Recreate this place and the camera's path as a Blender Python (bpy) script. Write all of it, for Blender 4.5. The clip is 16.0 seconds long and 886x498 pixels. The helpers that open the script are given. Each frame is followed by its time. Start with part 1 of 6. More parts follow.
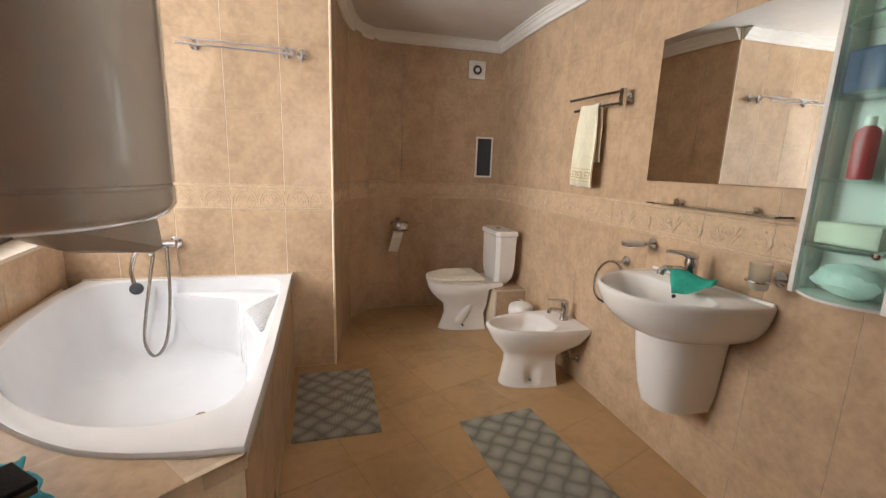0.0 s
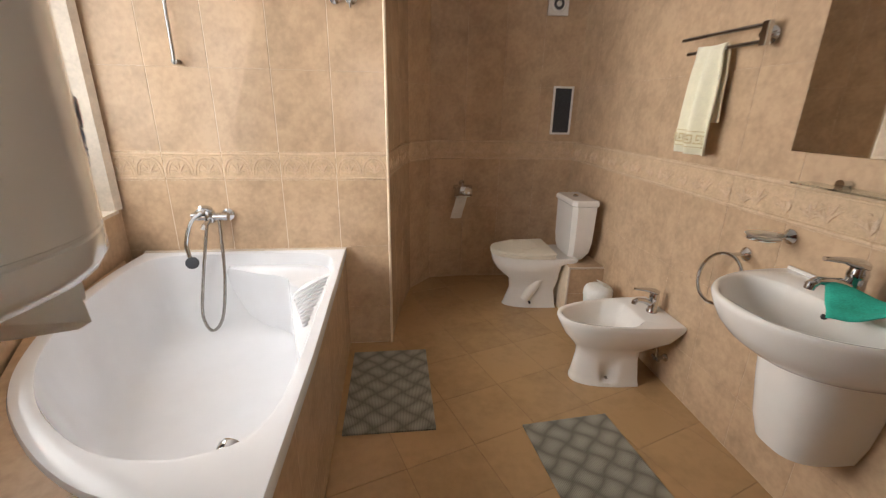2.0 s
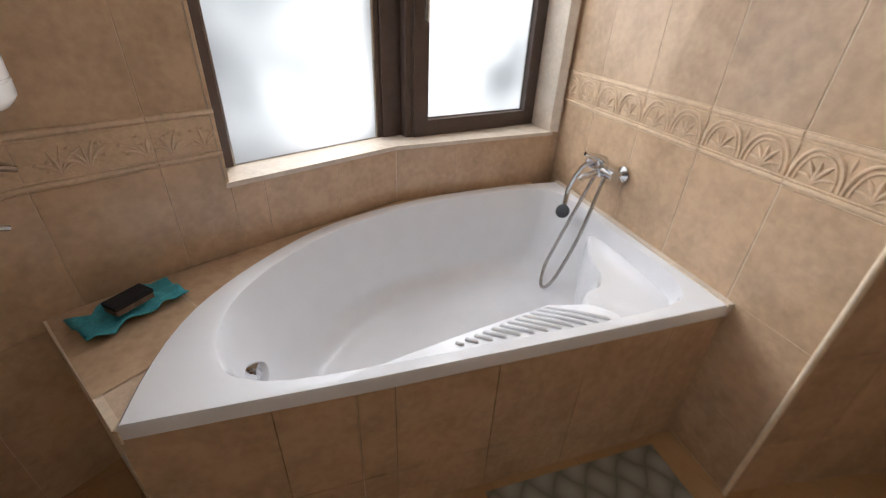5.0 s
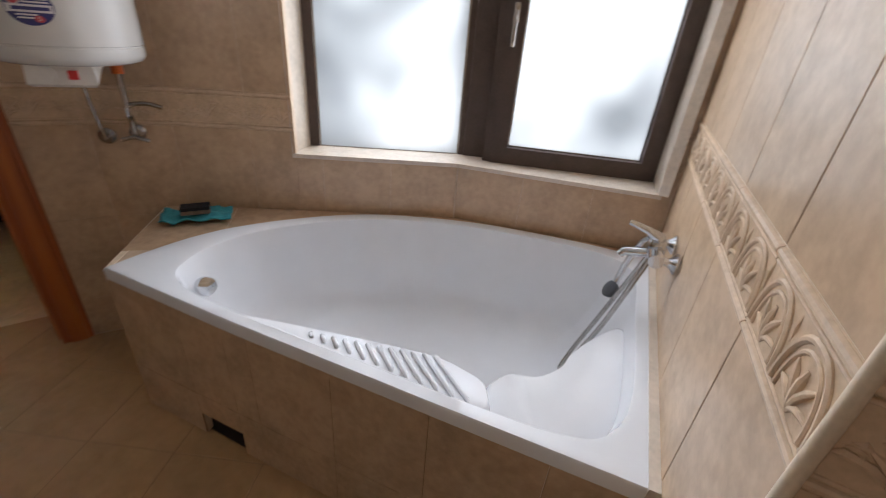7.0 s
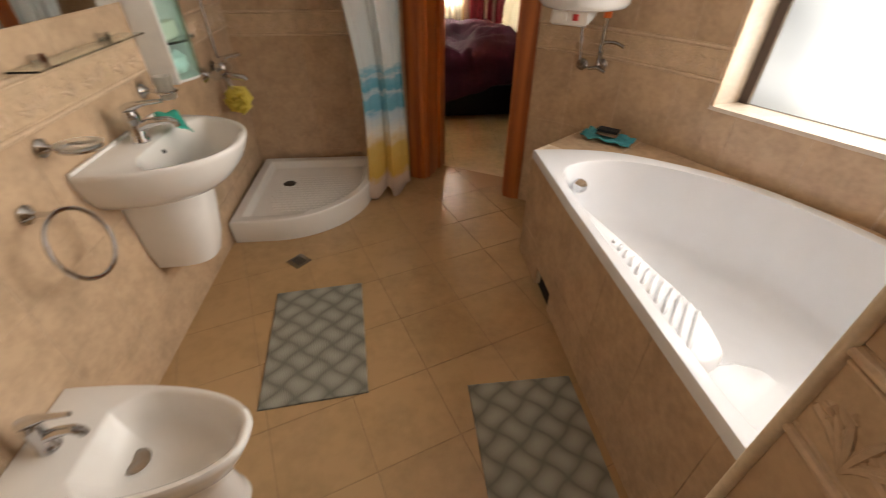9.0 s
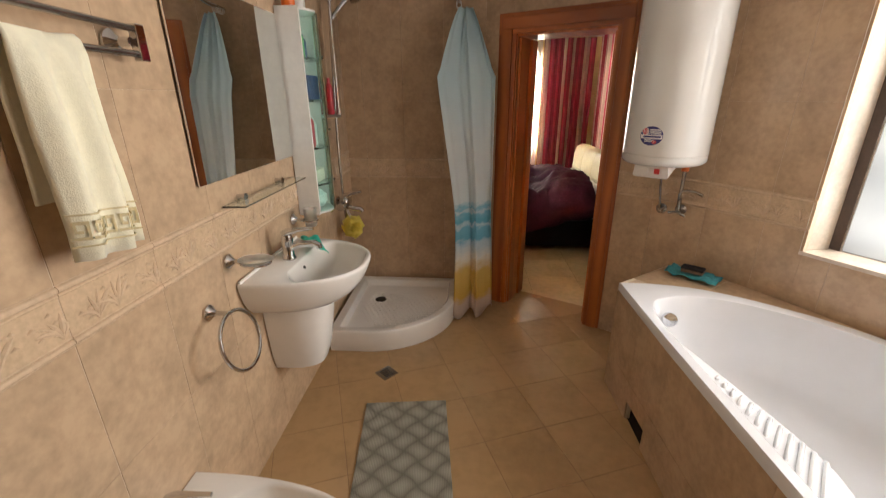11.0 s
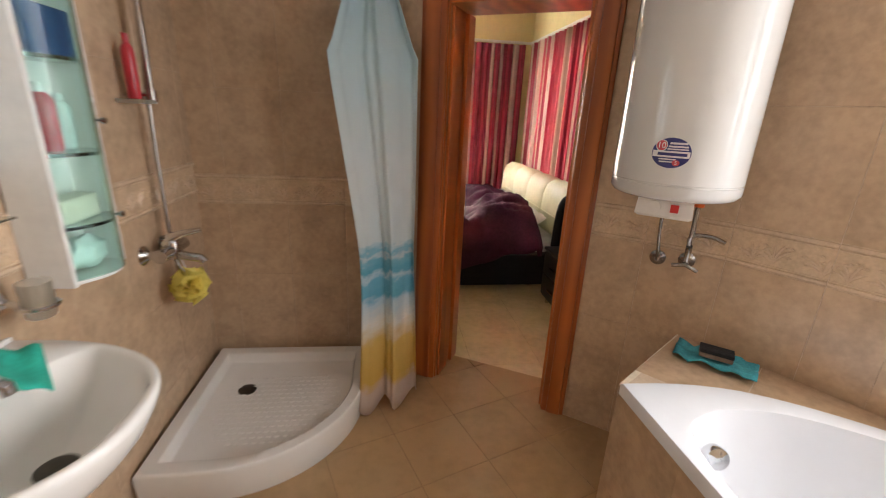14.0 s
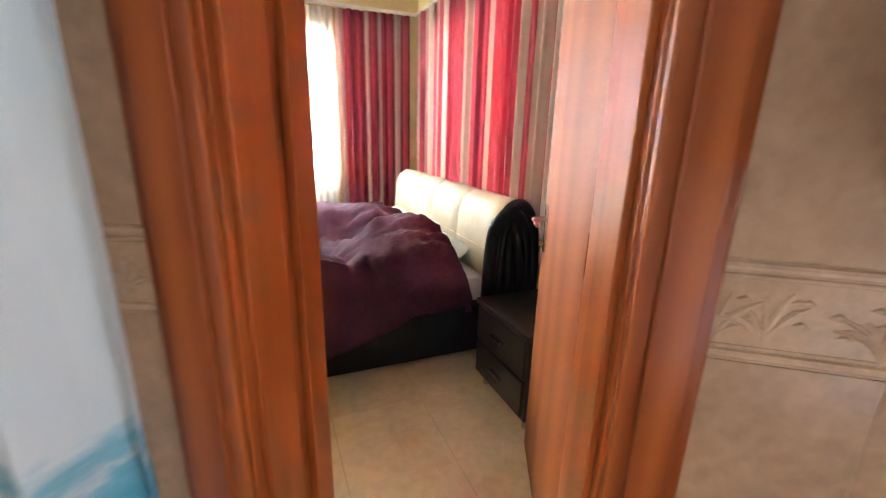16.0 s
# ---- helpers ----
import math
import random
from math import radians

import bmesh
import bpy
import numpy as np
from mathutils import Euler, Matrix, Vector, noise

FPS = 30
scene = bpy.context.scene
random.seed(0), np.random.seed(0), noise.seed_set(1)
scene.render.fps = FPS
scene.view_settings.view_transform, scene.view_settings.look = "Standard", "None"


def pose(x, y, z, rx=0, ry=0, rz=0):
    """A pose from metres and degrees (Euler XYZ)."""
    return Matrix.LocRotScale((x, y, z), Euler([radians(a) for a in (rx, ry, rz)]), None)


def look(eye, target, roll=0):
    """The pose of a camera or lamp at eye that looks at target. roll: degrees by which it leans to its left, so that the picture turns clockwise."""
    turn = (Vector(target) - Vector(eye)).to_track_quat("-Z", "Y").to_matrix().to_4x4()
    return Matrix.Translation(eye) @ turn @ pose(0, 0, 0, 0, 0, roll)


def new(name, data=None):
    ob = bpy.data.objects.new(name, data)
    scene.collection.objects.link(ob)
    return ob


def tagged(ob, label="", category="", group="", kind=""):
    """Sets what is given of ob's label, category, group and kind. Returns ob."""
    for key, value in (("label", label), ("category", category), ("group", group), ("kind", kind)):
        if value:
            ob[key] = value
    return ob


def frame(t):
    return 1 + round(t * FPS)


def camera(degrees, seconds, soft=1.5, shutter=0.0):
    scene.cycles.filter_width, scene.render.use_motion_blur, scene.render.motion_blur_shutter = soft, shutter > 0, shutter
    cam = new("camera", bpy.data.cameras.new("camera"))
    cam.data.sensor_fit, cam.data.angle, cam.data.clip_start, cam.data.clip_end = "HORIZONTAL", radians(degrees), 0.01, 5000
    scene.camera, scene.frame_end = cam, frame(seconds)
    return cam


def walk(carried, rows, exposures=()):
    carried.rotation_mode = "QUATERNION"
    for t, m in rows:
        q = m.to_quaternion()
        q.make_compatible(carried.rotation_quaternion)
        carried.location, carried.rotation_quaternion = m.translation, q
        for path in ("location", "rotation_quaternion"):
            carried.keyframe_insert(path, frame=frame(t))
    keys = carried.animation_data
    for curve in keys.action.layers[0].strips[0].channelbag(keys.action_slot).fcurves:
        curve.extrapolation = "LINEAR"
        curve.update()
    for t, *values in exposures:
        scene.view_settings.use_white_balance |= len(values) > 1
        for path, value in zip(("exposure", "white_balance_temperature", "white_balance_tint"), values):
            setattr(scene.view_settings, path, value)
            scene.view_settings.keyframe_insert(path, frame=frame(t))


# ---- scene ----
cam = camera(93.5, 16.0, soft=1.05, shutter=0.4)
PATH = [
    (0, (0.862, 1.604, 1.366), (1.369, 3.5, 0.98), 2.0),
    (0.5, (0.868, 1.639, 1.398), (1.345, 3.565, 1.152), 1.5),
    (1, (0.888, 1.739, 1.439), (1.355, 3.672, 1.23), 1.0),
    (1.5, (0.897, 1.847, 1.458), (1.283, 3.767, 1.054), 1.2),
    (2, (0.942, 1.939, 1.456), (1.133, 3.828, 0.825), 1.0),
    (2.5, (1.075, 2.047, 1.481), (1.085, 3.904, 0.739), 2.8),
    (3, (1.118, 2.181, 1.471), (0.712, 3.966, 0.664), 2.8),
    (3.5, (1.177, 2.439, 1.425), (0.393, 4.05, 0.535), 4.2),
    (4, (1.244, 2.682, 1.429), (0.108, 3.994, 0.436), 3.3),
    (4.5, (1.339, 2.874, 1.463), (-0.076, 3.794, 0.39), 5.3),
    (4.7, (1.386, 2.966, 1.48), (-0.142, 3.71, 0.426), 4.1),
    (6.8, (1.297, 4.08, 1.477), (-0.385, 3.549, 0.533), 4.4),
    (7, (1.278, 4.134, 1.468), (-0.348, 3.456, 0.523), 4.9),
    (7.5, (1.252, 4.253, 1.475), (-0.107, 3.201, 0.452), 5.2),
    (8, (1.229, 4.375, 1.507), (0.248, 3.056, 0.368), 6.5),
    (8.5, (1.212, 4.52, 1.522), (0.675, 3.032, 0.3), 3.2),
    (9, (1.292, 4.62, 1.539), (1.147, 3.025, 0.341), -0.0),
    (9.2, (1.329, 4.665, 1.549), (1.286, 3.063, 0.352), -0.0),
    (11.3, (1.48, 4.769, 1.628), (1.598, 2.857, 1.054), -0.3),
    (11.5, (1.482, 4.764, 1.631), (1.592, 2.832, 1.125), -0.0),
    (12, (1.482, 4.747, 1.644), (1.546, 2.789, 1.242), 0.8),
    (12.5, (1.486, 4.668, 1.637), (1.501, 2.716, 1.201), 1.4),
    (13, (1.456, 4.413, 1.604), (1.428, 2.478, 1.1), 1.5),
    (13.5, (1.412, 4.118, 1.562), (1.312, 2.202, 0.996), 2.1),
    (14, (1.44, 3.76, 1.511), (1.172, 1.876, 0.896), 2.6),
    (14.5, (1.415, 3.421, 1.473), (0.965, 1.57, 0.863), 2.5),
    (15, (1.29, 3.054, 1.454), (0.753, 1.221, 0.862), 2.8),
    (15.5, (1.156, 2.71, 1.433), (0.613, 0.871, 0.866), 2.0),
    (16, (1.083, 2.366, 1.326), (0.334, 0.593, 0.783), 1.4),
]
EXPOSURE = [(0.0, 0.2, 6350), (2.0, 0.1, 6350), (3.5, 0.04, 6250), (4.7, -0.17, 6050), (6.8, -0.5, 5700), (7.5, -0.42, 5850), (8.5, 0.0, 6600), (9.2, 0.2, 6800), (11.5, 0.16, 6500), (13.5, 0.3, 6300), (14.0, 0.52, 6100), (14.5, 0.8, 5800), (15.0, 1.0, 5380), (15.5, 1.28, 5220), (16.0, 1.25, 5400)]
walk(cam, [(t, look(eye, target, roll)) for t, eye, target, roll in PATH], [(t, e, k, 10) for t, e, k in EXPOSURE])

# ---- world and light ----
world = bpy.data.worlds.new("world")
scene.world = world
world.use_nodes = True
_sky = world.node_tree.nodes.new("ShaderNodeTexSky")
_sky.sky_type = "NISHITA"
_sky.sun_disc = False
_sky.sun_elevation, _sky.sun_rotation = radians(48), radians(60)
_bg = world.node_tree.nodes["Background"]
_bg.inputs[1].default_value = 0.12
world.node_tree.links.new(_sky.outputs[0], _bg.inputs[0])
_sun = new("sun", bpy.data.lights.new("sun", "SUN"))
_sun.data.energy, _sun.data.angle, _sun.data.color = 2.5, radians(0.6), (1.0, 0.95, 0.88)
_sun.matrix_world = look((7, 7.0, 9), (0, 3.0, 0))


def window_lamp(name, eye, target, w, h, watts, colour=(1.0, 0.97, 0.93), spread=180):
    """Sky light in a window's opening."""
    lamp = bpy.data.lights.new(name, "AREA")
    lamp.shape, lamp.size, lamp.size_y, lamp.energy, lamp.color = "RECTANGLE", w, h, watts, colour
    lamp.spread = radians(spread)
    ob = new(name, lamp)
    ob.matrix_world = look(eye, target)
    return ob


# ---- materials ----
def mat(name, colour, rough=0.5, metal=0.0, vary=0.0, scale=8.0, bump=0.0, bump_scale=60.0, dark=None, per_object=0.0, **extra):
    """Principled material with two scales of colour variation, and fine relief."""
    m = bpy.data.materials.new(name)
    m.use_nodes = True
    nt = m.node_tree
    b = nt.nodes["Principled BSDF"]
    b.inputs["Base Color"].default_value = (*colour, 1)
    b.inputs["Roughness"].default_value = rough
    b.inputs["Metallic"].default_value = metal
    for key, value in extra.items():
        b.inputs[key.replace("_", " ")].default_value = value
    tc = nt.nodes.new("ShaderNodeTexCoord")
    if vary:
        geo = nt.nodes.new("ShaderNodeNewGeometry")
        n1, n2 = nt.nodes.new("ShaderNodeTexNoise"), nt.nodes.new("ShaderNodeTexNoise")
        n1.inputs["Scale"].default_value, n1.inputs["Detail"].default_value, n1.inputs["Roughness"].default_value = scale, 6, 0.65
        n2.inputs["Scale"].default_value, n2.inputs["Detail"].default_value = scale * 5.3, 4
        mix = nt.nodes.new("ShaderNodeMath")
        mix.operation = "MULTIPLY_ADD"
        mix.inputs[1].default_value = 0.35
        nt.links.new(geo.outputs["Position"], n1.inputs["Vector"])
        nt.links.new(geo.outputs["Position"], n2.inputs["Vector"])
        nt.links.new(n2.outputs["Fac"], mix.inputs[0])
        sc = nt.nodes.new("ShaderNodeMath")
        sc.operation = "MULTIPLY"
        sc.inputs[1].default_value = 0.65
        nt.links.new(n1.outputs["Fac"], sc.inputs[0])
        nt.links.new(sc.outputs[0], mix.inputs[2])
        last = mix.outputs[0]
        if per_object:
            info = nt.nodes.new("ShaderNodeObjectInfo")
            add = nt.nodes.new("ShaderNodeMath")
            add.operation = "MULTIPLY_ADD"
            add.inputs[1].default_value = per_object
            nt.links.new(info.outputs["Random"], add.inputs[0])
            nt.links.new(last, add.inputs[2])
            last = add.outputs[0]
        ramp = nt.nodes.new("ShaderNodeValToRGB")
        low = dark or tuple(c * (1 - vary) for c in colour)
        high = tuple(min(1, c * (1 + 0.6 * vary)) for c in colour)
        ramp.color_ramp.elements[0].position, ramp.color_ramp.elements[0].color = 0.36, (*low, 1)
        ramp.color_ramp.elements[1].position, ramp.color_ramp.elements[1].color = 0.62, (*high, 1)
        nt.links.new(last, ramp.inputs[0])
        nt.links.new(ramp.outputs[0], b.inputs["Base Color"])
    if bump:
        bn, bp = nt.nodes.new("ShaderNodeTexNoise"), nt.nodes.new("ShaderNodeBump")
        bn.inputs["Scale"].default_value, bn.inputs["Detail"].default_value = bump_scale, 4
        bp.inputs["Strength"].default_value, bp.inputs["Distance"].default_value = bump, 0.004
        nt.links.new(tc.outputs["Object"], bn.inputs["Vector"])
        nt.links.new(bn.outputs["Fac"], bp.inputs["Height"])
        nt.links.new(bp.outputs[0], b.inputs["Normal"])
    return m


def wood_mat(name, colour, dark, rough=0.3, stretch=(3.2, 3.2, 0.3), coat=0.4):
    """Varnished wood with long grain along the object's z."""
    m = bpy.data.materials.new(name)
    m.use_nodes = True
    nt = m.node_tree
    b = nt.nodes["Principled BSDF"]
    b.inputs["Roughness"].default_value, b.inputs["Coat Weight"].default_value, b.inputs["Coat Roughness"].default_value = rough, coat, 0.12
    tc, mp = nt.nodes.new("ShaderNodeTexCoord"), nt.nodes.new("ShaderNodeMapping")
    mp.inputs["Scale"].default_value = stretch
    n1 = nt.nodes.new("ShaderNodeTexNoise")
    n1.inputs["Scale"].default_value, n1.inputs["Detail"].default_value, n1.inputs["Distortion"].default_value = 2.2, 7, 1.3
    w = nt.nodes.new("ShaderNodeTexWave")
    w.inputs["Scale"].default_value, w.inputs["Distortion"].default_value, w.inputs["Detail"].default_value = 1.1, 7, 3
    mx = nt.nodes.new("ShaderNodeMath")
    mx.operation = "MULTIPLY_ADD"
    mx.inputs[1].default_value = 0.45
    ramp = nt.nodes.new("ShaderNodeValToRGB")
    ramp.color_ramp.elements[0].position, ramp.color_ramp.elements[0].color = 0.45, (*dark, 1)
    ramp.color_ramp.elements[1].position, ramp.color_ramp.elements[1].color = 0.95, (*colour, 1)
    nt.links.new(tc.outputs["Object"], mp.inputs[0])
    nt.links.new(mp.outputs[0], n1.inputs["Vector"])
    nt.links.new(mp.outputs[0], w.inputs["Vector"])
    nt.links.new(w.outputs["Fac"], mx.inputs[0])
    nt.links.new(n1.outputs["Fac"], mx.inputs[2])
    nt.links.new(mx.outputs[0], ramp.inputs[0])
    nt.links.new(ramp.outputs[0], b.inputs["Base Color"])
    return m


TILE = mat("beige_wall_tile", (0.52, 0.368, 0.238), 0.26, vary=0.19, scale=7, bump=0.03, bump_scale=30, per_object=0.05)
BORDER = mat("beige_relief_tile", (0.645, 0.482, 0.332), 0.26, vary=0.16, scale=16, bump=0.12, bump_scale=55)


def hollow_shade_glaze(m, low, high, tint):
    """Hollow shade painted in along with pooled glaze on a relief tile (its local y is the depth)."""
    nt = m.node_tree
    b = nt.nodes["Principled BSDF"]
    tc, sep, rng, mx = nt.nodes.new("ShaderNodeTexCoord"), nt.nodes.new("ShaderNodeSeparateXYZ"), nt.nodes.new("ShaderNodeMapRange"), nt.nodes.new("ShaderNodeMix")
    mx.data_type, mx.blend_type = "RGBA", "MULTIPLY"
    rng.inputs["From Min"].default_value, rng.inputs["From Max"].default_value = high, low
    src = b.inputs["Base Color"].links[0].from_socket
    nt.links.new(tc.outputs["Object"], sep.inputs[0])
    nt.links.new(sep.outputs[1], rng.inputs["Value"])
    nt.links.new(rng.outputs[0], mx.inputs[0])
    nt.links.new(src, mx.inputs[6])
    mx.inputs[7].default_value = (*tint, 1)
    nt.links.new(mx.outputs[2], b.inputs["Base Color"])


# relief shade put into the border's colour, together with its pooled glaze
hollow_shade_glaze(BORDER, 0.006, 0.0105, (0.94, 0.92, 0.88))
SILL = mat("pale_cream_sill_stone", (0.66, 0.57, 0.47), 0.25, vary=0.13, scale=12, bump=0.04, bump_scale=40)
GROUT = mat("pale_grout", (0.72, 0.60, 0.45), 0.85, vary=0.12, scale=20)
WALL_GROUT = mat("beige_wall_grout", (0.60, 0.46, 0.33), 0.85, vary=0.15, scale=20)
FLOOR_TILE = mat("tan_floor_tile", (0.43, 0.275, 0.138), 0.24, vary=0.16, scale=3.6, bump=0.06, bump_scale=25, per_object=0.12)
FLOOR_GROUT = mat("brown_grout", (0.33, 0.205, 0.105), 0.9, vary=0.2, scale=20)
PLASTER = mat("white_ceiling_paint", (0.66, 0.63, 0.60), 0.8, vary=0.05, scale=3, bump=0.04)
CORNICE = mat("white_cornice_paint", (0.80, 0.78, 0.74), 0.6, vary=0.05, scale=5)
ACRYLIC = mat("white_bath_acrylic", (0.77, 0.78, 0.81), 0.10, vary=0.03, scale=2, Coat_Weight=0.3)
CERAMIC = mat("white_glazed_ceramic", (0.80, 0.77, 0.73), 0.1, vary=0.03, scale=3, Coat_Weight=0.4)
SEAT = mat("cream_seat_plastic", (0.74, 0.68, 0.56), 0.3, vary=0.05, scale=6)
CHROME = mat("chrome", (0.62, 0.62, 0.63), 0.06, 1.0, vary=0.06, scale=10)
DARK_CHROME = mat("dull_chrome", (0.42, 0.40, 0.38), 0.25, 1.0, vary=0.2, scale=25)
ENAMEL = mat("white_heater_enamel", (0.72, 0.71, 0.69), 0.10, vary=0.03, scale=2, Coat_Weight=0.6)
WHITE_PLASTIC = mat("white_plastic", (0.78, 0.76, 0.72), 0.35, vary=0.06, scale=8)
BRONZE = mat("dark_waste_metal", (0.10, 0.085, 0.07), 0.4, 1.0, vary=0.2, scale=30)
SLATE = mat("dark_grey_plastic", (0.045, 0.05, 0.06), 0.35, vary=0.15, scale=30)
BLACK = mat("black_rubber", (0.02, 0.02, 0.02), 0.6, vary=0.3, scale=20)
RED = mat("red_switch", (0.55, 0.03, 0.03), 0.3, vary=0.1, scale=30)
ORANGE = mat("orange_plastic", (0.75, 0.16, 0.02), 0.35, vary=0.08, scale=20)
NAVY = mat("navy_sticker", (0.035, 0.035, 0.17), 0.35, vary=0.15, scale=40)
STICKER_WHITE = mat("sticker_white", (0.75, 0.72, 0.74), 0.4, vary=0.05, scale=40)
STICKER_RED = mat("sticker_red", (0.55, 0.07, 0.09), 0.4, vary=0.1, scale=40)
MIRROR = mat("mirror_silver", (0.86, 0.88, 0.87), 0.015, 1.0)
WOOD = wood_mat("varnished_red_brown_wood", (0.47, 0.132, 0.026), (0.28, 0.066, 0.012), coat=0.22)
HEAD_WOOD = wood_mat("varnished_red_brown_head_wood", (0.47, 0.132, 0.026), (0.28, 0.066, 0.012), stretch=(0.3, 3.2, 3.2), coat=0.22)
DOOR_WOOD = wood_mat("varnished_orange_wood", (0.40, 0.135, 0.04), (0.31, 0.095, 0.025), rough=0.5, stretch=(1.4, 1.4, 0.16), coat=0.0)
DOOR_WOOD.node_tree.nodes["Principled BSDF"].inputs["Specular IOR Level"].default_value = 0.2
WINDOW_BROWN = mat("dark_brown_window_frame", (0.082, 0.056, 0.046), 0.42, vary=0.2, scale=18, bump=0.1, bump_scale=90)
DARK_WOOD = wood_mat("black_brown_furniture", (0.030, 0.016, 0.012), (0.012, 0.007, 0.005), rough=0.3)
BED_LEATHER = mat("black_leatherette", (0.010, 0.008, 0.009), 0.5, vary=0.3, scale=12, bump=0.2, bump_scale=120, Specular_IOR_Level=0.25)
CREAM_LEATHER = mat("cream_leatherette", (0.72, 0.66, 0.45), 0.42, vary=0.08, scale=6, bump=0.15, bump_scale=120)
DUVET = mat("dark_plum_duvet_cloth", (0.062, 0.013, 0.034), 0.8, vary=0.3, scale=9, bump=0.5, bump_scale=18, Specular_IOR_Level=0.2)
SHEET = mat("white_bed_sheet", (0.72, 0.69, 0.64), 0.85, vary=0.08, scale=10, bump=0.3, bump_scale=30)
YELLOW_WALL = mat("pale_yellow_wall_paint", (0.76, 0.64, 0.33), 0.8, vary=0.06, scale=3, bump=0.05)
BED_FLOOR = mat("cream_floor_tile", (0.70, 0.54, 0.33), 0.22, vary=0.16, scale=4, per_object=0.05)
TEAL = mat("teal_cloth", (0.07, 0.36, 0.43), 0.9, vary=0.3, scale=30, bump=0.6, bump_scale=200)
GREEN_CLOTH = mat("green_cleaning_cloth", (0.03, 0.40, 0.29), 0.85, vary=0.2, scale=40, bump=0.5, bump_scale=250)
TOWEL = mat("cream_terry_towel", (0.84, 0.79, 0.60), 0.95, vary=0.06, scale=20, bump=0.3, bump_scale=320, Sheen_Weight=0.3)
TOWEL_BAND = mat("gold_towel_band", (0.66, 0.55, 0.32), 0.8, vary=0.2, scale=60)
SPONGE = mat("black_sponge", (0.015, 0.014, 0.015), 0.95, vary=0.4, scale=60, bump=0.8, bump_scale=150)
PAPER = mat("toilet_paper", (0.80, 0.77, 0.72), 0.95, vary=0.05, scale=30, bump=0.3)
VENT_DARK = mat("dark_vent_gauze", (0.05, 0.05, 0.055), 0.7, vary=0.3, scale=60)
BOTTLE_RED = mat("red_bottle_plastic", (0.45, 0.03, 0.04), 0.3, vary=0.15, scale=20)
BOTTLE_BLUE = mat("navy_pack", (0.03, 0.06, 0.16), 0.4, vary=0.2, scale=20)
BOTTLE_GREEN = mat("green_pack", (0.12, 0.35, 0.10), 0.4, vary=0.2, scale=20)
FROSTED_PLASTIC = mat("cloudy_plastic", (0.62, 0.70, 0.66), 0.4, vary=0.15, scale=15)


def glass_mat(name, colour, rough, transmission=1.0, alpha=1.0):
    return mat(name, colour, rough, Transmission_Weight=transmission, IOR=1.45, Alpha=alpha)


GREEN_GLASS = glass_mat("green_tinted_glass", (0.70, 0.93, 0.86), 0.05)
CLEAR_GLASS = glass_mat("clear_shelf_glass", (0.88, 0.96, 0.93), 0.02)
FROST_GLASS = glass_mat("frosted_cup_glass", (0.93, 0.95, 0.94), 0.35)


def pane_mat():
    """Frosted pane: scatters the daylight that falls on its outer face. Uneven daylight is painted into its colour."""
    m = bpy.data.materials.new("frosted_window_glass")
    m.use_nodes = True
    nt = m.node_tree
    nt.nodes.remove(nt.nodes["Principled BSDF"])
    t, g, mx = nt.nodes.new("ShaderNodeBsdfTranslucent"), nt.nodes.new("ShaderNodeBsdfGlossy"), nt.nodes.new("ShaderNodeMixShader")
    geo, n1, ramp = nt.nodes.new("ShaderNodeNewGeometry"), nt.nodes.new("ShaderNodeTexNoise"), nt.nodes.new("ShaderNodeValToRGB")
    n1.inputs["Scale"].default_value, n1.inputs["Detail"].default_value = 1.5, 2
    ramp.color_ramp.elements[0].position, ramp.color_ramp.elements[0].color = 0.32, (0.24, 0.247, 0.25, 1)
    ramp.color_ramp.elements[1].position, ramp.color_ramp.elements[1].color = 0.58, (0.56, 0.56, 0.555, 1)
    nt.links.new(geo.outputs["Position"], n1.inputs["Vector"])
    nt.links.new(n1.outputs["Fac"], ramp.inputs[0])
    nt.links.new(ramp.outputs[0], t.inputs["Color"])
    g.inputs["Roughness"].default_value = 0.3
    mx.inputs[0].default_value = 0.08
    nt.links.new(t.outputs[0], mx.inputs[1])
    nt.links.new(g.outputs[0], mx.inputs[2])
    nt.links.new(mx.outputs[0], nt.nodes["Material Output"].inputs[0])
    return m


PANE = pane_mat()


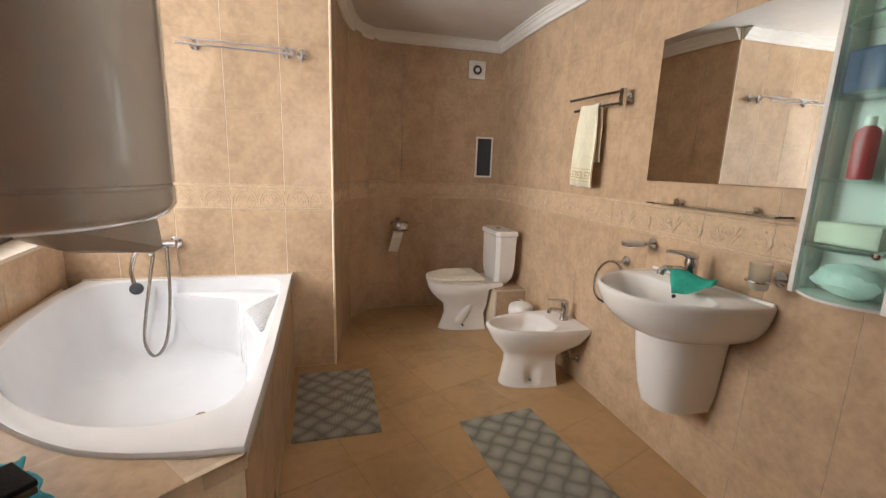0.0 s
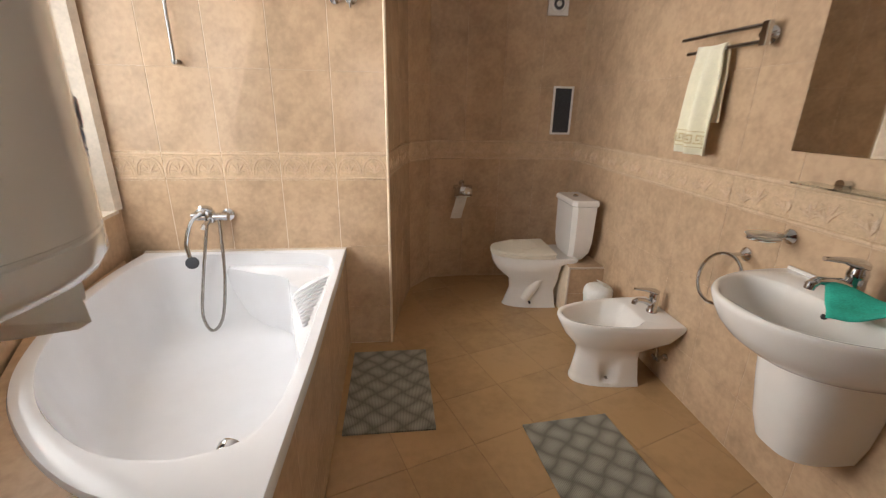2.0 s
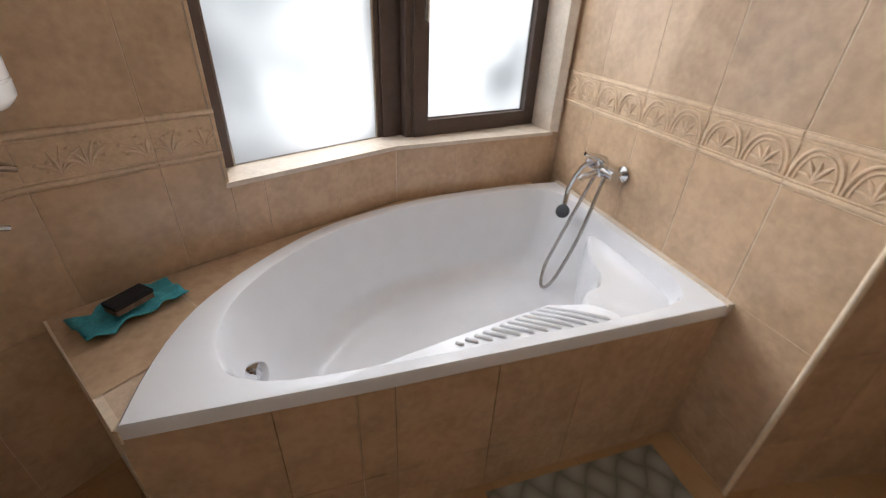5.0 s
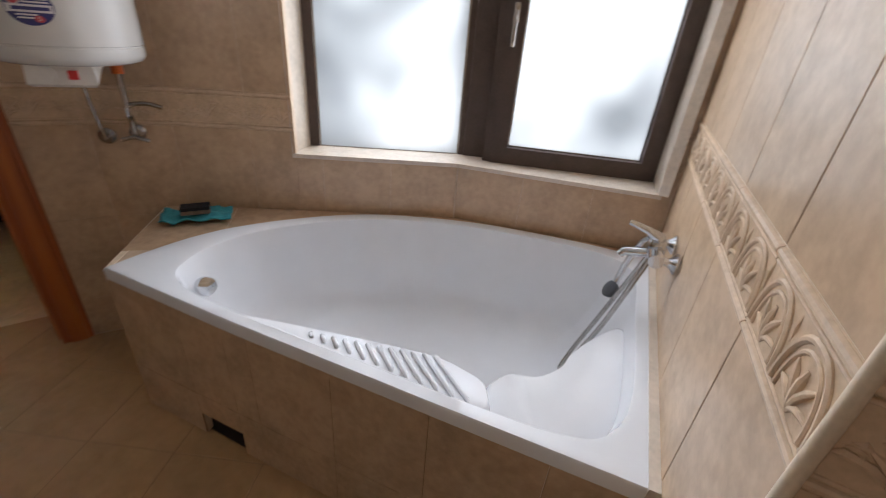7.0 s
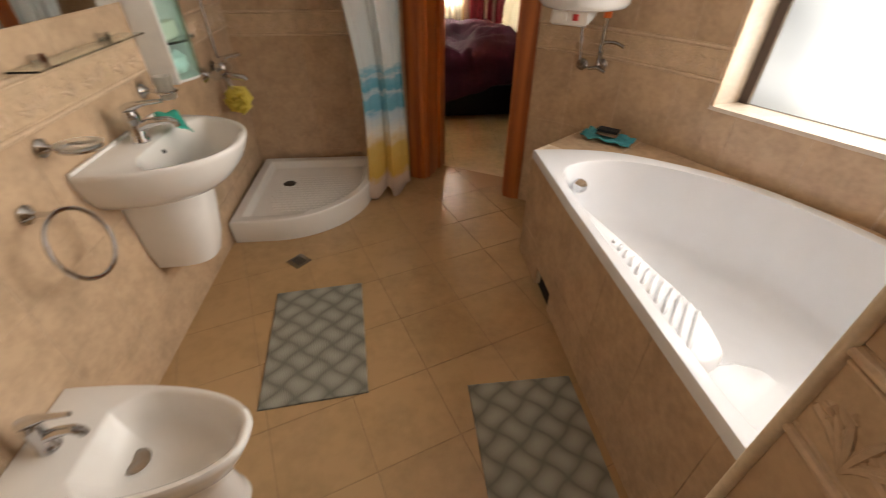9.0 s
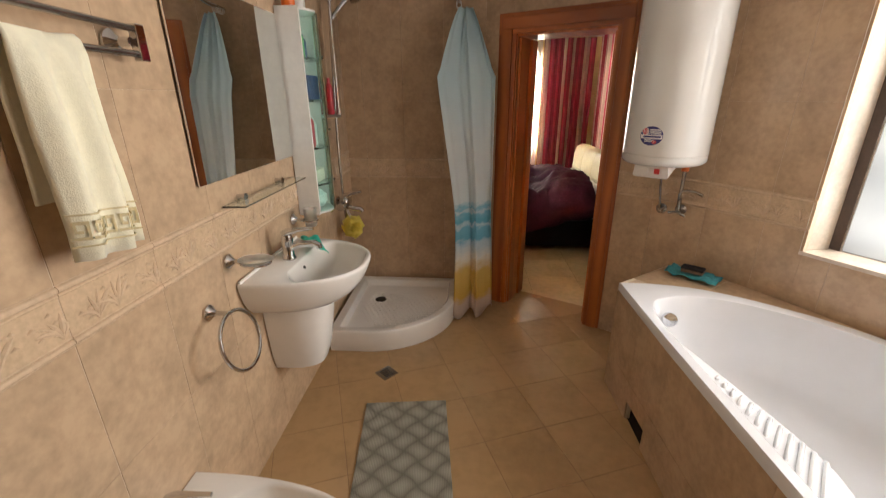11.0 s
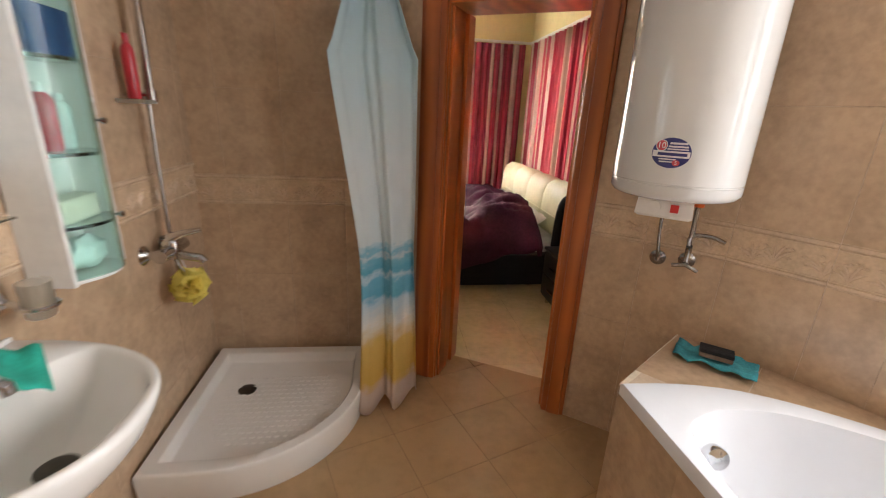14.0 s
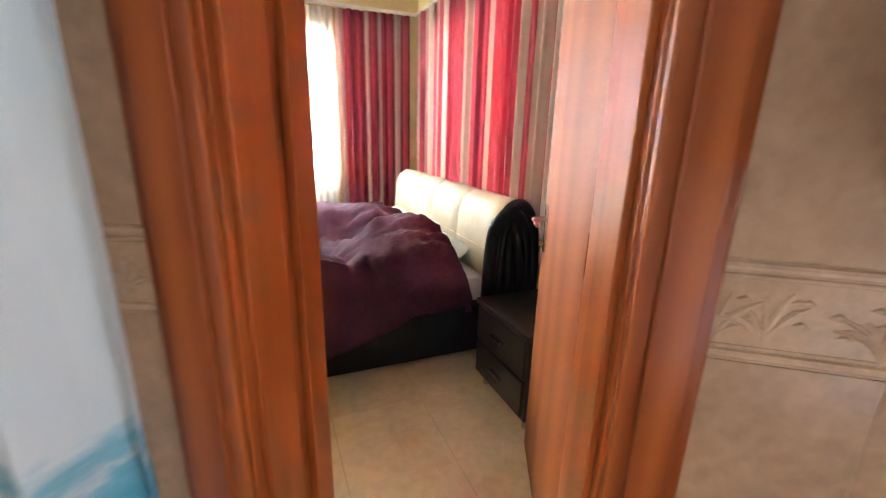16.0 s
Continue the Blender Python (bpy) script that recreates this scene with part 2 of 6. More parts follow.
def cloth_stripes(name, stops, axis, length, translucent=0.3, wobble=0.0):
    """Cloth whose colour follows one axis of the object, with colour stops as shares of the length."""
    m = bpy.data.materials.new(name)
    m.use_nodes = True
    nt = m.node_tree
    b = nt.nodes["Principled BSDF"]
    b.inputs["Roughness"].default_value = 0.75
    tc, sep = nt.nodes.new("ShaderNodeTexCoord"), nt.nodes.new("ShaderNodeSeparateXYZ")
    nt.links.new(tc.outputs["UV"], sep.inputs[0])
    out = sep.outputs[axis]
    if wobble:
        n1, ma = nt.nodes.new("ShaderNodeTexNoise"), nt.nodes.new("ShaderNodeMath")
        n1.inputs["Scale"].default_value, n1.inputs["Detail"].default_value = 5, 3
        mp = nt.nodes.new("ShaderNodeMapping")
        mp.inputs["Scale"].default_value = (1.2, 9, 1)
        nt.links.new(tc.outputs["UV"], mp.inputs[0])
        nt.links.new(mp.outputs[0], n1.inputs["Vector"])
        ma.operation = "MULTIPLY_ADD"
        ma.inputs[1].default_value = wobble
        nt.links.new(n1.outputs["Fac"], ma.inputs[0])
        nt.links.new(out, ma.inputs[2])
        out = ma.outputs[0]
    ramp = nt.nodes.new("ShaderNodeValToRGB")
    while len(ramp.color_ramp.elements) < len(stops):
        ramp.color_ramp.elements.new(0.5)
    for e, (p, c) in zip(ramp.color_ramp.elements, stops):
        e.position = p
    for e, (p, c) in zip(ramp.color_ramp.elements, stops):
        e.position, e.color = p, (*c, 1)
    nt.links.new(out, ramp.inputs[0])
    nt.links.new(ramp.outputs[0], b.inputs["Base Color"])
    tr, mx = nt.nodes.new("ShaderNodeBsdfTranslucent"), nt.nodes.new("ShaderNodeMixShader")
    nt.links.new(ramp.outputs[0], tr.inputs["Color"])
    mx.inputs[0].default_value = translucent
    nt.links.new(b.outputs[0], mx.inputs[1])
    nt.links.new(tr.outputs[0], mx.inputs[2])
    nt.links.new(mx.outputs[0], nt.nodes["Material Output"].inputs[0])
    return m


# ---- mesh helpers ----
def finish(bm, name, material, smooth=None):
    bmesh.ops.recalc_face_normals(bm, faces=bm.faces)
    me = bpy.data.meshes.new(name)
    bm.to_mesh(me)
    bm.free()
    for m in material if isinstance(material, (list, tuple)) else [material]:
        me.materials.append(m)
    if smooth is not None:
        me.shade_smooth()
        me.set_sharp_from_angle(angle=radians(smooth))
    return me


def part(name, bm, material, parent=None, label="", smooth=None, at=None):
    """Links a bmesh as one mesh object, under a thing or a part."""
    ob = new(name, finish(bm, name, material, smooth))
    if at is not None:
        ob.matrix_basis = at
    if parent is not None:
        ob.parent = parent
    return tagged(ob, label)


def thing(name, m, label, category, group="", kind=""):
    ob = new(name)
    ob.empty_display_size = 0.05
    ob.matrix_basis = m
    return tagged(ob, label, category, group, kind)


def box(bm, x0, x1, y0, y1, z0, z1, bevel=0.0):
    vs = [bm.verts.new(p) for p in ((x0, y0, z0), (x1, y0, z0), (x1, y1, z0), (x0, y1, z0), (x0, y0, z1), (x1, y0, z1), (x1, y1, z1), (x0, y1, z1))]
    fs = [bm.faces.new([vs[i] for i in f]) for f in ((3, 2, 1, 0), (4, 5, 6, 7), (0, 1, 5, 4), (1, 2, 6, 5), (2, 3, 7, 6), (3, 0, 4, 7))]
    if bevel:
        bmesh.ops.bevel(bm, geom=list({e for f in fs for e in f.edges}), offset=bevel, segments=2, profile=0.6, affect="EDGES")
    return bm


def boxed(x0, x1, y0, y1, z0, z1, bevel=0.0):
    return box(bmesh.new(), x0, x1, y0, y1, z0, z1, bevel)


def loft(bm, rings, caps=(True, True), closed=True):
    """Skins rings of equal length."""
    rows = [[bm.verts.new(p) for p in ring] for ring in rings]
    n = len(rows[0])
    for a, b in zip(rows, rows[1:]):
        for i in range(n if closed else n - 1):
            j = (i + 1) % n
            bm.faces.new((a[i], a[j], b[j], b[i]))
    if caps[0]:
        bm.faces.new(rows[0][::-1])
    if caps[1]:
        bm.faces.new(rows[-1])
    return bm


def prism(bm, poly, z0, z1):
    return loft(bm, [[(x, y, z0) for x, y in poly], [(x, y, z1) for x, y in poly]])


def ring(r, z, n=24, x=0.0, y=0.0, sx=1.0, sy=1.0):
    return [(x + r * sx * math.cos(2 * math.pi * i / n), y + r * sy * math.sin(2 * math.pi * i / n), z) for i in range(n)]


def lathe(bm, profile, n=24, caps=(True, True)):
    return loft(bm, [ring(max(r, 1e-4), z, n) for r, z in profile], caps)


def tube(bm, path, r, n=10, caps=(True, True)):
    """A pipe along points; r may be a number or a list."""
    pts = [Vector(p) for p in path]
    up = Vector((0.31, 0.17, 0.93)).normalized()
    rings = []
    for i, p in enumerate(pts):
        d = (pts[min(i + 1, len(pts) - 1)] - pts[max(i - 1, 0)]).normalized()
        side = up - d * up.dot(d)
        if side.length < 0.1:
            side = Vector((1, 0, 0)) - d * d.x
        side.normalize()
        up = side
        other = d.cross(side)
        rr = r[i] if isinstance(r, (list, tuple)) else r
        rings.append([p + rr * (math.cos(2 * math.pi * k / n) * side + math.sin(2 * math.pi * k / n) * other) for k in range(n)])
    return loft(bm, rings, caps)


def smooth_path(points, steps=8):
    """Catmull-Rom through the points."""
    p = [Vector(q) for q in points]
    p = [2 * p[0] - p[1], *p, 2 * p[-1] - p[-2]]
    out = []
    for a, b, c, d in zip(p, p[1:], p[2:], p[3:]):
        for i in range(steps):
            t = i / steps
            out.append(0.5 * (2 * b + (c - a) * t + (2 * a - 5 * b + 4 * c - d) * t * t + (3 * b - a - 3 * c + d) * t ** 3))
    return [*out, p[-2]]


def frame_ring(bm, x0, x1, z0, z1, w, y0, y1):
    """Four bars of width w round an opening in the xz plane."""
    box(bm, x0, x1, y0, y1, z0, z0 + w)
    box(bm, x0, x1, y0, y1, z1 - w, z1)
    box(bm, x0, x0 + w, y0, y1, z0 + w, z1 - w)
    box(bm, x1 - w, x1, y0, y1, z0 + w, z1 - w)
    return bm


def along(a, b):
    """A frame with x from a to b and y to the left of it."""
    return pose(a[0], a[1], 0, 0, 0, math.degrees(math.atan2(b[1] - a[1], b[0] - a[0])))


def superd(depth, half, n=40, power=2.4, back=0.0):
    """A D-shaped outline: flat at x = back, round at x = depth."""
    pts = [(back, -half), ]
    for i in range(n + 1):
        a = -math.pi / 2 + math.pi * i / n
        c, s = math.cos(a), math.sin(a)
        pts.append((back + 0.02 + (depth - back - 0.02) * abs(c) ** (2 / power), half * math.copysign(abs(s) ** (2 / power), s)))
    pts.append((back, half))
    return pts


# ---- structure ----
Z_ROWS = [(0.003, 0.2637), (0.2649, 0.6654), (0.6666, 1.0660), (1.0672, 1.2230), (1.2242, 1.6454), (1.6466, 2.0674), (2.0686, 2.47)]
BORDER_ROW = 3
TILE_W, CEIL = 0.306, 2.50
tile_jobs = []


def ceil_at(y):
    """The ceiling is level over the alcove and falls gently towards the shower."""
    return CEIL - 0.043 * max(0.0, 4.6 - y)


class Line:
    """A wall's inner face in plan: a polyline measured along its length."""

    def __init__(self, pts):
        self.p = [Vector((x, y)) for x, y in pts]
        self.s = [0.0]
        for a, b in zip(self.p, self.p[1:]):
            self.s.append(self.s[-1] + (b - a).length)

    def at(self, s):
        for i in range(len(self.p) - 1):
            if s <= self.s[i + 1] + 1e-9 or i == len(self.p) - 2:
                return self.p[i].lerp(self.p[i + 1], (s - self.s[i]) / (self.s[i + 1] - self.s[i]))

    def near(self, x, y):
        best = min(range(0, int(self.s[-1] * 500)), key=lambda k: (self.at(k / 500) - Vector((x, y))).length)
        return best / 500


def tiled_wall(name, line, thick, openings, first, bends=(), outward=1, drop=0.0):
    """A wall with thickness and openings (s0, s1, z0, z1), and the tiles that cover its inner face.
    outward: 1 if the wall's back lies to the right of the line, -1 if to the left."""
    joint = 0.0021 if name == "wall_pillar" else 0.0012
    total = line.s[-1]
    cuts = {0.0, total, *bends}
    k = first
    joints = []
    while k < total - 0.02:
        if k > 0.02:
            joints.append(k)
        k += TILE_W
    cuts |= set(joints)
    for s0, s1, *_ in openings:
        cuts |= {s0, s1}
    cuts = sorted(c for c in cuts if 0 <= c <= total)
    cuts = [c for i, c in enumerate(cuts) if i == 0 or c - cuts[i - 1] > 1e-4]
    pts = [line.at(c) for c in cuts]
    normals = []
    for i, p in enumerate(pts):
        ds = [(pts[j + 1] - pts[j]).normalized() for j in (i - 1, i) if 0 <= j < len(pts) - 1]
        d = sum(ds, Vector((0, 0))).normalized()
        normals.append(Vector((d.y, -d.x)) * outward / max(0.6, d.dot(ds[0])))
    bm = bmesh.new()
    for i, (sa, sb) in enumerate(zip(cuts, cuts[1:])):
        spans = [(0.0, CEIL + 0.2)]
        for s0, s1, z0, z1 in openings:
            if sa > s0 - 1e-4 and sb < s1 + 1e-4:
                spans = [r for a, b in spans for r in ((a, min(b, z0)), (max(a, z1), b)) if r[1] - r[0] > 1e-3]
        a, b = pts[i], pts[i + 1]
        ao, bo = a + normals[i] * thick, b + normals[i + 1] * thick
        for z0, z1 in spans:
            loft(bm, [[(*a, z0), (*b, z0), (*bo, z0), (*ao, z0)], [(*a, z1), (*b, z1), (*bo, z1), (*ao, z1)]])
        for row, (r0, r1) in enumerate([(max(0.003, a - drop), b - drop) for a, b in Z_ROWS]):
            for z0, z1 in spans:
                t0, t1 = max(r0, z0), min(r1, z1)
                if t1 - t0 < 0.03 or sb - sa < 0.02:
                    continue
                ga = joint if any(abs(sa - j) < 1e-4 for j in joints) else 0.0004
                gb = joint if any(abs(sb - j) < 1e-4 for j in joints) else 0.0004
                tile_jobs.append((name, a, b, ga, gb, t0, t1, row, -outward))
    bmesh.ops.remove_doubles(bm, verts=bm.verts, dist=1e-5)
    ob = part(name, bm, GROUT if name == "wall_pillar" else WALL_GROUT)
    return tagged(ob, "beige tiled bathroom wall with a relief border", "wall", kind="structure")


# the round outer wall: window bay, heater, door, shower
ROUND = smooth_path([(-0.13, 2.80, 0), (0.04, 2.50, 0), (0.24, 2.21, 0), (0.53, 1.97, 0)], 6)
ROUND2 = smooth_path([(1.25, 1.56, 0), (1.50, 1.485, 0), (1.85, 1.45, 0), (2.43, 1.44, 0)], 5)
west = Line([(-0.62, 4.40), (-0.47, 3.45), (-0.13, 2.80)] + [(p.x, p.y) for p in ROUND[1:]] + [(p.x, p.y) for p in ROUND2])
S_WIN0, S_WIN1 = west.near(-0.605, 4.31), west.near(-0.13, 2.80)
S_BEND = west.s[1]
S_DOOR0, S_DOOR1 = west.near(0.567, 1.952), west.near(1.185, 1.60)
WIN_Z0, WIN_Z1, DOOR_H = 0.90, 2.28, 2.04
tiled_wall("wall_west", west, 0.26, [(S_WIN0, S_WIN1, WIN_Z0, WIN_Z1), (S_DOOR0, S_DOOR1, 0.0, DOOR_H)], 0.05, bends=(S_BEND,), outward=1, drop=0.058)

east = Line([(2.43, 1.44), (2.41, 2.4), (2.41, 5.52)])
tiled_wall("wall_east", east, 0.26, [], 3.66 - 1.44 - 7 * TILE_W)
pillar = Line([(0.855, 4.385), (-0.64, 4.36)])
tiled_wall("wall_pillar", pillar, 0.20, [], 0.284, outward=1)
alcove_pts = smooth_path([(0.860, 4.388, 0), (0.905, 4.75, 0), (0.965, 5.12, 0), (1.05, 5.37, 0), (1.22, 5.52, 0)], 4)
alcove = Line([(2.41, 5.50), (1.8, 5.51)] + [(p.x, p.y) for p in reversed(alcove_pts)])
tiled_wall("wall_north", alcove, 0.22, [], 0.02, outward=1)

# pale corner trim at the pillar's edge
bm = bmesh.new()
tube(bm, [(0.862, 4.382, 0.0), (0.862, 4.382, CEIL)], 0.009, 8)
tagged(part("trim", bm, GROUT, smooth=50), "pale plastic tile edge trim on the pillar corner", "trim", kind="structure")


def arc_floor(name, poly, z0, z1, material, label, category="floor"):
    bm = bmesh.new()
    prism(bm, poly, z0, z1)
    return tagged(part(name, bm, material), label, category, kind="structure")


def pushed(line, d):
    """The wall line pushed outward by d."""
    out = []
    for i, p in enumerate(line.p):
        q, r = line.p[max(i - 1, 0)], line.p[min(i + 1, len(line.p) - 1)]
        t = (r - q).normalized()
        out.append((p.x + t.y * d, p.y - t.x * d))
    return out


arc_floor("floor", pushed(west, 0.2) + [(2.6, 1.25), (2.6, 5.75), (-0.9, 5.75)], -0.12, -0.0016, FLOOR_GROUT, "tan tiled bathroom floor, tiles laid askew")
bm = bmesh.new()
loft(bm, [[(x, 1.05, ceil_at(1.05)), (x, 4.6, CEIL), (x, 6.0, CEIL), (x, 6.0, CEIL + 0.12), (x, 1.05, CEIL + 0.12)] for x in (-1.2, 3.0)])
tagged(part("ceiling", bm, PLASTER), "white painted bathroom ceiling", "ceiling", kind="structure")


def cornice(name, pts, side):
    """Stepped plaster moulding along the top of a wall; side: 1 to the left of the line."""
    prof = [(0.0, 0.0), (0.018, 0.0), (0.022, 0.018), (0.034, 0.026), (0.050, 0.052), (0.058, 0.054), (0.066, 0.066), (0.078, 0.070), (0.078, 0.082), (0.0, 0.082)]
    p = [Vector(q) for q in pts]
    rings = []
    for i in range(len(p)):
        ds = [(p[j + 1] - p[j]).normalized() for j in (i - 1, i) if 0 <= j < len(p) - 1]
        d = sum(ds, Vector((0, 0))).normalized()
        n = Vector((-d.y, d.x)) * side / max(0.5, d.dot(ds[0]))
        rings.append([(*(p[i] + n * (a + 0.007)), ceil_at(p[i].y) - 0.084 + z) for a, z in prof])
    bm = bmesh.new()
    loft(bm, rings)
    return tagged(part(name, bm, CORNICE), "white stepped plaster cornice under the ceiling", "cornice", kind="structure")


cornice("trim_cornice", [tuple(q) for q in west.p], 1)
cornice("trim_cornice", [(2.43, 1.44), (2.41, 2.4), (2.41, 4.6), (2.41, 5.52)], 1)
cornice("trim_cornice", [tuple(q) for q in pillar.p], 1)
cornice("trim_cornice", [tuple(q) for q in alcove.p], 1)


# ---- bathroom window ----
def sash(name, a, b, z0, z1, hinge_left):
    """A frosted casement in a dark frame, in the plane from a to b."""
    m = along(a, b)
    w = (Vector(b) - Vector(a)).length
    win = thing(name, m, "dark brown framed window with frosted glass panes", "window", kind="structure")
    part("window_frame", frame_ring(bmesh.new(), 0, w, z0, z1, 0.042 if hinge_left else 0.055, -0.022 if hinge_left else -0.035, 0.035), WINDOW_BROWN, win)
    rim = 0.046 if hinge_left else 0.112
    if not hinge_left:
        part("sash", frame_ring(bmesh.new(), 0.035, w - 0.035, z0 + 0.035, z1 - 0.035, 0.075, -0.05, 0.02), WINDOW_BROWN, win)
    part("bead", frame_ring(bmesh.new(), rim - 0.010, w - rim + 0.010, z0 + rim - 0.010, z1 - rim + 0.010, 0.014, -0.020, 0.0), DARK_CHROME, win)
    pane = part("pane", boxed(rim, w - rim, -0.012, -0.006, z0 + rim, z1 - rim), PANE, win)
    pane.visible_shadow = False
    if not hinge_left:
        x = 0.07
        h = bmesh.new()
        box(h, x - 0.013, x + 0.013, -0.062, -0.05, z0 + 0.62, z0 + 0.69, 0.004)
        tube(h, [(x, -0.06, z0 + 0.655), (x, -0.095, z0 + 0.655), (x, -0.1, z0 + 0.62), (x, -0.1, z0 + 0.53)], 0.009, 8)
        part("handle", h, DARK_CHROME, win, "dark metal window handle", smooth=40)
    return win


W0, W2 = (-0.830, 4.300), (-0.299, 2.745)
sash("window_1", W2, (-0.645, 3.412), WIN_Z0 - 0.032, WIN_Z1 + 0.035, True)
sash("window_2", (-0.622, 3.508), W0, WIN_Z0 - 0.020, WIN_Z1 + 0.035, False)
mull = bmesh.new()
box(mull, -0.06, 0.06, -0.02, 0.045, WIN_Z0, WIN_Z1, 0.005)
tagged(part("window_mullion", mull, WINDOW_BROWN, at=pose(-0.645, 3.46, 0, 0, 0, 109)), "dark brown corner post between the two sashes", "window post", kind="structure")


def cover(name, poly, z0, z1, label, material=None):
    bm = bmesh.new()
    prism(bm, poly, z0, z1)
    return tagged(part(name, bm, material or SILL), label, "sill", kind="structure")


def offset_pt(s, d):
    p, q = west.at(s), west.at(min(s + 0.01, west.s[-1]))
    t = (q - p).normalized()
    return p + Vector((t.y, -t.x)) * d


e0, e1, e2 = offset_pt(S_WIN0, -0.012), Vector((-0.458, 3.447)), offset_pt(S_WIN1 - 0.02, -0.012)
cover("window_sill", [tuple(e0), (-0.458, 3.447), (-0.118, 2.79), (-0.33, 2.70), (-0.70, 3.42), (-0.86, 4.32)], WIN_Z0 - 0.004, WIN_Z0 + 0.014, "cream tiled window sill over the bath")
# reveals on both sides and above
cover("window_reveal", [(-0.118, 2.792), (-0.135, 2.765), (-0.345, 2.69), (-0.335, 2.742)], WIN_Z0 + 0.014, WIN_Z1, "cream tiled window reveal")
cover("window_reveal", [(-0.585, 4.335), (-0.60, 4.295), (-0.86, 4.262), (-0.86, 4.335)], WIN_Z0 + 0.014, WIN_Z1, "cream tiled window reveal")
cover("window_reveal", [(-0.59, 4.33), (-0.458, 3.447), (-0.125, 2.79), (-0.33, 2.70), (-0.70, 3.42), (-0.86, 4.32)], WIN_Z1 - 0.012, WIN_Z1 + 0.008, "cream tiled window head", TILE)

# daylight at the bathroom window
window_lamp("window_light", (-0.527, 3.045, 1.577), (0.383, 3.465, 1.55), 0.60, 1.24, 24, spread=155)
window_lamp("window_light", (-0.800, 3.900, 1.577), (0.185, 4.07, 1.55), 0.62, 1.24, 22, spread=150)

# ---- door ----
DA, DB = west.at(S_DOOR0), west.at(S_DOOR1)
DM = along(DA, DB)
DW = (DB - DA).length
door = thing("door_1", DM, "varnished red-brown wooden door frame with broad casing", "door frame", kind="structure")
for x0, x1 in ((-0.082, 0.035), (DW - 0.035, DW + 0.095)):
    bm = bmesh.new()
    box(bm, x0, x1, 0.004, 0.024, 0.0, DOOR_H + 0.10, 0.006)
    box(bm, x0 + 0.02 if x0 < 0.2 else x0 + 0.03, x1 - 0.03 if x0 < 0.2 else x1 - 0.02, 0.02, 0.032, 0.0, DOOR_H + 0.085, 0.006)
    part("casing", bm, WOOD, door)
bm = bmesh.new()
box(bm, -0.082, DW + 0.095, 0.004, 0.026, DOOR_H - 0.028, DOOR_H + 0.10, 0.006)
box(bm, -0.06, DW + 0.06, 0.02, 0.034, DOOR_H + 0.0, DOOR_H + 0.075, 0.006)
part("casing_head", bm, HEAD_WOOD, door)
for x0, x1, s in ((-0.002, 0.04, 1), (DW - 0.04, DW + 0.002, -1)):
    bm = bmesh.new()
    box(bm, x0, x1, -0.27, 0.004, 0.0, DOOR_H - 0.002, 0.004)
    xs = (x1, x1 + 0.014) if s > 0 else (x0 - 0.014, x0)
    box(bm, *xs, -0.15, -0.02, 0.0, DOOR_H - 0.05, 0.004)
    part("jamb", bm, WOOD, door)
bm = bmesh.new()
box(bm, 0.04, DW - 0.04, -0.27, 0.004, DOOR_H - 0.042, DOOR_H - 0.002, 0.004)
part("lintel", bm, WOOD, door)
part("door_stop", boxed(DW - 0.062, DW - 0.0405, -0.30, -0.205, 0.0, DOOR_H - 0.045, 0.004), WOOD, door)

leaf = thing("door_2", pose(0.437, 1.672, 0, 0, 0, math.degrees(math.atan2(-0.589, -0.306))) @ pose(0, -0.022, 0), "varnished orange-brown wooden door leaf standing open into the bedroom", "door", kind="structure")
part("door_panel", boxed(0, 0.66, -0.02, 0.02, 0.01, 2.0, 0.004), DOOR_WOOD, leaf)
for z in (1.03,):
    for sgn in (1, -1):
        bm = bmesh.new()
        box(bm, 0.575, 0.61, *sorted((sgn * 0.02, sgn * 0.026)), z - 0.12, z + 0.05, 0.002)
        tube(bm, [(0.592, sgn * 0.02, z), (0.592, sgn * 0.065, z), (0.58, sgn * 0.07, z), (0.48, sgn * 0.07, z)], 0.009, 8)
        tube(bm, [(0.592, sgn * 0.02, z - 0.09), (0.592, sgn * 0.045, z - 0.09)], 0.011, 8)
        part("door_handle", bm, CHROME, leaf, "chrome lever handle", smooth=40)
for z in (0.25, 1.02, 1.75):
    bm = bmesh.new()
    tube(bm, [(-0.008, 0.022, z), (-0.008, 0.022, z + 0.1)], 0.008, 8)
    part("hinge", bm, DARK_CHROME, leaf)

# ---- bedroom shell ----
arc_floor("floor_bedroom", [(-2.0, -2.6), (4.0, -2.6), (4.0, 2.3), (-2.0, 2.3)], -0.13, -0.0062, FLOOR_GROUT, "cream tiled bedroom floor")
arc_floor("ceiling_bedroom", [(-2.0, -2.6), (4.0, -2.6), (4.0, 1.04), (2.45, 1.04), (-1.25, 1.04), (-1.25, 3.0), (-2.0, 3.0)], 2.90, 3.02, PLASTER, "white bedroom ceiling", "ceiling")
arc_floor("ceiling_bedroom", [(-1.25, 1.04), (2.45, 1.04), (2.45, 1.44), (-1.25, 3.0)], 2.87, 2.899, PLASTER, "white bedroom ceiling", "ceiling")


def plain_wall(name, x0, x1, y0, y1, z0=0.0, z1=2.90):
    return tagged(part(name, boxed(x0, x1, y0, y1, z0, z1), YELLOW_WALL), "pale yellow painted bedroom wall", "wall", kind="structure")


BW_X, BW_Y = -0.46, -2.08
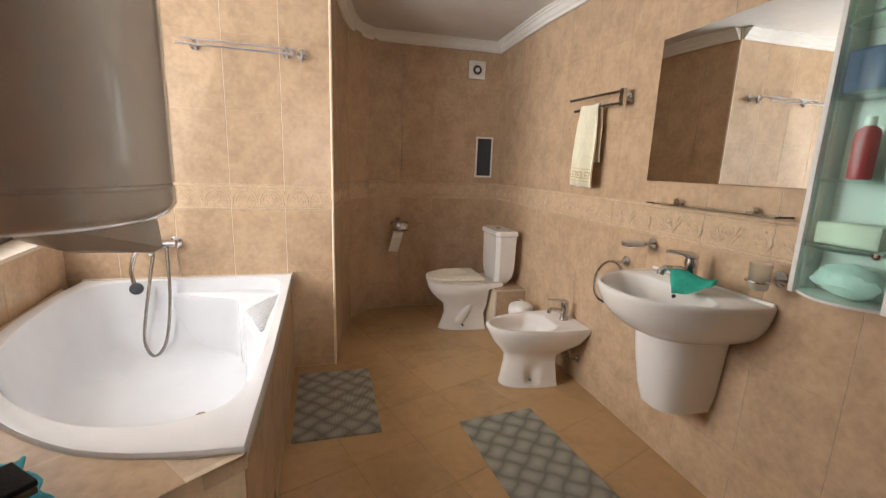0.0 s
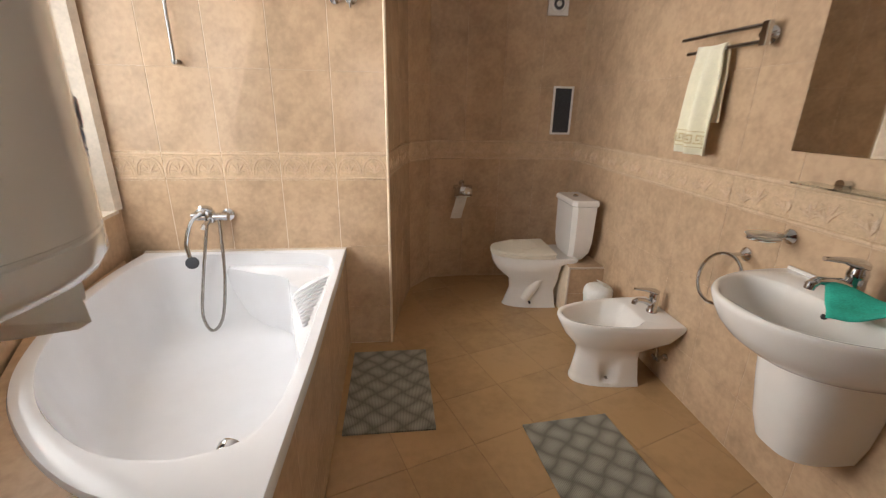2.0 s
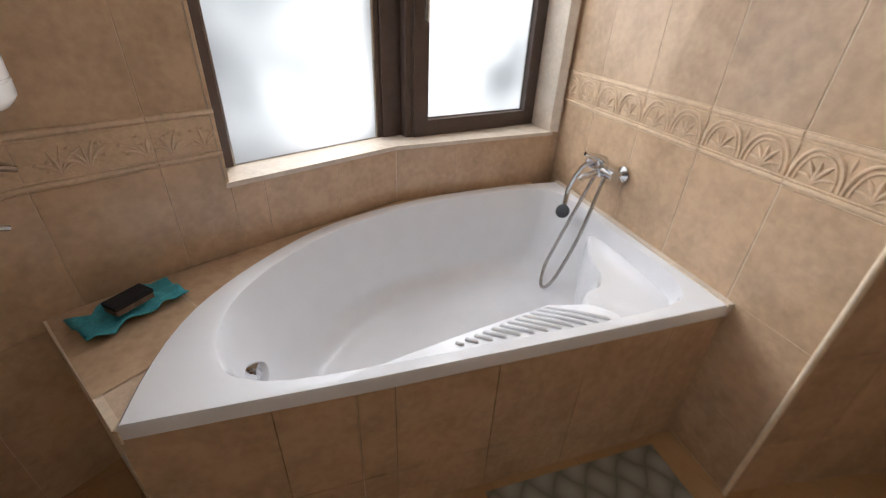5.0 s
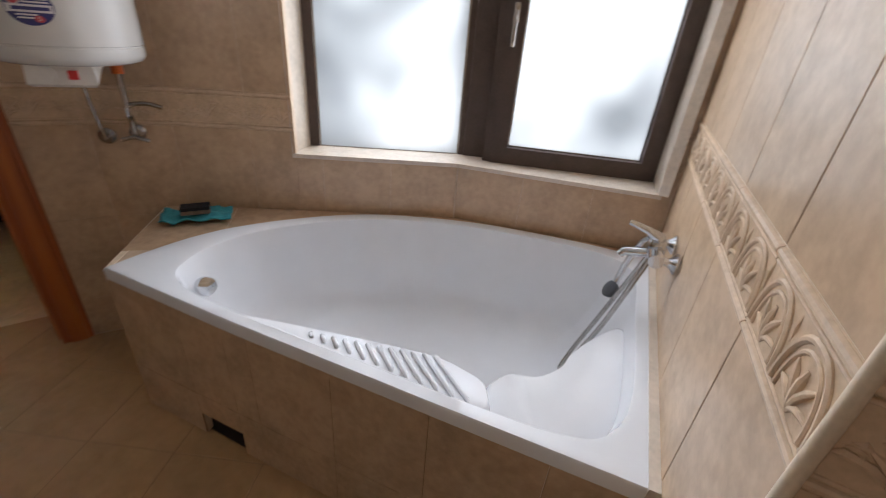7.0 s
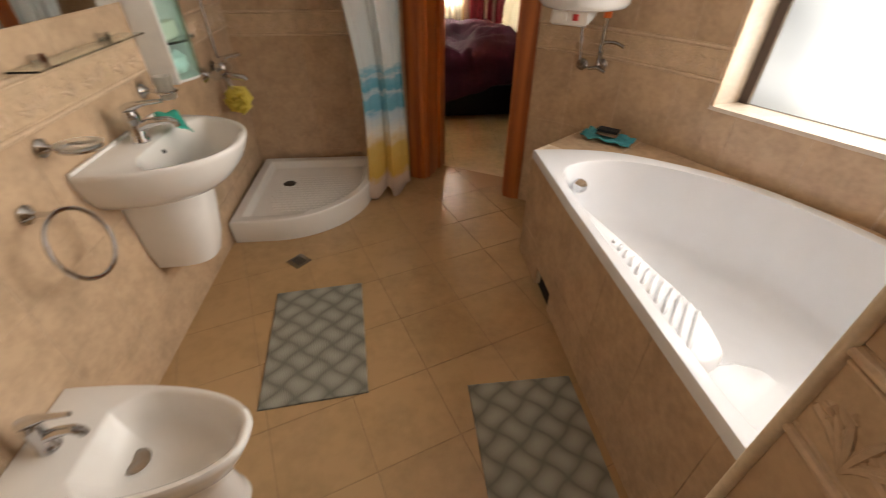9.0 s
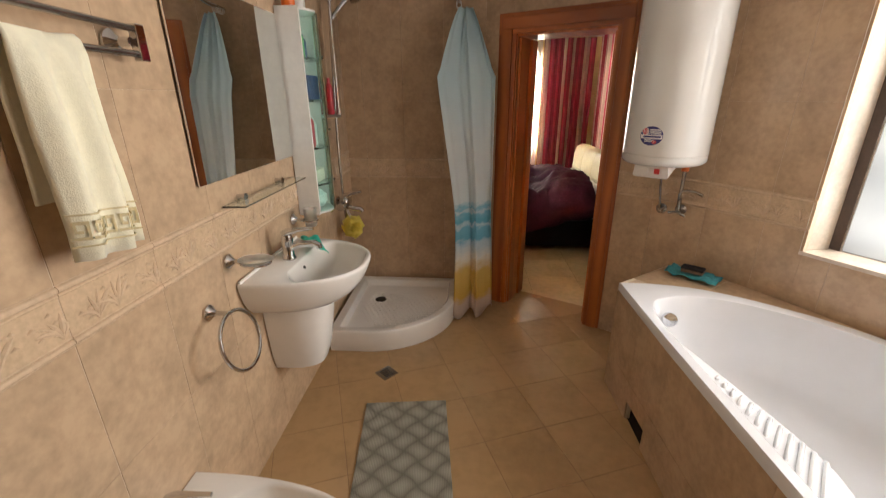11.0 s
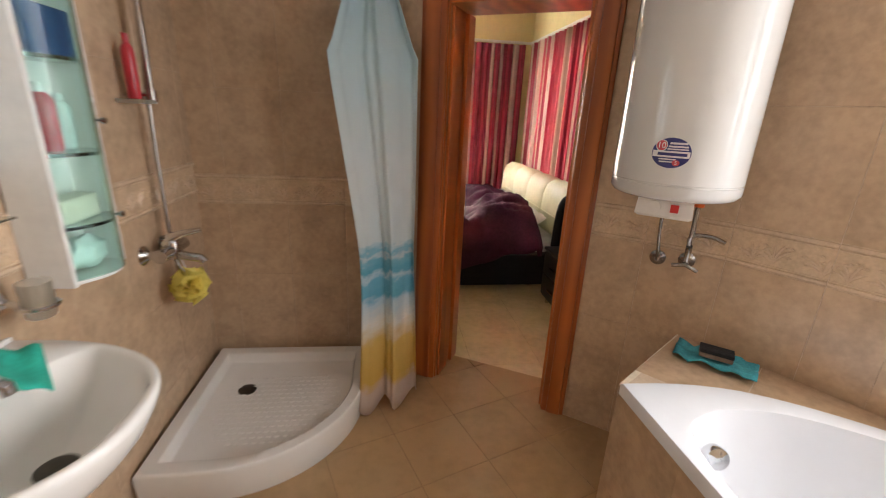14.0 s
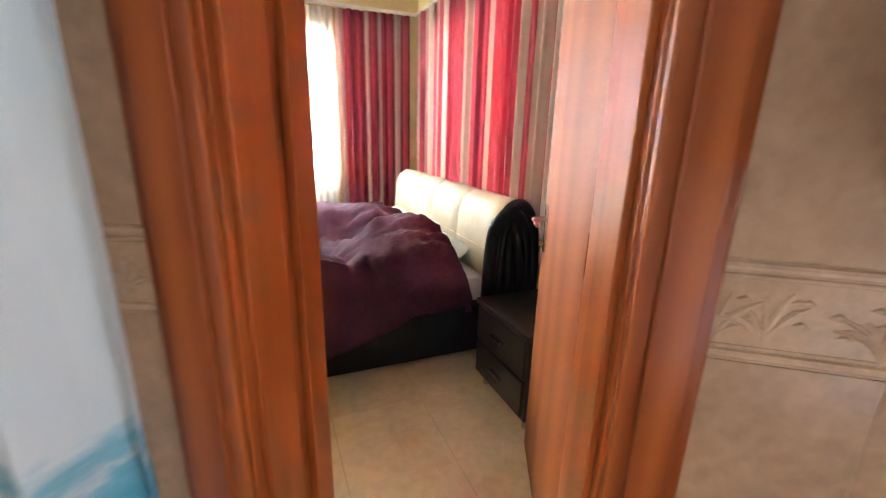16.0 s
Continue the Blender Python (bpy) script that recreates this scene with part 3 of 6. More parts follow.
# back wall with its window beside the curtain
plain_wall("wall_bedroom_back", BW_X - 0.2, 0.42, BW_Y - 0.2, BW_Y)
plain_wall("wall_bedroom_back", 1.55, 3.3, BW_Y - 0.2, BW_Y)
plain_wall("wall_bedroom_back", 0.42, 1.55, BW_Y - 0.2, BW_Y, 0.0, 0.85)
plain_wall("wall_bedroom_back", 0.42, 1.55, BW_Y - 0.2, BW_Y, 2.2, 2.90)
# side wall with the window that shines through the striped curtain
plain_wall("wall_bedroom_side", BW_X - 0.2, BW_X, BW_Y, -1.6)
plain_wall("wall_bedroom_side", BW_X - 0.2, BW_X, -0.1, 2.15)
plain_wall("wall_bedroom_side", BW_X - 0.2, BW_X, -1.6, -0.1, 0.0, 0.85)
plain_wall("wall_bedroom_side", BW_X - 0.2, BW_X, -1.6, -0.1, 2.25, 2.90)
plain_wall("wall_bedroom_right", 3.1, 3.3, BW_Y, 1.3)
plain_wall("wall_bedroom_near", 2.62, 3.1, 1.1, 1.3)
bwin = thing("window_3", pose(0.42, BW_Y - 0.1, 0), "white framed bedroom window with a low rail outside", "window", kind="structure")
part("window_frame", frame_ring(bmesh.new(), 0.0, 1.13, 0.85, 2.2, 0.06, -0.03, 0.03), WHITE_PLASTIC, bwin)
part("window_post", boxed(0.54, 0.59, -0.03, 0.03, 0.91, 2.14), WHITE_PLASTIC, bwin)
bwin2 = thing("window_4", pose(BW_X - 0.1, -1.6, 0, 0, 0, 90), "white framed bedroom window behind the curtain", "window", kind="structure")
part("window_frame", frame_ring(bmesh.new(), 0.0, 1.5, 0.85, 2.25, 0.06, -0.03, 0.03), WHITE_PLASTIC, bwin2)
window_lamp("window_light", (1.0, BW_Y - 0.22, 1.5), (1.1, 0.5, 0.9), 1.0, 1.25, 430)
window_lamp("window_light", (BW_X - 0.22, -0.85, 1.55), (1.0, -0.85, 1.2), 1.4, 1.3, 28)


# ---- bath ----
TUB_Z = 0.657
front_a, front_b, far_b = (0.638, 2.624), (0.60, 4.372), (-0.525, 4.352)
back_curve = smooth_path([(-0.525, 4.22, 0), (-0.515, 4.02, 0), (-0.455, 3.62, 0), (-0.33, 3.27, 0), (-0.19, 3.04, 0), (0.01, 2.845, 0), (0.20, 2.715, 0), (0.35, 2.658, 0), (0.50, 2.632, 0), (0.638, 2.624, 0)], 6)
tub_poly = [front_a, (0.635, 3.2), (0.615, 3.9), front_b, (0.3, 4.368), far_b] + [(p.x, p.y) for p in back_curve[:-1]]
in_curve = smooth_path([(0.388, 2.785, 0), (0.51, 2.83, 0), (0.572, 2.93, 0), (0.588, 3.12, 0), (0.58, 3.5, 0), (0.568, 3.9, 0), (0.55, 4.15, 0), (0.49, 4.265, 0), (0.33, 4.31, 0), (-0.03, 4.30, 0), (-0.36, 4.28, 0),
                        (-0.455, 4.15, 0), (-0.445, 3.9, 0), (-0.38, 3.55, 0), (-0.26, 3.25, 0), (-0.10, 3.03, 0), (0.08, 2.88, 0), (0.231, 2.805, 0), (0.388, 2.785, 0)], 5)
basin_poly = [(p.x, p.y) for p in in_curve[:-1]]
TUB_C = Vector((0.12, 3.60))


def radial(poly, centre, angles):
    """Where rays from the centre meet the outline."""
    out = []
    for a in angles:
        d = Vector((math.cos(a), math.sin(a)))
        best = None
        for i, p in enumerate(poly):
            p, q = Vector(p), Vector(poly[(i + 1) % len(poly)])
            e = q - p
            den = d.x * e.y - d.y * e.x
            if abs(den) < 1e-9:
                continue
            w = p - centre
            t, u = (w.x * e.y - w.y * e.x) / den, (w.x * d.y - w.y * d.x) / den
            if t > 0 and -1e-6 <= u <= 1 + 1e-6 and (best is None or t > best):
                best = t
        out.append(centre + d * best)
    return out


corner_angles = [math.atan2(p[1] - TUB_C.y, p[0] - TUB_C.x) for p in (front_a, front_b, far_b)]
angles = sorted({*(round(-math.pi + 2 * math.pi * i / 96, 5) for i in range(96)), *(round(a, 5) for a in corner_angles)})
outer, inner = radial(tub_poly, TUB_C, angles), radial(basin_poly, TUB_C, angles)


def tub_ring(pts, k, z, c=TUB_C):
    return [(*(c + (p - c) * k), z) for p in pts]


bath = thing("bathtub", pose(0, 0, 0), "white acrylic asymmetric bathtub set in a tiled surround", "bathtub")
bm = bmesh.new()
low_c = Vector((0.10, 3.55))
rings = [tub_ring(outer, 1.0, TUB_Z - 0.045), tub_ring(outer, 1.0, TUB_Z - 0.008), tub_ring(outer, 0.992, TUB_Z),
         [(*p.lerp(q, 0.86), TUB_Z) for p, q in zip(outer, inner)], [(*p.lerp(q, 0.96), TUB_Z - 0.004) for p, q in zip(outer, inner)],
         [(*q, TUB_Z - 0.016) for q in inner]]
for k, z in ((0.985, 0.60), (0.95, 0.52), (0.90, 0.42), (0.84, 0.33), (0.76, 0.27), (0.62, 0.245), (0.3, 0.24), (0.03, 0.238)):
    rings.append([(*(TUB_C.lerp(low_c, 1 - k) + (q - TUB_C) * k), z) for q in inner])
loft(bm, rings, (False, True))
part("shell", bm, ACRYLIC, bath, smooth=40)
# ridged arm rest along the front, and the corner seat behind it
bm = bmesh.new()
arm = [(0.602, 3.18), (0.600, 3.55), (0.592, 3.95), (0.47, 3.955), (0.43, 3.87), (0.425, 3.76), (0.485, 3.54), (0.55, 3.33)]
arm = [(p.x, p.y) for p in smooth_path([(x, y, 0) for x, y in arm + arm[:1]], 5)[:-1]]
def arm_top(x):
    """The arm rest falls gently from the rim into the bath."""
    return TUB_Z - 0.007 - 0.20 * max(0.0, 0.585 - x)


loft(bm, [[(min(0.50 + (x - 0.50) * k, 0.56 if z < 0.5 else 0.585 if z < 0.6 else 0.6), 3.60 + (y - 3.60) * k2, z if z < 0.6 else arm_top(x) - 0.62 + z) for x, y in arm] for k, k2, z in ((1.16, 1.09, 0.30), (1.10, 1.06, 0.48), (1.05, 1.035, 0.565), (1.01, 1.015, 0.602), (0.975, 1.0, 0.616), (0.93, 0.985, 0.62))])
armrest = part("arm_rest", bm, ACRYLIC, bath, "white ridged arm rest", smooth=60)
for i in range(2, 14):
    y = 3.36 + i * 0.0445
    reach = max(0.014, (0.3536 * (y - 3.29) - 0.016) / 0.919 - 0.026)
    bm = bmesh.new()
    pts = [(0.560 - 0.65 * reach * u, y - 0.76 * reach * u, arm_top(0.560 - 0.65 * reach * u) + lift) for u, lift in ((-0.02, -0.005), (0.06, 0.0035), (0.5, 0.0045), (0.94, 0.0035), (1.02, -0.005))]
    tube(bm, pts, [0.005, 0.0072, 0.0076, 0.0072, 0.005], 8)
    part("ridge", bm, ACRYLIC, armrest, smooth=60)
bm = bmesh.new()
seat_poly = smooth_path([(0.568, 3.955, 0), (0.55, 4.17, 0), (0.48, 4.27, 0), (0.33, 4.305, 0), (0.0, 4.30, 0), (-0.06, 4.27, 0), (0.06, 4.19, 0), (0.17, 4.14, 0), (0.25, 4.12, 0), (0.33, 4.06, 0), (0.36, 3.98, 0), (0.42, 3.945, 0)], 4)
loft(bm, [[(0.3 + (p.x - 0.3) * k, 4.14 + (p.y - 4.14) * k2, z) for p in seat_poly] for k, k2, z in ((1.1, 1.15, 0.26), (1.05, 1.08, 0.50), (1.0, 1.0, 0.566), (0.97, 0.96, 0.584), (0.92, 0.9, 0.59))])
part("corner_seat", bm, ACRYLIC, bath, "white moulded corner seat", smooth=60)
bm = bmesh.new()
lathe(bm, [(0.034, -0.02), (0.036, 0.004), (0.033, 0.012), (0.012, 0.018)], 20)
part("overflow", bm, CHROME, bath, "round chrome overflow rosette", smooth=40, at=pose(0.470, 2.889, 0.576, -74, 0, -12))
bm = bmesh.new()
prism(bm, [(-0.53, 4.335), (0.602, 4.355), (0.602, 4.3795), (-0.53, 4.3605)], TUB_Z - 0.03, TUB_Z + 0.005)
part("sealant", bm, SILL, bath, "cream sealant along the wall")
# tiled surround: skirt along the bath, end panel and deck
deck_wall = [west.at(s) for s in (S_WIN0 + 0.06 + i * (west.near(0.17, 2.30) - S_WIN0 - 0.06) / 16 for i in range(17))]
# added near-black box behind the skirt's cut-out: the opening's shade as colour
bm = bmesh.new()
for q in ((0.25, 0.60, 2.86, 2.90, 0.0, 0.24), (0.25, 0.60, 3.18, 3.22, 0.0, 0.24), (0.25, 0.29, 2.90, 3.18, 0.0, 0.24), (0.29, 0.60, 2.90, 3.18, 0.20, 0.24)):
    box(bm, *q)
box(bm, 0.29, 0.61, 2.90, 3.18, 0.0005, 0.003)
cavity_bm = bm
surround = tagged(thing("bath_surround", pose(0, 0, 0), "beige tiled skirt and deck built round the bathtub", "bath surround"), kind="structure")
part("inspection_recess", cavity_bm, mat("recess_shade_lining", (0.035, 0.024, 0.017), 0.95, vary=0.3, scale=20), surround, "inspection opening in the skirt, its shade coloured in")
bm = bmesh.new()
outer_curve = [(p.x + 0.004, p.y + 0.002) for p in back_curve[2:]]
poly = [(p.x + 0.012, p.y) for p in deck_wall] + [(0.636, 2.614)] + [q for q in reversed(outer_curve)]
prism(bm, poly, 0.60, TUB_Z - 0.0155)
part("deck", bm, WALL_GROUT, surround, "bedding under the deck tiles")
joint_a, joint_b = (Vector((0.19, 2.685, 0)), Vector((-0.6, 0.8, 0))), (Vector((0.45, 2.64, 0)), Vector((0.76, 0.64, 0)))
for sides in (((joint_a, 1),), ((joint_a, -1), (joint_b, -1)), ((joint_b, 1),)):
    bm = bmesh.new()
    prism(bm, poly, TUB_Z - 0.022, TUB_Z - 0.012)
    for (co, no), sign in sides:
        bmesh.ops.bisect_plane(bm, geom=[*bm.verts, *bm.edges, *bm.faces], plane_co=co + no * sign * 0.0018, plane_no=no * -sign, clear_outer=True)
    part("tile", bm, TILE, surround)
bm = bmesh.new()
CUT0, CUT1, CUT_H = 2.935, 3.14, 0.112
skirt_lo, skirt_hi = 2.618, 4.37


def skirt_x(y):
    return 0.637 + (y - 2.62) * (0.594 - 0.637) / (4.37 - 2.62)


for y0, y1, z0, z1 in ((skirt_lo, CUT0, 0.0, 0.612), (CUT0, CUT1, CUT_H, 0.612), (CUT1, skirt_hi, 0.0, 0.612)):
    prism(bm, [(skirt_x(y0) - 0.03, y0), (skirt_x(y0) - 0.008, y0), (skirt_x(y1) - 0.008, y1), (skirt_x(y1) - 0.03, y1)], z0, z1)
prism(bm, [(0.636, 2.616), (0.61, 2.62), (0.16, 2.31), (0.18, 2.29)], 0.0, 0.644)
part("skirt_core", bm, GROUT, surround)
sk = [2.616, 2.935, 3.14, 3.243, 3.549, 3.855, 4.161, 4.372]
for y0, y1 in zip(sk, sk[1:]):
    low = CUT_H if abs(y0 - 2.935) < 0.001 else 0.002
    for z0, z1 in ((low, 0.218), (0.221, 0.618)):
        bm = bmesh.new()
        prism(bm, [(skirt_x(y0) - 0.008, y0 + 0.001), (skirt_x(y0), y0 + 0.001), (skirt_x(y1), y1 - 0.001), (skirt_x(y1) - 0.008, y1 - 0.001)], z0, z1)
        part("tile", bm, TILE, surround)

# ---- chrome fittings ----
def rosette(bm, x, y, z, r=0.026, axis="x", sign=-1):
    prof = [(r, 0.0), (r, 0.006), (r * 0.7, 0.014), (r * 0.45, 0.022), (r * 0.3, 0.03)]
    rings = []
    for rr, h in prof:
        pts = []
        for i in range(16):
            a = 2 * math.pi * i / 16
            c, s = rr * math.cos(a), rr * math.sin(a)
            pts.append((x + sign * h, y + c, z + s) if axis == "x" else (x + c, y + sign * h, z + s))
        rings.append(pts)
    loft(bm, rings)


def mixer_tap(name, m, label, spout=0.12):
    """Deck tap: round body, spout, lever on top. It points along local x."""
    t = thing(name, m, label, "tap")
    bm = bmesh.new()
    lathe(bm, [(0.027, 0), (0.027, 0.008), (0.022, 0.014), (0.022, 0.07), (0.024, 0.085), (0.019, 0.1)], 18)
    part("body", bm, CHROME, t, smooth=40)
    bm = bmesh.new()
    tube(bm, [(0.012, 0, 0.045), (0.05, 0, 0.062), (spout - 0.015, 0, 0.068), (spout, 0, 0.058), (spout + 0.002, 0, 0.046)], [0.015, 0.014, 0.012, 0.013, 0.012], 10)
    part("spout", bm, CHROME, t, smooth=40)
    bm = bmesh.new()
    tube(bm, [(-0.012, 0, 0.1), (0.01, 0, 0.112), (0.05, 0, 0.122), (0.11, 0, 0.128)], [0.017, 0.015, 0.009, 0.006], 10)
    part("lever", bm, CHROME, t, smooth=40)
    return t


def wall_mixer(name, m, label, spread=0.15):
    """Wall mixer facing local -y: body, two rosettes, lever and spout."""
    t = thing(name, m, label, "mixer tap")
    bm = bmesh.new()
    tube(bm, [(-spread / 2 - 0.02, -0.06, 0), (spread / 2 + 0.02, -0.06, 0)], 0.023, 14)
    loft(bm, [ring(r, z, 18, 0, -0.062) for r, z in ((0.018, -0.034), (0.027, -0.028), (0.029, 0.0), (0.028, 0.03), (0.022, 0.038))])
    part("body", bm, CHROME, t, smooth=40)
    for s in (-1, 1):
        bm = bmesh.new()
        rosette(bm, s * spread / 2, 0.0, 0.0, 0.034, "y", -1)
        tube(bm, [(s * spread / 2, -0.02, 0), (s * spread / 2, -0.06, 0)], 0.014, 12)
        part("rosette", bm, CHROME, t, smooth=40)
    bm = bmesh.new()
    tube(bm, [(0, -0.06, 0.01), (0, -0.065, 0.045), (0, -0.10, 0.06), (0, -0.16, 0.075)], [0.02, 0.02, 0.013, 0.009], 10)
    part("lever", bm, CHROME, t, smooth=40)
    bm = bmesh.new()
    tube(bm, [(0, -0.06, -0.01), (0, -0.10, -0.022), (0, -0.15, -0.03), (0, -0.16, -0.045)], [0.018, 0.016, 0.015, 0.015], 10)
    part("spout", bm, CHROME, t, smooth=40)
    return t


bathmix = wall_mixer("bath_mixer", pose(-0.12, 4.362, 0.875), "chrome bath mixer with hand shower and hose on the wall")
bm = bmesh.new()
tube(bm, smooth_path([(-0.015, -0.07, -0.02), (-0.03, -0.11, -0.16), (-0.05, -0.17, -0.37), (-0.052, -0.22, -0.53), (0.0, -0.25, -0.605), (0.058, -0.23, -0.53), (0.068, -0.15, -0.30), (0.05, -0.075, -0.02)], 8), 0.0085, 8)
part("hose", bm, DARK_CHROME, bathmix, "grey metal shower hose", smooth=60)
bm = bmesh.new()
tube(bm, smooth_path([(-0.03, -0.085, 0.03), (-0.085, -0.10, -0.02), (-0.118, -0.125, -0.13), (-0.106, -0.14, -0.225)], 5), [0.011] * 8 + [0.012] * 7 + [0.014], 10)
part("hand_shower", bm, CHROME, bathmix, smooth=50)
bm = bmesh.new()
lathe(bm, [(0.012, 0), (0.032, 0.012), (0.034, 0.028), (0.028, 0.032)], 18)
part("shower_head", bm, SLATE, bathmix, "dark grey plastic spray head", smooth=40, at=pose(-0.10, -0.135, -0.25, 60, 0, 25))

bm = bmesh.new()
tube(bm, [(-0.175, 4.315, 1.66), (-0.175, 4.315, 2.25)], 0.010, 12)
riser = thing("riser_rail", pose(0, 0, 0), "chrome riser rail for a hand shower above the bath", "shower rail")
part("rail", bm, CHROME, riser, smooth=40)
for z in (1.665, 2.24):
    bm = bmesh.new()
    tube(bm, [(-0.175, 4.36, z), (-0.175, 4.31, z)], 0.014, 12)
    part("bracket", bm, DARK_CHROME, riser, smooth=40)
bm = bmesh.new()
tube(bm, [(-0.20, 4.315, 2.0), (-0.11, 4.315, 1.985)], 0.016, 12)
tube(bm, [(-0.175, 4.315, 1.975), (-0.175, 4.315, 2.02)], 0.018, 12)
part("slider", bm, CHROME, riser, smooth=40)

rack = thing("towel_rack", pose(0, 0, 0), "chrome towel rack with two bars on the tiled pillar", "towel rack")
for y, z in ((4.22, 1.955), (4.30, 2.0)):
    bm = bmesh.new()
    tube(bm, [(0.08, y, z), (0.665, y, z - 0.004)], 0.007, 10)
    part("bar", bm, CHROME, rack, smooth=40)
for x in (0.135, 0.62, 0.70):
    bm = bmesh.new()
    rosette(bm, x, 4.366, 1.985, 0.030, "y", -1)
    if x < 0.68:
        tube(bm, [(x, 4.35, 1.985), (x, 4.30, 1.998), (x, 4.22, 1.955)], 0.008, 8)
    else:
        tube(bm, [(x, 4.345, 1.985), (x, 4.30, 1.985), (x, 4.29, 1.95), (x, 4.305, 1.935)], 0.007, 8)
    part("bracket", bm, CHROME, rack, smooth=40)

def oval_in(outer, x0, x1, half, power=2.4):
    """A rounded outline inside another one, point by point on the same rays."""
    c, hx = (x0 + x1) / 2, (x1 - x0) / 2
    pts = []
    for x, y in outer:
        dx, dy = (x - c) / hx, y / half
        k = min(0.93, (abs(dx) ** power + abs(dy) ** power) ** (-1 / power))
        pts.append((c + hx * dx * k, half * dy * k))
    return pts


# ---- toilet and bidet: local x away from the wall ----
def outline_at(depth, half, x0, z, power=2.3, n=64):
    return [(x + x0, y, z) for x, y in superd(depth, half, n, power)]


def toilet(m):
    t = thing("toilet", m, "white ceramic toilet with cistern and cream seat lid", "toilet")
    bm = bmesh.new()
    loft(bm, [outline_at(0.40, 0.115, 0.26, 0.0), outline_at(0.385, 0.105, 0.265, 0.02), outline_at(0.33, 0.085, 0.28, 0.14), outline_at(0.36, 0.10, 0.26, 0.22),
              outline_at(0.445, 0.155, 0.275, 0.31), outline_at(0.485, 0.178, 0.272, 0.375), outline_at(0.60, 0.182, 0.16, 0.397), outline_at(0.615, 0.185, 0.15, 0.415), outline_at(0.605, 0.18, 0.155, 0.425)])
    part("bowl", bm, CERAMIC, t, smooth=50)
    for sg in (-1, 1):
        bm = bmesh.new()
        tube(bm, smooth_path([(0.30, sg * 0.060, 0.31), (0.37, sg * 0.066, 0.25), (0.43, sg * 0.068, 0.17), (0.50, sg * 0.066, 0.06)], 5), [0.028] * 5 + [0.036] * 5 + [0.042] * 6, 10)
        part("trap", bm, CERAMIC, t, smooth=60)
        bm = bmesh.new()
        tube(bm, [(0.47, sg * 0.10, 0.05), (0.47, sg * 0.121, 0.047)], 0.008, 10)
        part("fixing_bolt", bm, BLACK, t, "dark fixing screw")
    bm = bmesh.new()
    loft(bm, [outline_at(0.44, 0.185, 0.325, 0.427), outline_at(0.45, 0.192, 0.322, 0.436), outline_at(0.448, 0.19, 0.322, 0.446), outline_at(0.44, 0.184, 0.325, 0.450)])
    part("seat", bm, SEAT, t, "cream plastic seat", smooth=40)
    bm = bmesh.new()
    loft(bm, [outline_at(0.44, 0.184, 0.325, 0.452), outline_at(0.452, 0.193, 0.322, 0.458), outline_at(0.448, 0.19, 0.322, 0.472), outline_at(0.40, 0.165, 0.33, 0.482), outline_at(0.2, 0.09, 0.4, 0.486)])
    lid = part("lid", bm, SEAT, t, "cream plastic lid, closed", smooth=40)
    for k in range(-4, 5):
        bm = bmesh.new()
        a = k * 0.115
        tube(bm, [(0.36, 0.010 * k, 0.479), (0.45, 0.010 * k + 0.09 * math.sin(a), 0.484), (0.57, 0.010 * k + 0.21 * math.sin(a), 0.4835), (0.70 - 0.006 * k * k, 0.010 * k + (0.34 - 0.006 * k * k) * math.sin(a), 0.478)], [0.004, 0.006, 0.007, 0.004], 6)
        part("shell_rib", bm, SEAT, lid, smooth=60)
    for y in (-0.08, 0.08):
        bm = bmesh.new()
        tube(bm, [(0.325, y - 0.02, 0.455), (0.325, y + 0.02, 0.455)], 0.012, 10)
        part("hinge", bm, SEAT, t, smooth=40)

    def tank(hw, x0, x1, z):
        c = 0.03
        return [(x0, -hw, z), (x1 - c, -hw, z), (x1, -hw + c, z), (x1, hw - c, z), (x1 - c, hw, z), (x0, hw, z)]
    bm = bmesh.new()
    loft(bm, [tank(0.12, 0.10, 0.20, 0.40), tank(0.165, 0.07, 0.215, 0.47), tank(0.178, 0.06, 0.22, 0.55), tank(0.18, 0.055, 0.225, 0.815)])
    part("cistern", bm, CERAMIC, t, smooth=25)
    bm = bmesh.new()
    loft(bm, [tank(0.182, 0.052, 0.228, 0.817), tank(0.19, 0.047, 0.236, 0.825), tank(0.19, 0.047, 0.236, 0.848), tank(0.182, 0.055, 0.228, 0.862)])
    part("cistern_lid", bm, CERAMIC, t, smooth=25)
    bm = bmesh.new()
    lathe(bm, [(0.02, 0), (0.02, 0.008), (0.012, 0.014)], 16)
    part("flush_button", bm, CHROME, t, "chrome flush button", smooth=40, at=pose(0.15, 0, 0.862))
    bm = bmesh.new()
    tube(bm, [(0.40, 0.0, 0.21), (0.30, 0.03, 0.21), (0.268, 0.045, 0.21)], [0.05, 0.052, 0.055], 16)
    for x in (0.285, 0.31, 0.335):
        tube(bm, [(x, 0.028, 0.21), (x + 0.012, 0.024, 0.21)], 0.062, 16)
    part("waste_pipe", bm, WHITE_PLASTIC, t, "white corrugated waste pipe", smooth=40)
    return t


toilet(pose(2.385, 4.92, 0, 0, 0, 180))


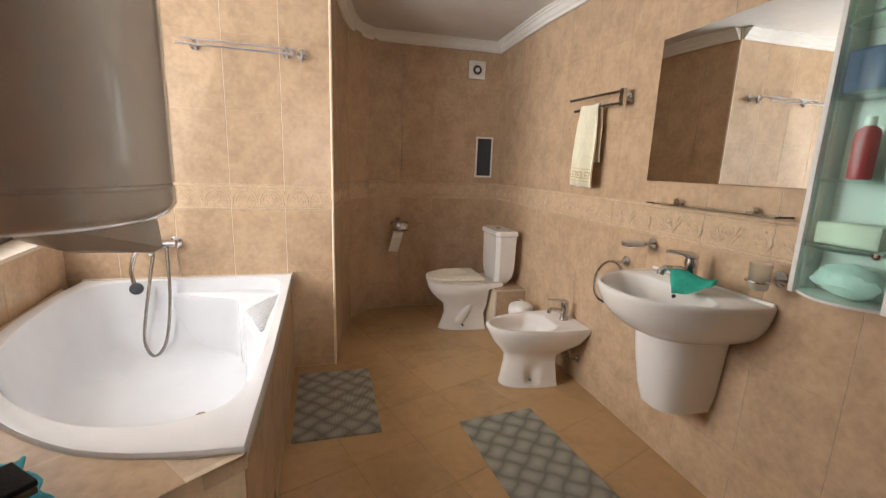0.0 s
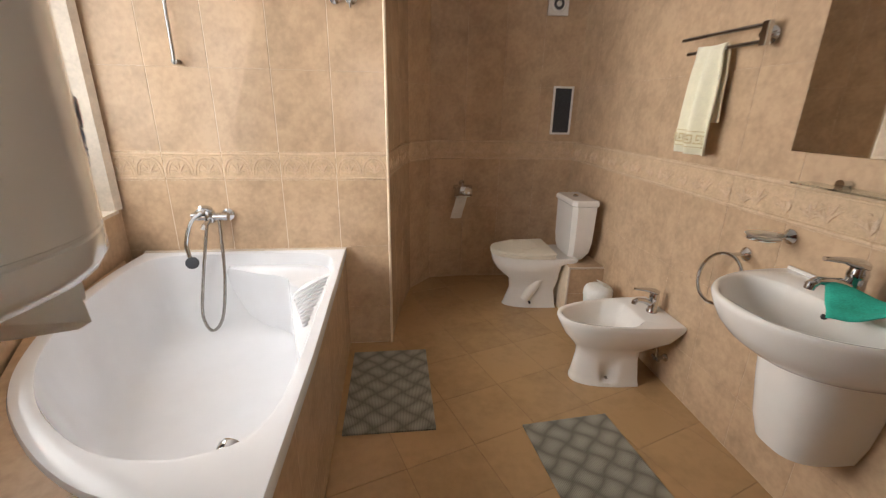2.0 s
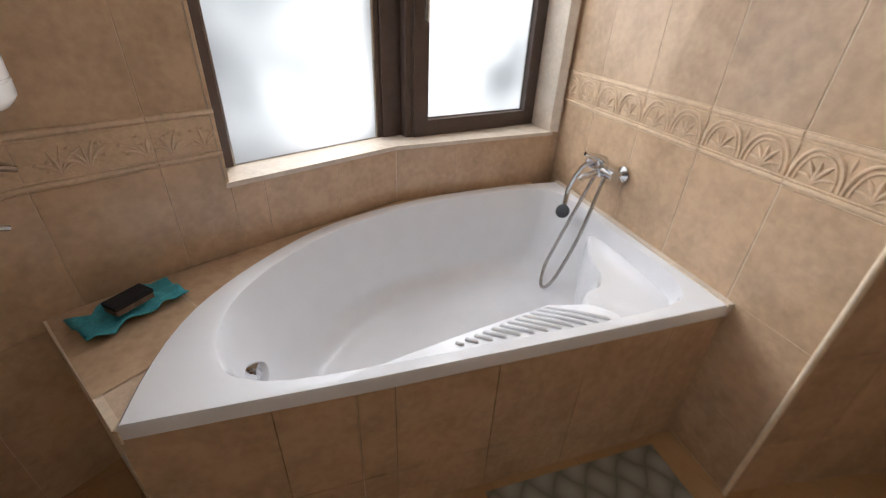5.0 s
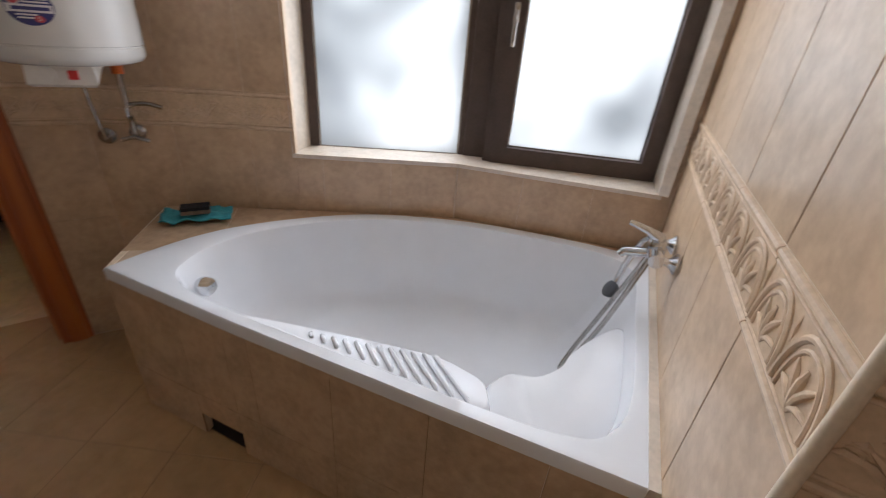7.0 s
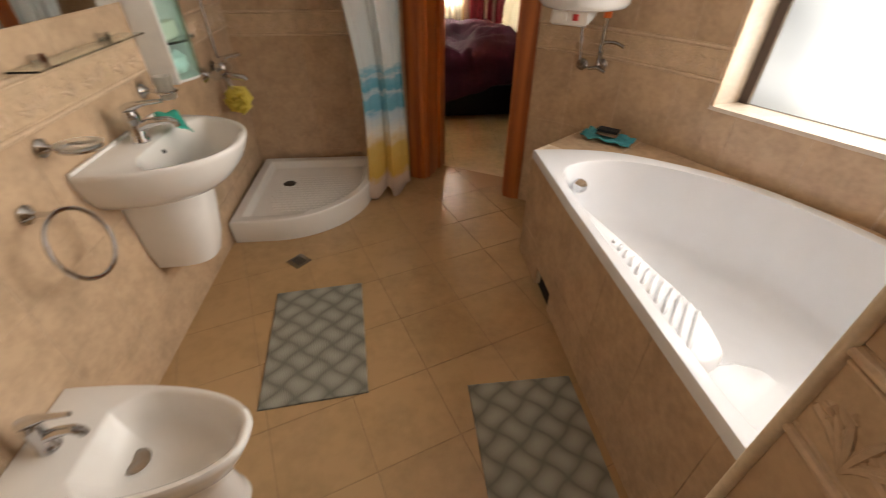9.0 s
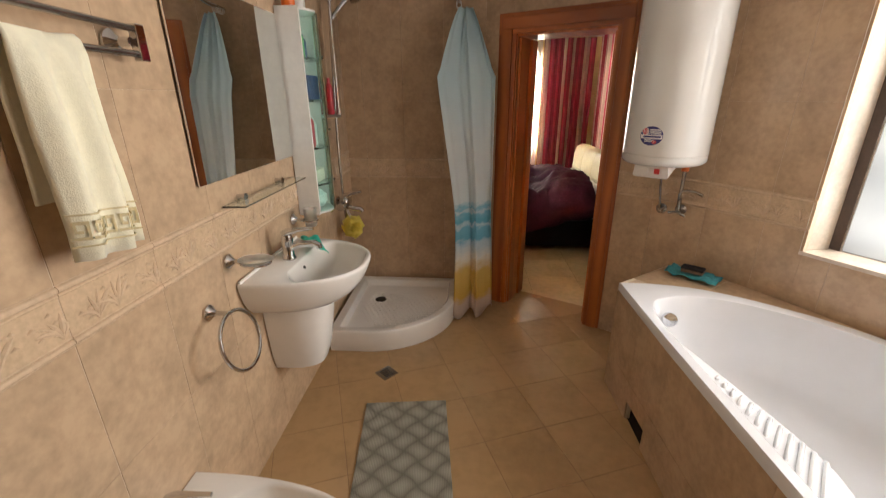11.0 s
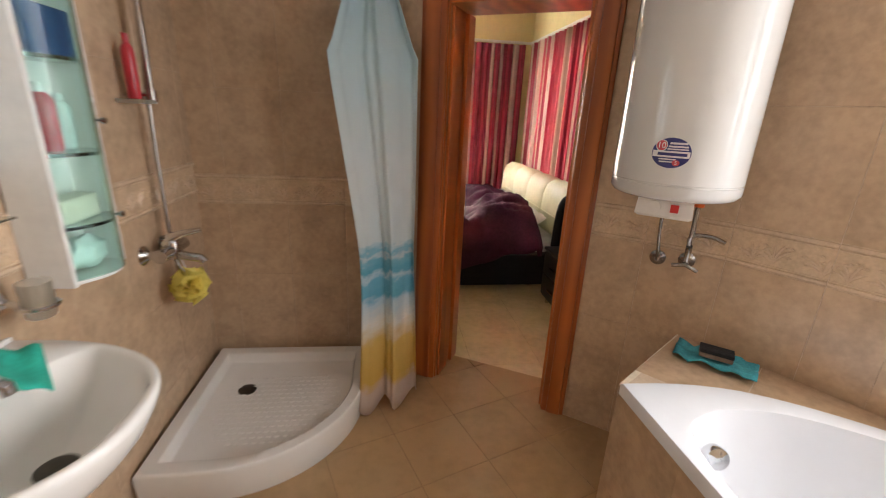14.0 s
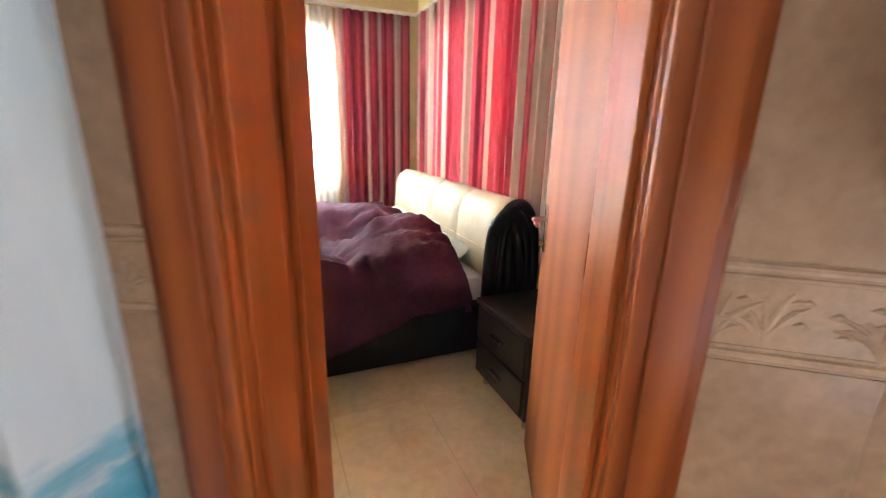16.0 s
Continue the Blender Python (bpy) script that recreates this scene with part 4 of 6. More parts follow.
def bidet(m):
    t = thing("bidet", m, "white ceramic floor bidet", "bidet")
    bm = bmesh.new()
    inn = oval_in(superd(0.586, 0.183, 64, 2.3), 0.135, 0.566, 0.166)
    R = lambda d, h, x0, z: outline_at(d, h, x0, z)
    def foot(z):
        k = (z - 0.025) / 0.135
        out = []
        for x, y, zz in R(0.33 - 0.03 * k, 0.110 - 0.018 * k, 0.155 + 0.01 * k, z):
            w = 0.035 + 0.03 * k
            dip = max(0.0, 1 - abs(x - 0.315) / w) ** 0.6 * 0.045 * (1 - k) ** 0.7 if k < 1 else 0.0
            out.append((x, y - math.copysign(min(dip, abs(y)), y) if abs(y) > 0.06 else y, zz))
        return out
    rings = [R(0.34, 0.115, 0.15, 0.0), R(0.335, 0.112, 0.153, 0.022)] + [foot(z) for z in (0.026, 0.05, 0.075, 0.10, 0.13, 0.16)] + [ R(0.305, 0.094, 0.163, 0.205), R(0.37, 0.118, 0.125, 0.24), R(0.49, 0.163, 0.055, 0.30), R(0.575, 0.182, 0.005, 0.37),
             R(0.59, 0.186, 0.0, 0.395), R(0.586, 0.183, 0.0, 0.405)]
    rings += [[(x, y, 0.405) for x, y in inn], [(0.38 + (x - 0.38) * 0.95, y * 0.93, 0.395) for x, y in inn], [(0.38 + (x - 0.38) * 0.86, y * 0.82, 0.34) for x, y in inn],
              [(0.38 + (x - 0.38) * 0.66, y * 0.6, 0.285) for x, y in inn], [(0.38 + (x - 0.38) * 0.2, y * 0.2, 0.275) for x, y in inn]]
    loft(bm, rings)
    part("basin", bm, CERAMIC, t, smooth=70)
    for sg in (-1, 1):
        bm = bmesh.new()
        tube(bm, [(0.315, sg * 0.066, 0.04), (0.315, sg * 0.080, 0.036)], 0.007, 10)
        part("fixing_bolt", bm, DARK_CHROME, t, "dark fixing screw")
    bm = bmesh.new()
    lathe(bm, [(0.036, 0), (0.039, 0.004), (0.027, 0.006), (0.004, 0.003)], 24)
    part("waste", bm, DARK_CHROME, t, "dull metal waste", smooth=40, at=pose(0.245, 0, 0.286))
    bm = bmesh.new()
    lathe(bm, [(0.010, 0), (0.011, 0.003), (0.004, 0.0035)], 12)
    part("overflow_hole", bm, BLACK, t, "dark overflow hole", at=pose(0.163, 0.0, 0.370, 0, 72, 0))
    return t


bidet(pose(2.402, 3.925, 0, 0, 0, 180) @ Matrix.Diagonal((1.045, 1.06, 1.0, 1)))
mixer_tap("bidet_tap", pose(2.325, 3.925, 0.405, 0, 0, 180) @ Matrix.Scale(1.12, 4), "chrome lever tap on the bidet", 0.10)
valves = thing("bidet_valves", pose(2.402, 3.84, 0.16), "small chrome stop valves and hoses behind the bidet", "stop valve")
for dy in (0.0, 0.12):
    bm = bmesh.new()
    rosette(bm, 0, dy, 0, 0.022)
    tube(bm, [(-0.02, dy, 0), (-0.07, dy, 0)], 0.011, 10)
    tube(bm, [(-0.06, dy - 0.03, 0), (-0.06, dy + 0.03, 0)], 0.009, 8)
    tube(bm, smooth_path([(-0.055, dy, 0.0), (-0.06, dy, 0.06), (-0.08, dy, 0.14), (-0.11, dy + 0.02, 0.2)], 4), 0.007, 8)
    part("valve", bm, DARK_CHROME, valves, smooth=40)

# tiled box and roll beside the toilet
pbox = thing("pipe_box", pose(0, 0, 0), "beige tiled pipe box with pale edge trim beside the toilet", "pipe box", kind="structure")
part("core", boxed(2.147, 2.404, 4.667, 5.10, 0.0, 0.382), GROUT, pbox)
for x0, x1 in ((2.143, 2.402),):
    for z0, z1 in ((0.0, 0.18), (0.184, 0.372)):
        part("tile", boxed(x0 + 0.008, x1, 4.660, 4.667, z0, z1, 0.001), TILE, pbox)
part("tile", boxed(2.151, 2.402, 4.668, 5.09, 0.382, 0.388, 0.001), TILE, pbox)
part("edge_trim", boxed(2.139, 2.151, 4.656, 4.668, 0.0, 0.390, 0.003), SILL, pbox, "pale edge trim")
part("edge_trim", boxed(2.151, 2.402, 4.656, 4.668, 0.378, 0.390, 0.003), SILL, pbox, "pale edge trim")
wb = thing("waste_bin", pose(2.245, 4.40, 0) @ Matrix.Diagonal((0.8, 0.8, 0.93, 1)), "small round white plastic bin with domed swing lid behind the bidet", "bin")
bm = bmesh.new()
lathe(bm, [(0.088, 0), (0.094, 0.008), (0.112, 0.30), (0.116, 0.305), (0.116, 0.318)], 28)
part("bucket", bm, WHITE_PLASTIC, wb, smooth=40)
bm = bmesh.new()
lathe(bm, [(0.118, 0.310), (0.119, 0.335), (0.115, 0.358), (0.105, 0.376), (0.08, 0.388), (0.03, 0.393)], 28)
lid_ = part("lid", bm, WHITE_PLASTIC, wb, smooth=40)
part("flap", boxed(-0.05, 0.05, -0.06, 0.06, -0.003, 0.003, 0.001), WHITE_PLASTIC, lid_, at=pose(0.05, 0.0, 0.392, 0, 22, 0))

# ---- wash basin ----
basin = thing("washbasin", pose(2.402, 2.985, 0, 0, 0, 180), "white ceramic washbasin on a half pedestal", "washbasin")
bm = bmesh.new()
inn = oval_in(superd(0.466, 0.304, 64, 2.3), 0.125, 0.444, 0.272)
rings = [outline_at(d, hw, 0.0, z) for d, hw, z in ((0.30, 0.17, 0.715), (0.355, 0.228, 0.742), (0.402, 0.262, 0.778), (0.438, 0.286, 0.822), (0.460, 0.299, 0.866), (0.468, 0.304, 0.888), (0.470, 0.3055, 0.900), (0.467, 0.303, 0.908), (0.461, 0.300, 0.911))]
rings += [[(x, y, 0.909) for x, y in inn], [(0.29 + (x - 0.29) * 0.975, y * 0.975, 0.904) for x, y in inn], [(0.29 + (x - 0.29) * 0.95, y * 0.945, 0.89) for x, y in inn], [(0.29 + (x - 0.29) * 0.86, y * 0.84, 0.845) for x, y in inn],
          [(0.28 + (x - 0.29) * 0.6, y * 0.55, 0.785) for x, y in inn], [(0.28 + (x - 0.29) * 0.15, y * 0.12, 0.772) for x, y in inn]]
loft(bm, rings)
part("bowl", bm, CERAMIC, basin, smooth=75)
bm = bmesh.new()
box(bm, 0.0, 0.012, -0.30, 0.30, 0.905, 0.922, 0.004)
part("back_ledge", bm, CERAMIC, basin)
bm = bmesh.new()
loft(bm, [outline_at(0.19, 0.085, 0.0, 0.365, 3), outline_at(0.215, 0.11, 0.0, 0.375, 3), outline_at(0.24, 0.13, 0.0, 0.46, 3), outline_at(0.265, 0.145, 0.0, 0.62, 3), outline_at(0.28, 0.155, 0.0, 0.76, 3)])
part("half_pedestal", bm, CERAMIC, basin, smooth=45)
bm = bmesh.new()
lathe(bm, [(0.036, 0), (0.039, 0.004), (0.027, 0.006), (0.004, 0.003)], 24)
part("waste", bm, BRONZE, basin, "dark metal waste", smooth=40, at=pose(0.285, 0, 0.774))
bm = bmesh.new()
lathe(bm, [(0.010, 0), (0.011, 0.003), (0.004, 0.0035)], 12)
part("overflow_hole", bm, BLACK, basin, "dark overflow hole", at=pose(0.155, 0.0, 0.866, 0, 62, 0))
mixer_tap("basin_tap", pose(2.31, 2.985, 0.909, 0, 0, 180) @ Matrix.Scale(1.18, 4), "chrome lever tap on the washbasin", 0.125)
bm = bmesh.new()
ca, cb, cc, cd = Vector((2.205, 2.985, 0.984)), Vector((2.305, 2.845, 0.968)), Vector((2.235, 2.80, 0.952)), Vector((2.150, 2.905, 0.898))
g = [[tuple(ca.lerp(cb, u).lerp(cd.lerp(cc, u), v) + Vector((0, 0, 0.008 * math.sin(6 * u + 2 * v) + 0.006 * math.sin(9 * v)))) for v in [k / 8 for k in range(9)]] for u in [k / 10 for k in range(11)]]
loft(bm, g, (False, False), closed=False)
cloth = part("cleaning_cloth", bm, GREEN_CLOTH, smooth=60)
cloth.modifiers.new("thick", "SOLIDIFY").thickness = 0.004
tagged(cloth, "green cleaning cloth draped over the basin tap", "cloth")


def bath_ring_thing():
    t = thing("towel_ring", pose(2.403, 3.49, 0.895), "chrome towel ring with round rosette", "towel ring")
    bm = bmesh.new()
    rosette(bm, 0, 0, 0, 0.03)
    tube(bm, [(-0.02, 0, 0), (-0.075, 0, -0.002)], 0.009, 10)
    part("bracket", bm, CHROME, t, smooth=40)
    bm = bmesh.new()
    path = [(-0.075 - 0.028 * (1 - math.cos(a)), 0.112 * math.sin(a), -0.108 + 0.108 * math.cos(a)) for a in [2 * math.pi * i / 40 for i in range(41)]]
    tube(bm, path, 0.0074, 10)
    part("ring", bm, CHROME, t, smooth=60)


bath_ring_thing()

soap = thing("soap_dish", pose(2.403, 3.315, 1.025), "chrome soap dish holder with a glass dish", "soap dish")
bm = bmesh.new()
rosette(bm, 0, 0, 0, 0.029)
tube(bm, [(-0.02, 0, 0), (-0.06, 0, -0.002)], 0.009, 10)
tube(bm, [(-0.112 + 0.055 * math.cos(a), 0.045 * math.sin(a), -0.003) for a in [2 * math.pi * i / 30 for i in range(31)]], 0.006, 8)
part("holder", bm, CHROME, soap, smooth=40)
bm = bmesh.new()
loft(bm, [ring(0.03, -0.012, 24, -0.112, 0, 1.2, 1), ring(0.05, 0.002, 24, -0.112, 0, 1.15, 0.95), ring(0.062, 0.012, 24, -0.112, 0, 1.1, 0.9), ring(0.055, 0.012, 24, -0.112, 0, 1.1, 0.9), ring(0.03, -0.006, 24, -0.112, 0, 1.2, 1)])
part("dish", bm, FROST_GLASS, soap, "clear glass dish", smooth=40)
cup = thing("tumbler_holder", pose(2.403, 2.69, 1.015), "chrome holder with a frosted glass tumbler", "tumbler holder")
bm = bmesh.new()
rosette(bm, 0, 0, 0, 0.029)
tube(bm, [(-0.02, 0, 0), (-0.065, 0, -0.002)], 0.009, 10)
tube(bm, [(-0.10 + 0.037 * math.cos(a), 0.037 * math.sin(a), -0.003) for a in [2 * math.pi * i / 30 for i in range(31)]], 0.006, 8)
part("holder", bm, CHROME, cup, smooth=40)
bm = bmesh.new()
lathe(bm, [(0.024, -0.035), (0.030, -0.03), (0.034, 0.06), (0.0315, 0.06), (0.027, -0.026)], 24)
part("tumbler", bm, FROST_GLASS, cup, "frosted glass tumbler", smooth=40, at=pose(-0.10, 0, 0))

mirror = thing("wall_mirror", pose(2.403, 2.60, 1.335), "frameless rectangular wall mirror", "mirror")
part("backing", boxed(-0.004, 0.0, 0.004, 0.80, 0.004, 0.652), BLACK, mirror)
part("mirror_glass", boxed(-0.010, -0.004, 0.0, 0.805, 0.0, 0.656, 0.0015), MIRROR, mirror)

shelf = thing("glass_shelf", pose(2.403, 0, 1.235), "clear glass shelf on two chrome clamps", "shelf")
part("plate", boxed(-0.095, -0.004, 2.68, 3.29, -0.003, 0.003, 0.001), CLEAR_GLASS, shelf)
for y in (2.82, 3.17):
    bm = bmesh.new()
    tube(bm, [(0, y, 0.012), (-0.03, y, 0.012)], 0.012, 12)
    tube(bm, [(-0.03, y, 0.012), (-0.036, y, 0.012)], 0.016, 12)
    part("clamp", bm, CHROME, shelf, smooth=40)

rail = thing("towel_rail", pose(2.403, 3.595, 1.76), "chrome swivel towel rail with two arms", "towel rail")
bm = bmesh.new()
rosette(bm, 0, 0.03, 0, 0.033)
tube(bm, [(-0.02, 0.03, 0), (-0.055, 0.03, 0)], 0.012, 10)
part("bracket", bm, CHROME, rail, smooth=40)
part("head", boxed(-0.067, -0.045, -0.012, 0.02, -0.045, 0.045, 0.003), CHROME, rail)
for z, dx in ((0.032, -0.04), (-0.028, -0.005)):
    bm = bmesh.new()
    tube(bm, [(-0.056, 0.01, z), (-0.056 + dx, 0.45, z + 0.002)], 0.0085, 10)
    part("arm", bm, DARK_CHROME, rail, smooth=40)


def towel():
    """Hand towel folded over one rail arm: two hanging leaves with soft folds."""
    y0, y1, top = 3.775, 3.985, 1.745
    xr = 2.347
    rows = []
    n = 22
    prof = [(-0.040, -0.47), (-0.045, -0.40), (-0.042, -0.30), (-0.036, -0.2), (-0.030, -0.1), (-0.024, -0.03), (-0.013, 0.0), (0.0, 0.012), (0.013, 0.0), (0.02, -0.03), (0.022, -0.12), (0.018, -0.22), (0.022, -0.32)]
    for k, (dx, dz) in enumerate(prof):
        row = []
        for i in range(n + 1):
            u = i / n
            flare = 1.0 + 0.12 * min(1, -dz / 0.45)
            y = (y0 + y1) / 2 + (u - 0.5) * (y1 - y0) * (0.82 * flare)
            fold = 0.019 * math.sin(u * 13 + k * 0.12) * min(1, max(0, -dz) / 0.12)
            fold += 0.014 * math.sin(u * 6.5 + 1.0) * min(1, max(0, -dz) / 0.2)
            row.append((xr + dx + fold * (1 if dx < 0 else 0.25), y, top + dz + 0.012 * u * (1 if dx < 0 else -1)))
        rows.append(row)
    bm = bmesh.new()
    loft(bm, rows, (False, False), closed=False)
    t = part("hand_towel", bm, TOWEL, smooth=70)
    t.modifiers.new("thick", "SOLIDIFY").thickness = 0.009
    tagged(t, "cream terry hand towel with a key-pattern band, hanging on the rail", "towel")
    # woven border near the hem: two thin lines and a key pattern between them
    def on(u, dz):
        flare = 1.0 + 0.12 * min(1, -dz / 0.45)
        kk = 0.0 if dz < -0.44 else (1.0 if dz < -0.35 else 2.0)
        fold = 0.019 * math.sin(u * 13 + kk * 0.12) + 0.014 * math.sin(u * 6.5 + 1.0)
        k2 = (dz + 0.47) / 0.07 if dz < -0.40 else 1.0
        x = -0.040 - 0.005 * k2 if dz < -0.40 else -0.045 + 0.003 * (dz + 0.40) / 0.10
        return (xr + x - 0.0055 + fold, (y0 + y1) / 2 + (u - 0.5) * (y1 - y0) * 0.82 * flare, top + dz + 0.012 * u)

    def strip(u0, u1, z0, z1, steps):
        bm = bmesh.new()
        loft(bm, [[on(u0 + (u1 - u0) * i / steps, z) for i in range(steps + 1)] for z in (z0, z1)], (False, False), closed=False)
        return bm
    for dz in (-0.368, -0.438):
        b = part("woven_band", strip(0, 1, dz, dz + 0.004, n), TOWEL_BAND, t, "golden woven line")
        b.modifiers.new("thick", "SOLIDIFY").thickness = 0.0015
    cells = 8
    for c in range(cells):
        bm = bmesh.new()
        u0, du = (c + 0.1) / cells, 0.9 / cells
        for a, b_, lo, hi in ((0.0, 0.14, 0.0, 1.0), (0.0, 0.75, 0.82, 1.0), (0.62, 0.75, 0.35, 1.0), (0.34, 0.75, 0.35, 0.52), (0.0, 1.0, 0.0, 0.16)):
            steps = 3
            loft(bm, [[on(u0 + du * (a + (b_ - a) * i / steps), -0.422 + 0.042 * v) for i in range(steps + 1)] for v in (lo, hi)], (False, False), closed=False)
        b = part("key_motif", bm, TOWEL_BAND, t, "golden woven key motif")
        b.modifiers.new("thick", "SOLIDIFY").thickness = 0.0012


towel()

lampw = thing("wall_lamp", pose(2.403, 3.03, 2.17), "frosted glass bowl wall lamp above the mirror, switched off", "wall lamp")
bm = bmesh.new()
rings = []
for k in range(9):
    a = math.pi / 2 * k / 8
    rings.append([(-0.02 - 0.085 * math.sin(a), 0.16 * math.cos(a) * math.cos(b) , 0.088 * math.cos(a) * math.sin(b)) for b in [2 * math.pi * i / 28 for i in range(28)]])
loft(bm, rings, (True, False))
part("bowl", bm, mat("pale_green_lamp_glass", (0.42, 0.48, 0.42), 0.25, vary=0.08, scale=9), lampw, "pale green frosted glass bowl", smooth=60)
bm = bmesh.new()
tube(bm, [(0, 0, 0), (-0.02, 0, 0)], 0.075, 24)
part("base", bm, CHROME, lampw, smooth=40)


# ---- corner cabinet with curved glass door ----
CY, CX, CZ0, CZ1 = 2.585, 2.403, 1.01, 2.03
cab = thing("bathroom_cabinet", pose(0, 0, 0), "narrow white wall cabinet with curved green glass front, full of bottles", "cabinet")
part("side_panel", boxed(CX - 0.115, CX, CY - 0.016, CY, CZ0, CZ1, 0.002), WHITE_PLASTIC, cab)
part("side_panel", boxed(CX - 0.105, CX, CY - 0.253, CY - 0.238, CZ0, CZ1, 0.002), WHITE_PLASTIC, cab)
part("back_panel", boxed(CX - 0.012, CX, CY - 0.238, CY - 0.016, CZ0, CZ1), WHITE_PLASTIC, cab)


def cab_arc(k=1.0, n=14):
    """Plan of the curved front, from the side panel's edge to the wall."""
    return [(CX - (0.105 + 0.055 * math.sin(math.pi * i / n)) * k, CY - 0.017 - 0.22 * i / n) for i in range(n + 1)]


for i, z in enumerate((CZ0, 1.165, 1.36, 1.60, 1.80, CZ1 - 0.012)):
    bm = bmesh.new()
    prism(bm, [(CX - 0.013, CY - 0.017), *cab_arc(0.94), (CX - 0.013, CY - 0.237)], z, z + 0.010)
    part("shelf", bm, WHITE_PLASTIC if i in (0, 5) else CLEAR_GLASS, cab)
bm = bmesh.new()
a, b = cab_arc(1.0), cab_arc(0.955)
loft(bm, [[(*p, CZ0 + 0.012) for p in a] + [(*p, CZ0 + 0.012) for p in reversed(b)], [(*p, CZ1 - 0.014) for p in a] + [(*p, CZ1 - 0.014) for p in reversed(b)]])
glass_door = part("door", bm, GREEN_GLASS, cab, "curved green tinted glass door", smooth=40)
glass_door.visible_shadow = False
for z in (1.17, 1.45, 1.82):
    bm = bmesh.new()
    lathe(bm, [(0.004, 0), (0.004, 0.012), (0.010, 0.016), (0.010, 0.024), (0.004, 0.028)], 12)
    part("knob", bm, CHROME, glass_door, smooth=40, at=pose(CX - 0.118, CY - 0.222, z, 0, -90, 0))


def bottle(name, x, y, z, r, h, material, label, neck=0.45, cap=None):
    t = thing(name, pose(x, y, z), label, "bottle")
    bm = bmesh.new()
    lathe(bm, [(r * 0.9, 0), (r, 0.006), (r, h * 0.72), (r * 0.85, h * 0.8), (r * neck, h * 0.86)], 18)
    part("body", bm, material, t, smooth=40)
    bm = bmesh.new()
    lathe(bm, [(r * neck, h * 0.86), (r * neck * 1.05, h * 0.87), (r * neck, h), (r * 0.1, h)], 18)
    part("cap", bm, cap or material, t, smooth=40)


bottle("shampoo_bottle", CX - 0.07, CY - 0.10, 1.371, 0.028, 0.175, BOTTLE_RED, "red shampoo bottle inside the cabinet", cap=WHITE_PLASTIC)
bottle("shampoo_bottle", CX - 0.06, CY - 0.18, 1.371, 0.024, 0.15, FROSTED_PLASTIC, "cloudy bottle inside the cabinet")
bottle("cream_bottle", CX - 0.06, CY - 0.10, 1.811, 0.03, 0.13, BOTTLE_GREEN, "green bottle inside the cabinet", cap=BOTTLE_BLUE)
bottle("cream_bottle", CX - 0.05, CY - 0.19, 1.811, 0.02, 0.12, BOTTLE_BLUE, "navy bottle inside the cabinet")
bm = boxed(CX - 0.11, CX - 0.03, CY - 0.22, CY - 0.04, 1.611, 1.73, 0.006)
tagged(part("toiletry_box", bm, BOTTLE_BLUE), "dark blue toiletry pack inside the cabinet", "box")
bm = boxed(CX - 0.10, CX - 0.03, CY - 0.20, CY - 0.04, 1.176, 1.245, 0.01)
tagged(part("toiletry_box", bm, SEAT), "pale cream toiletry box inside the cabinet", "box")
bm = bmesh.new()
bmesh.ops.create_icosphere(bm, subdivisions=3, radius=0.055)
for v in bm.verts:
    v.co = Vector((v.co.x * 0.75, v.co.y * 1.5, v.co.z * 0.9)) * (1 + 0.25 * noise.noise(v.co * 40))
tagged(part("plastic_bag", bm, FROSTED_PLASTIC, smooth=40, at=pose(CX - 0.07, CY - 0.13, 1.075)), "crumpled clear plastic bag inside the cabinet", "bag")
bottle("spray_can", CX - 0.055, CY - 0.045, CZ1 - 0.002, 0.032, 0.20, ORANGE, "orange sun-cream bottle standing on the cabinet", neck=0.95)
bottle("lotion_bottle", CX - 0.07, CY - 0.135, CZ1 - 0.002, 0.030, 0.10, WHITE_PLASTIC, "white lotion bottle standing on the cabinet", neck=0.7)
bm = bmesh.new()
loft(bm, [ring(0.03, 0, 16, 0, 0, 0.7, 1), ring(0.034, 0.1, 16, 0, 0, 0.6, 1.1), ring(0.03, 0.24, 16, 0, 0, 0.25, 1.0), ring(0.028, 0.262, 16, 0, 0, 0.1, 1.0)])
tagged(part("cream_tube", bm, FROST_GLASS, smooth=40, at=pose(CX - 0.05, CY - 0.225, CZ1 - 0.002)), "tall clear plastic tube standing on the cabinet", "tube")

# ---- shower ----
tray = thing("shower_tray", pose(2.395, 1.475, 0), "white quadrant shower tray with a textured floor", "shower tray")


def quadrant(k, n=24):
    """Rounded corner tray in plan: local corner at the walls, k shrinks it."""
    w, d, r = 0.84, 0.92, 0.60
    pts = [(0, 0), (0, d)]
    pts += [(-(w - r) - r * math.sin(a), (d - r) + r * math.cos(a)) for a in [math.pi / 2 * i / n for i in range(n + 1)]]
    pts += [(-w, 0.02)]
    c = Vector((-0.42, 0.45))
    return [tuple(c + (Vector(p) - c) * k) for p in pts]


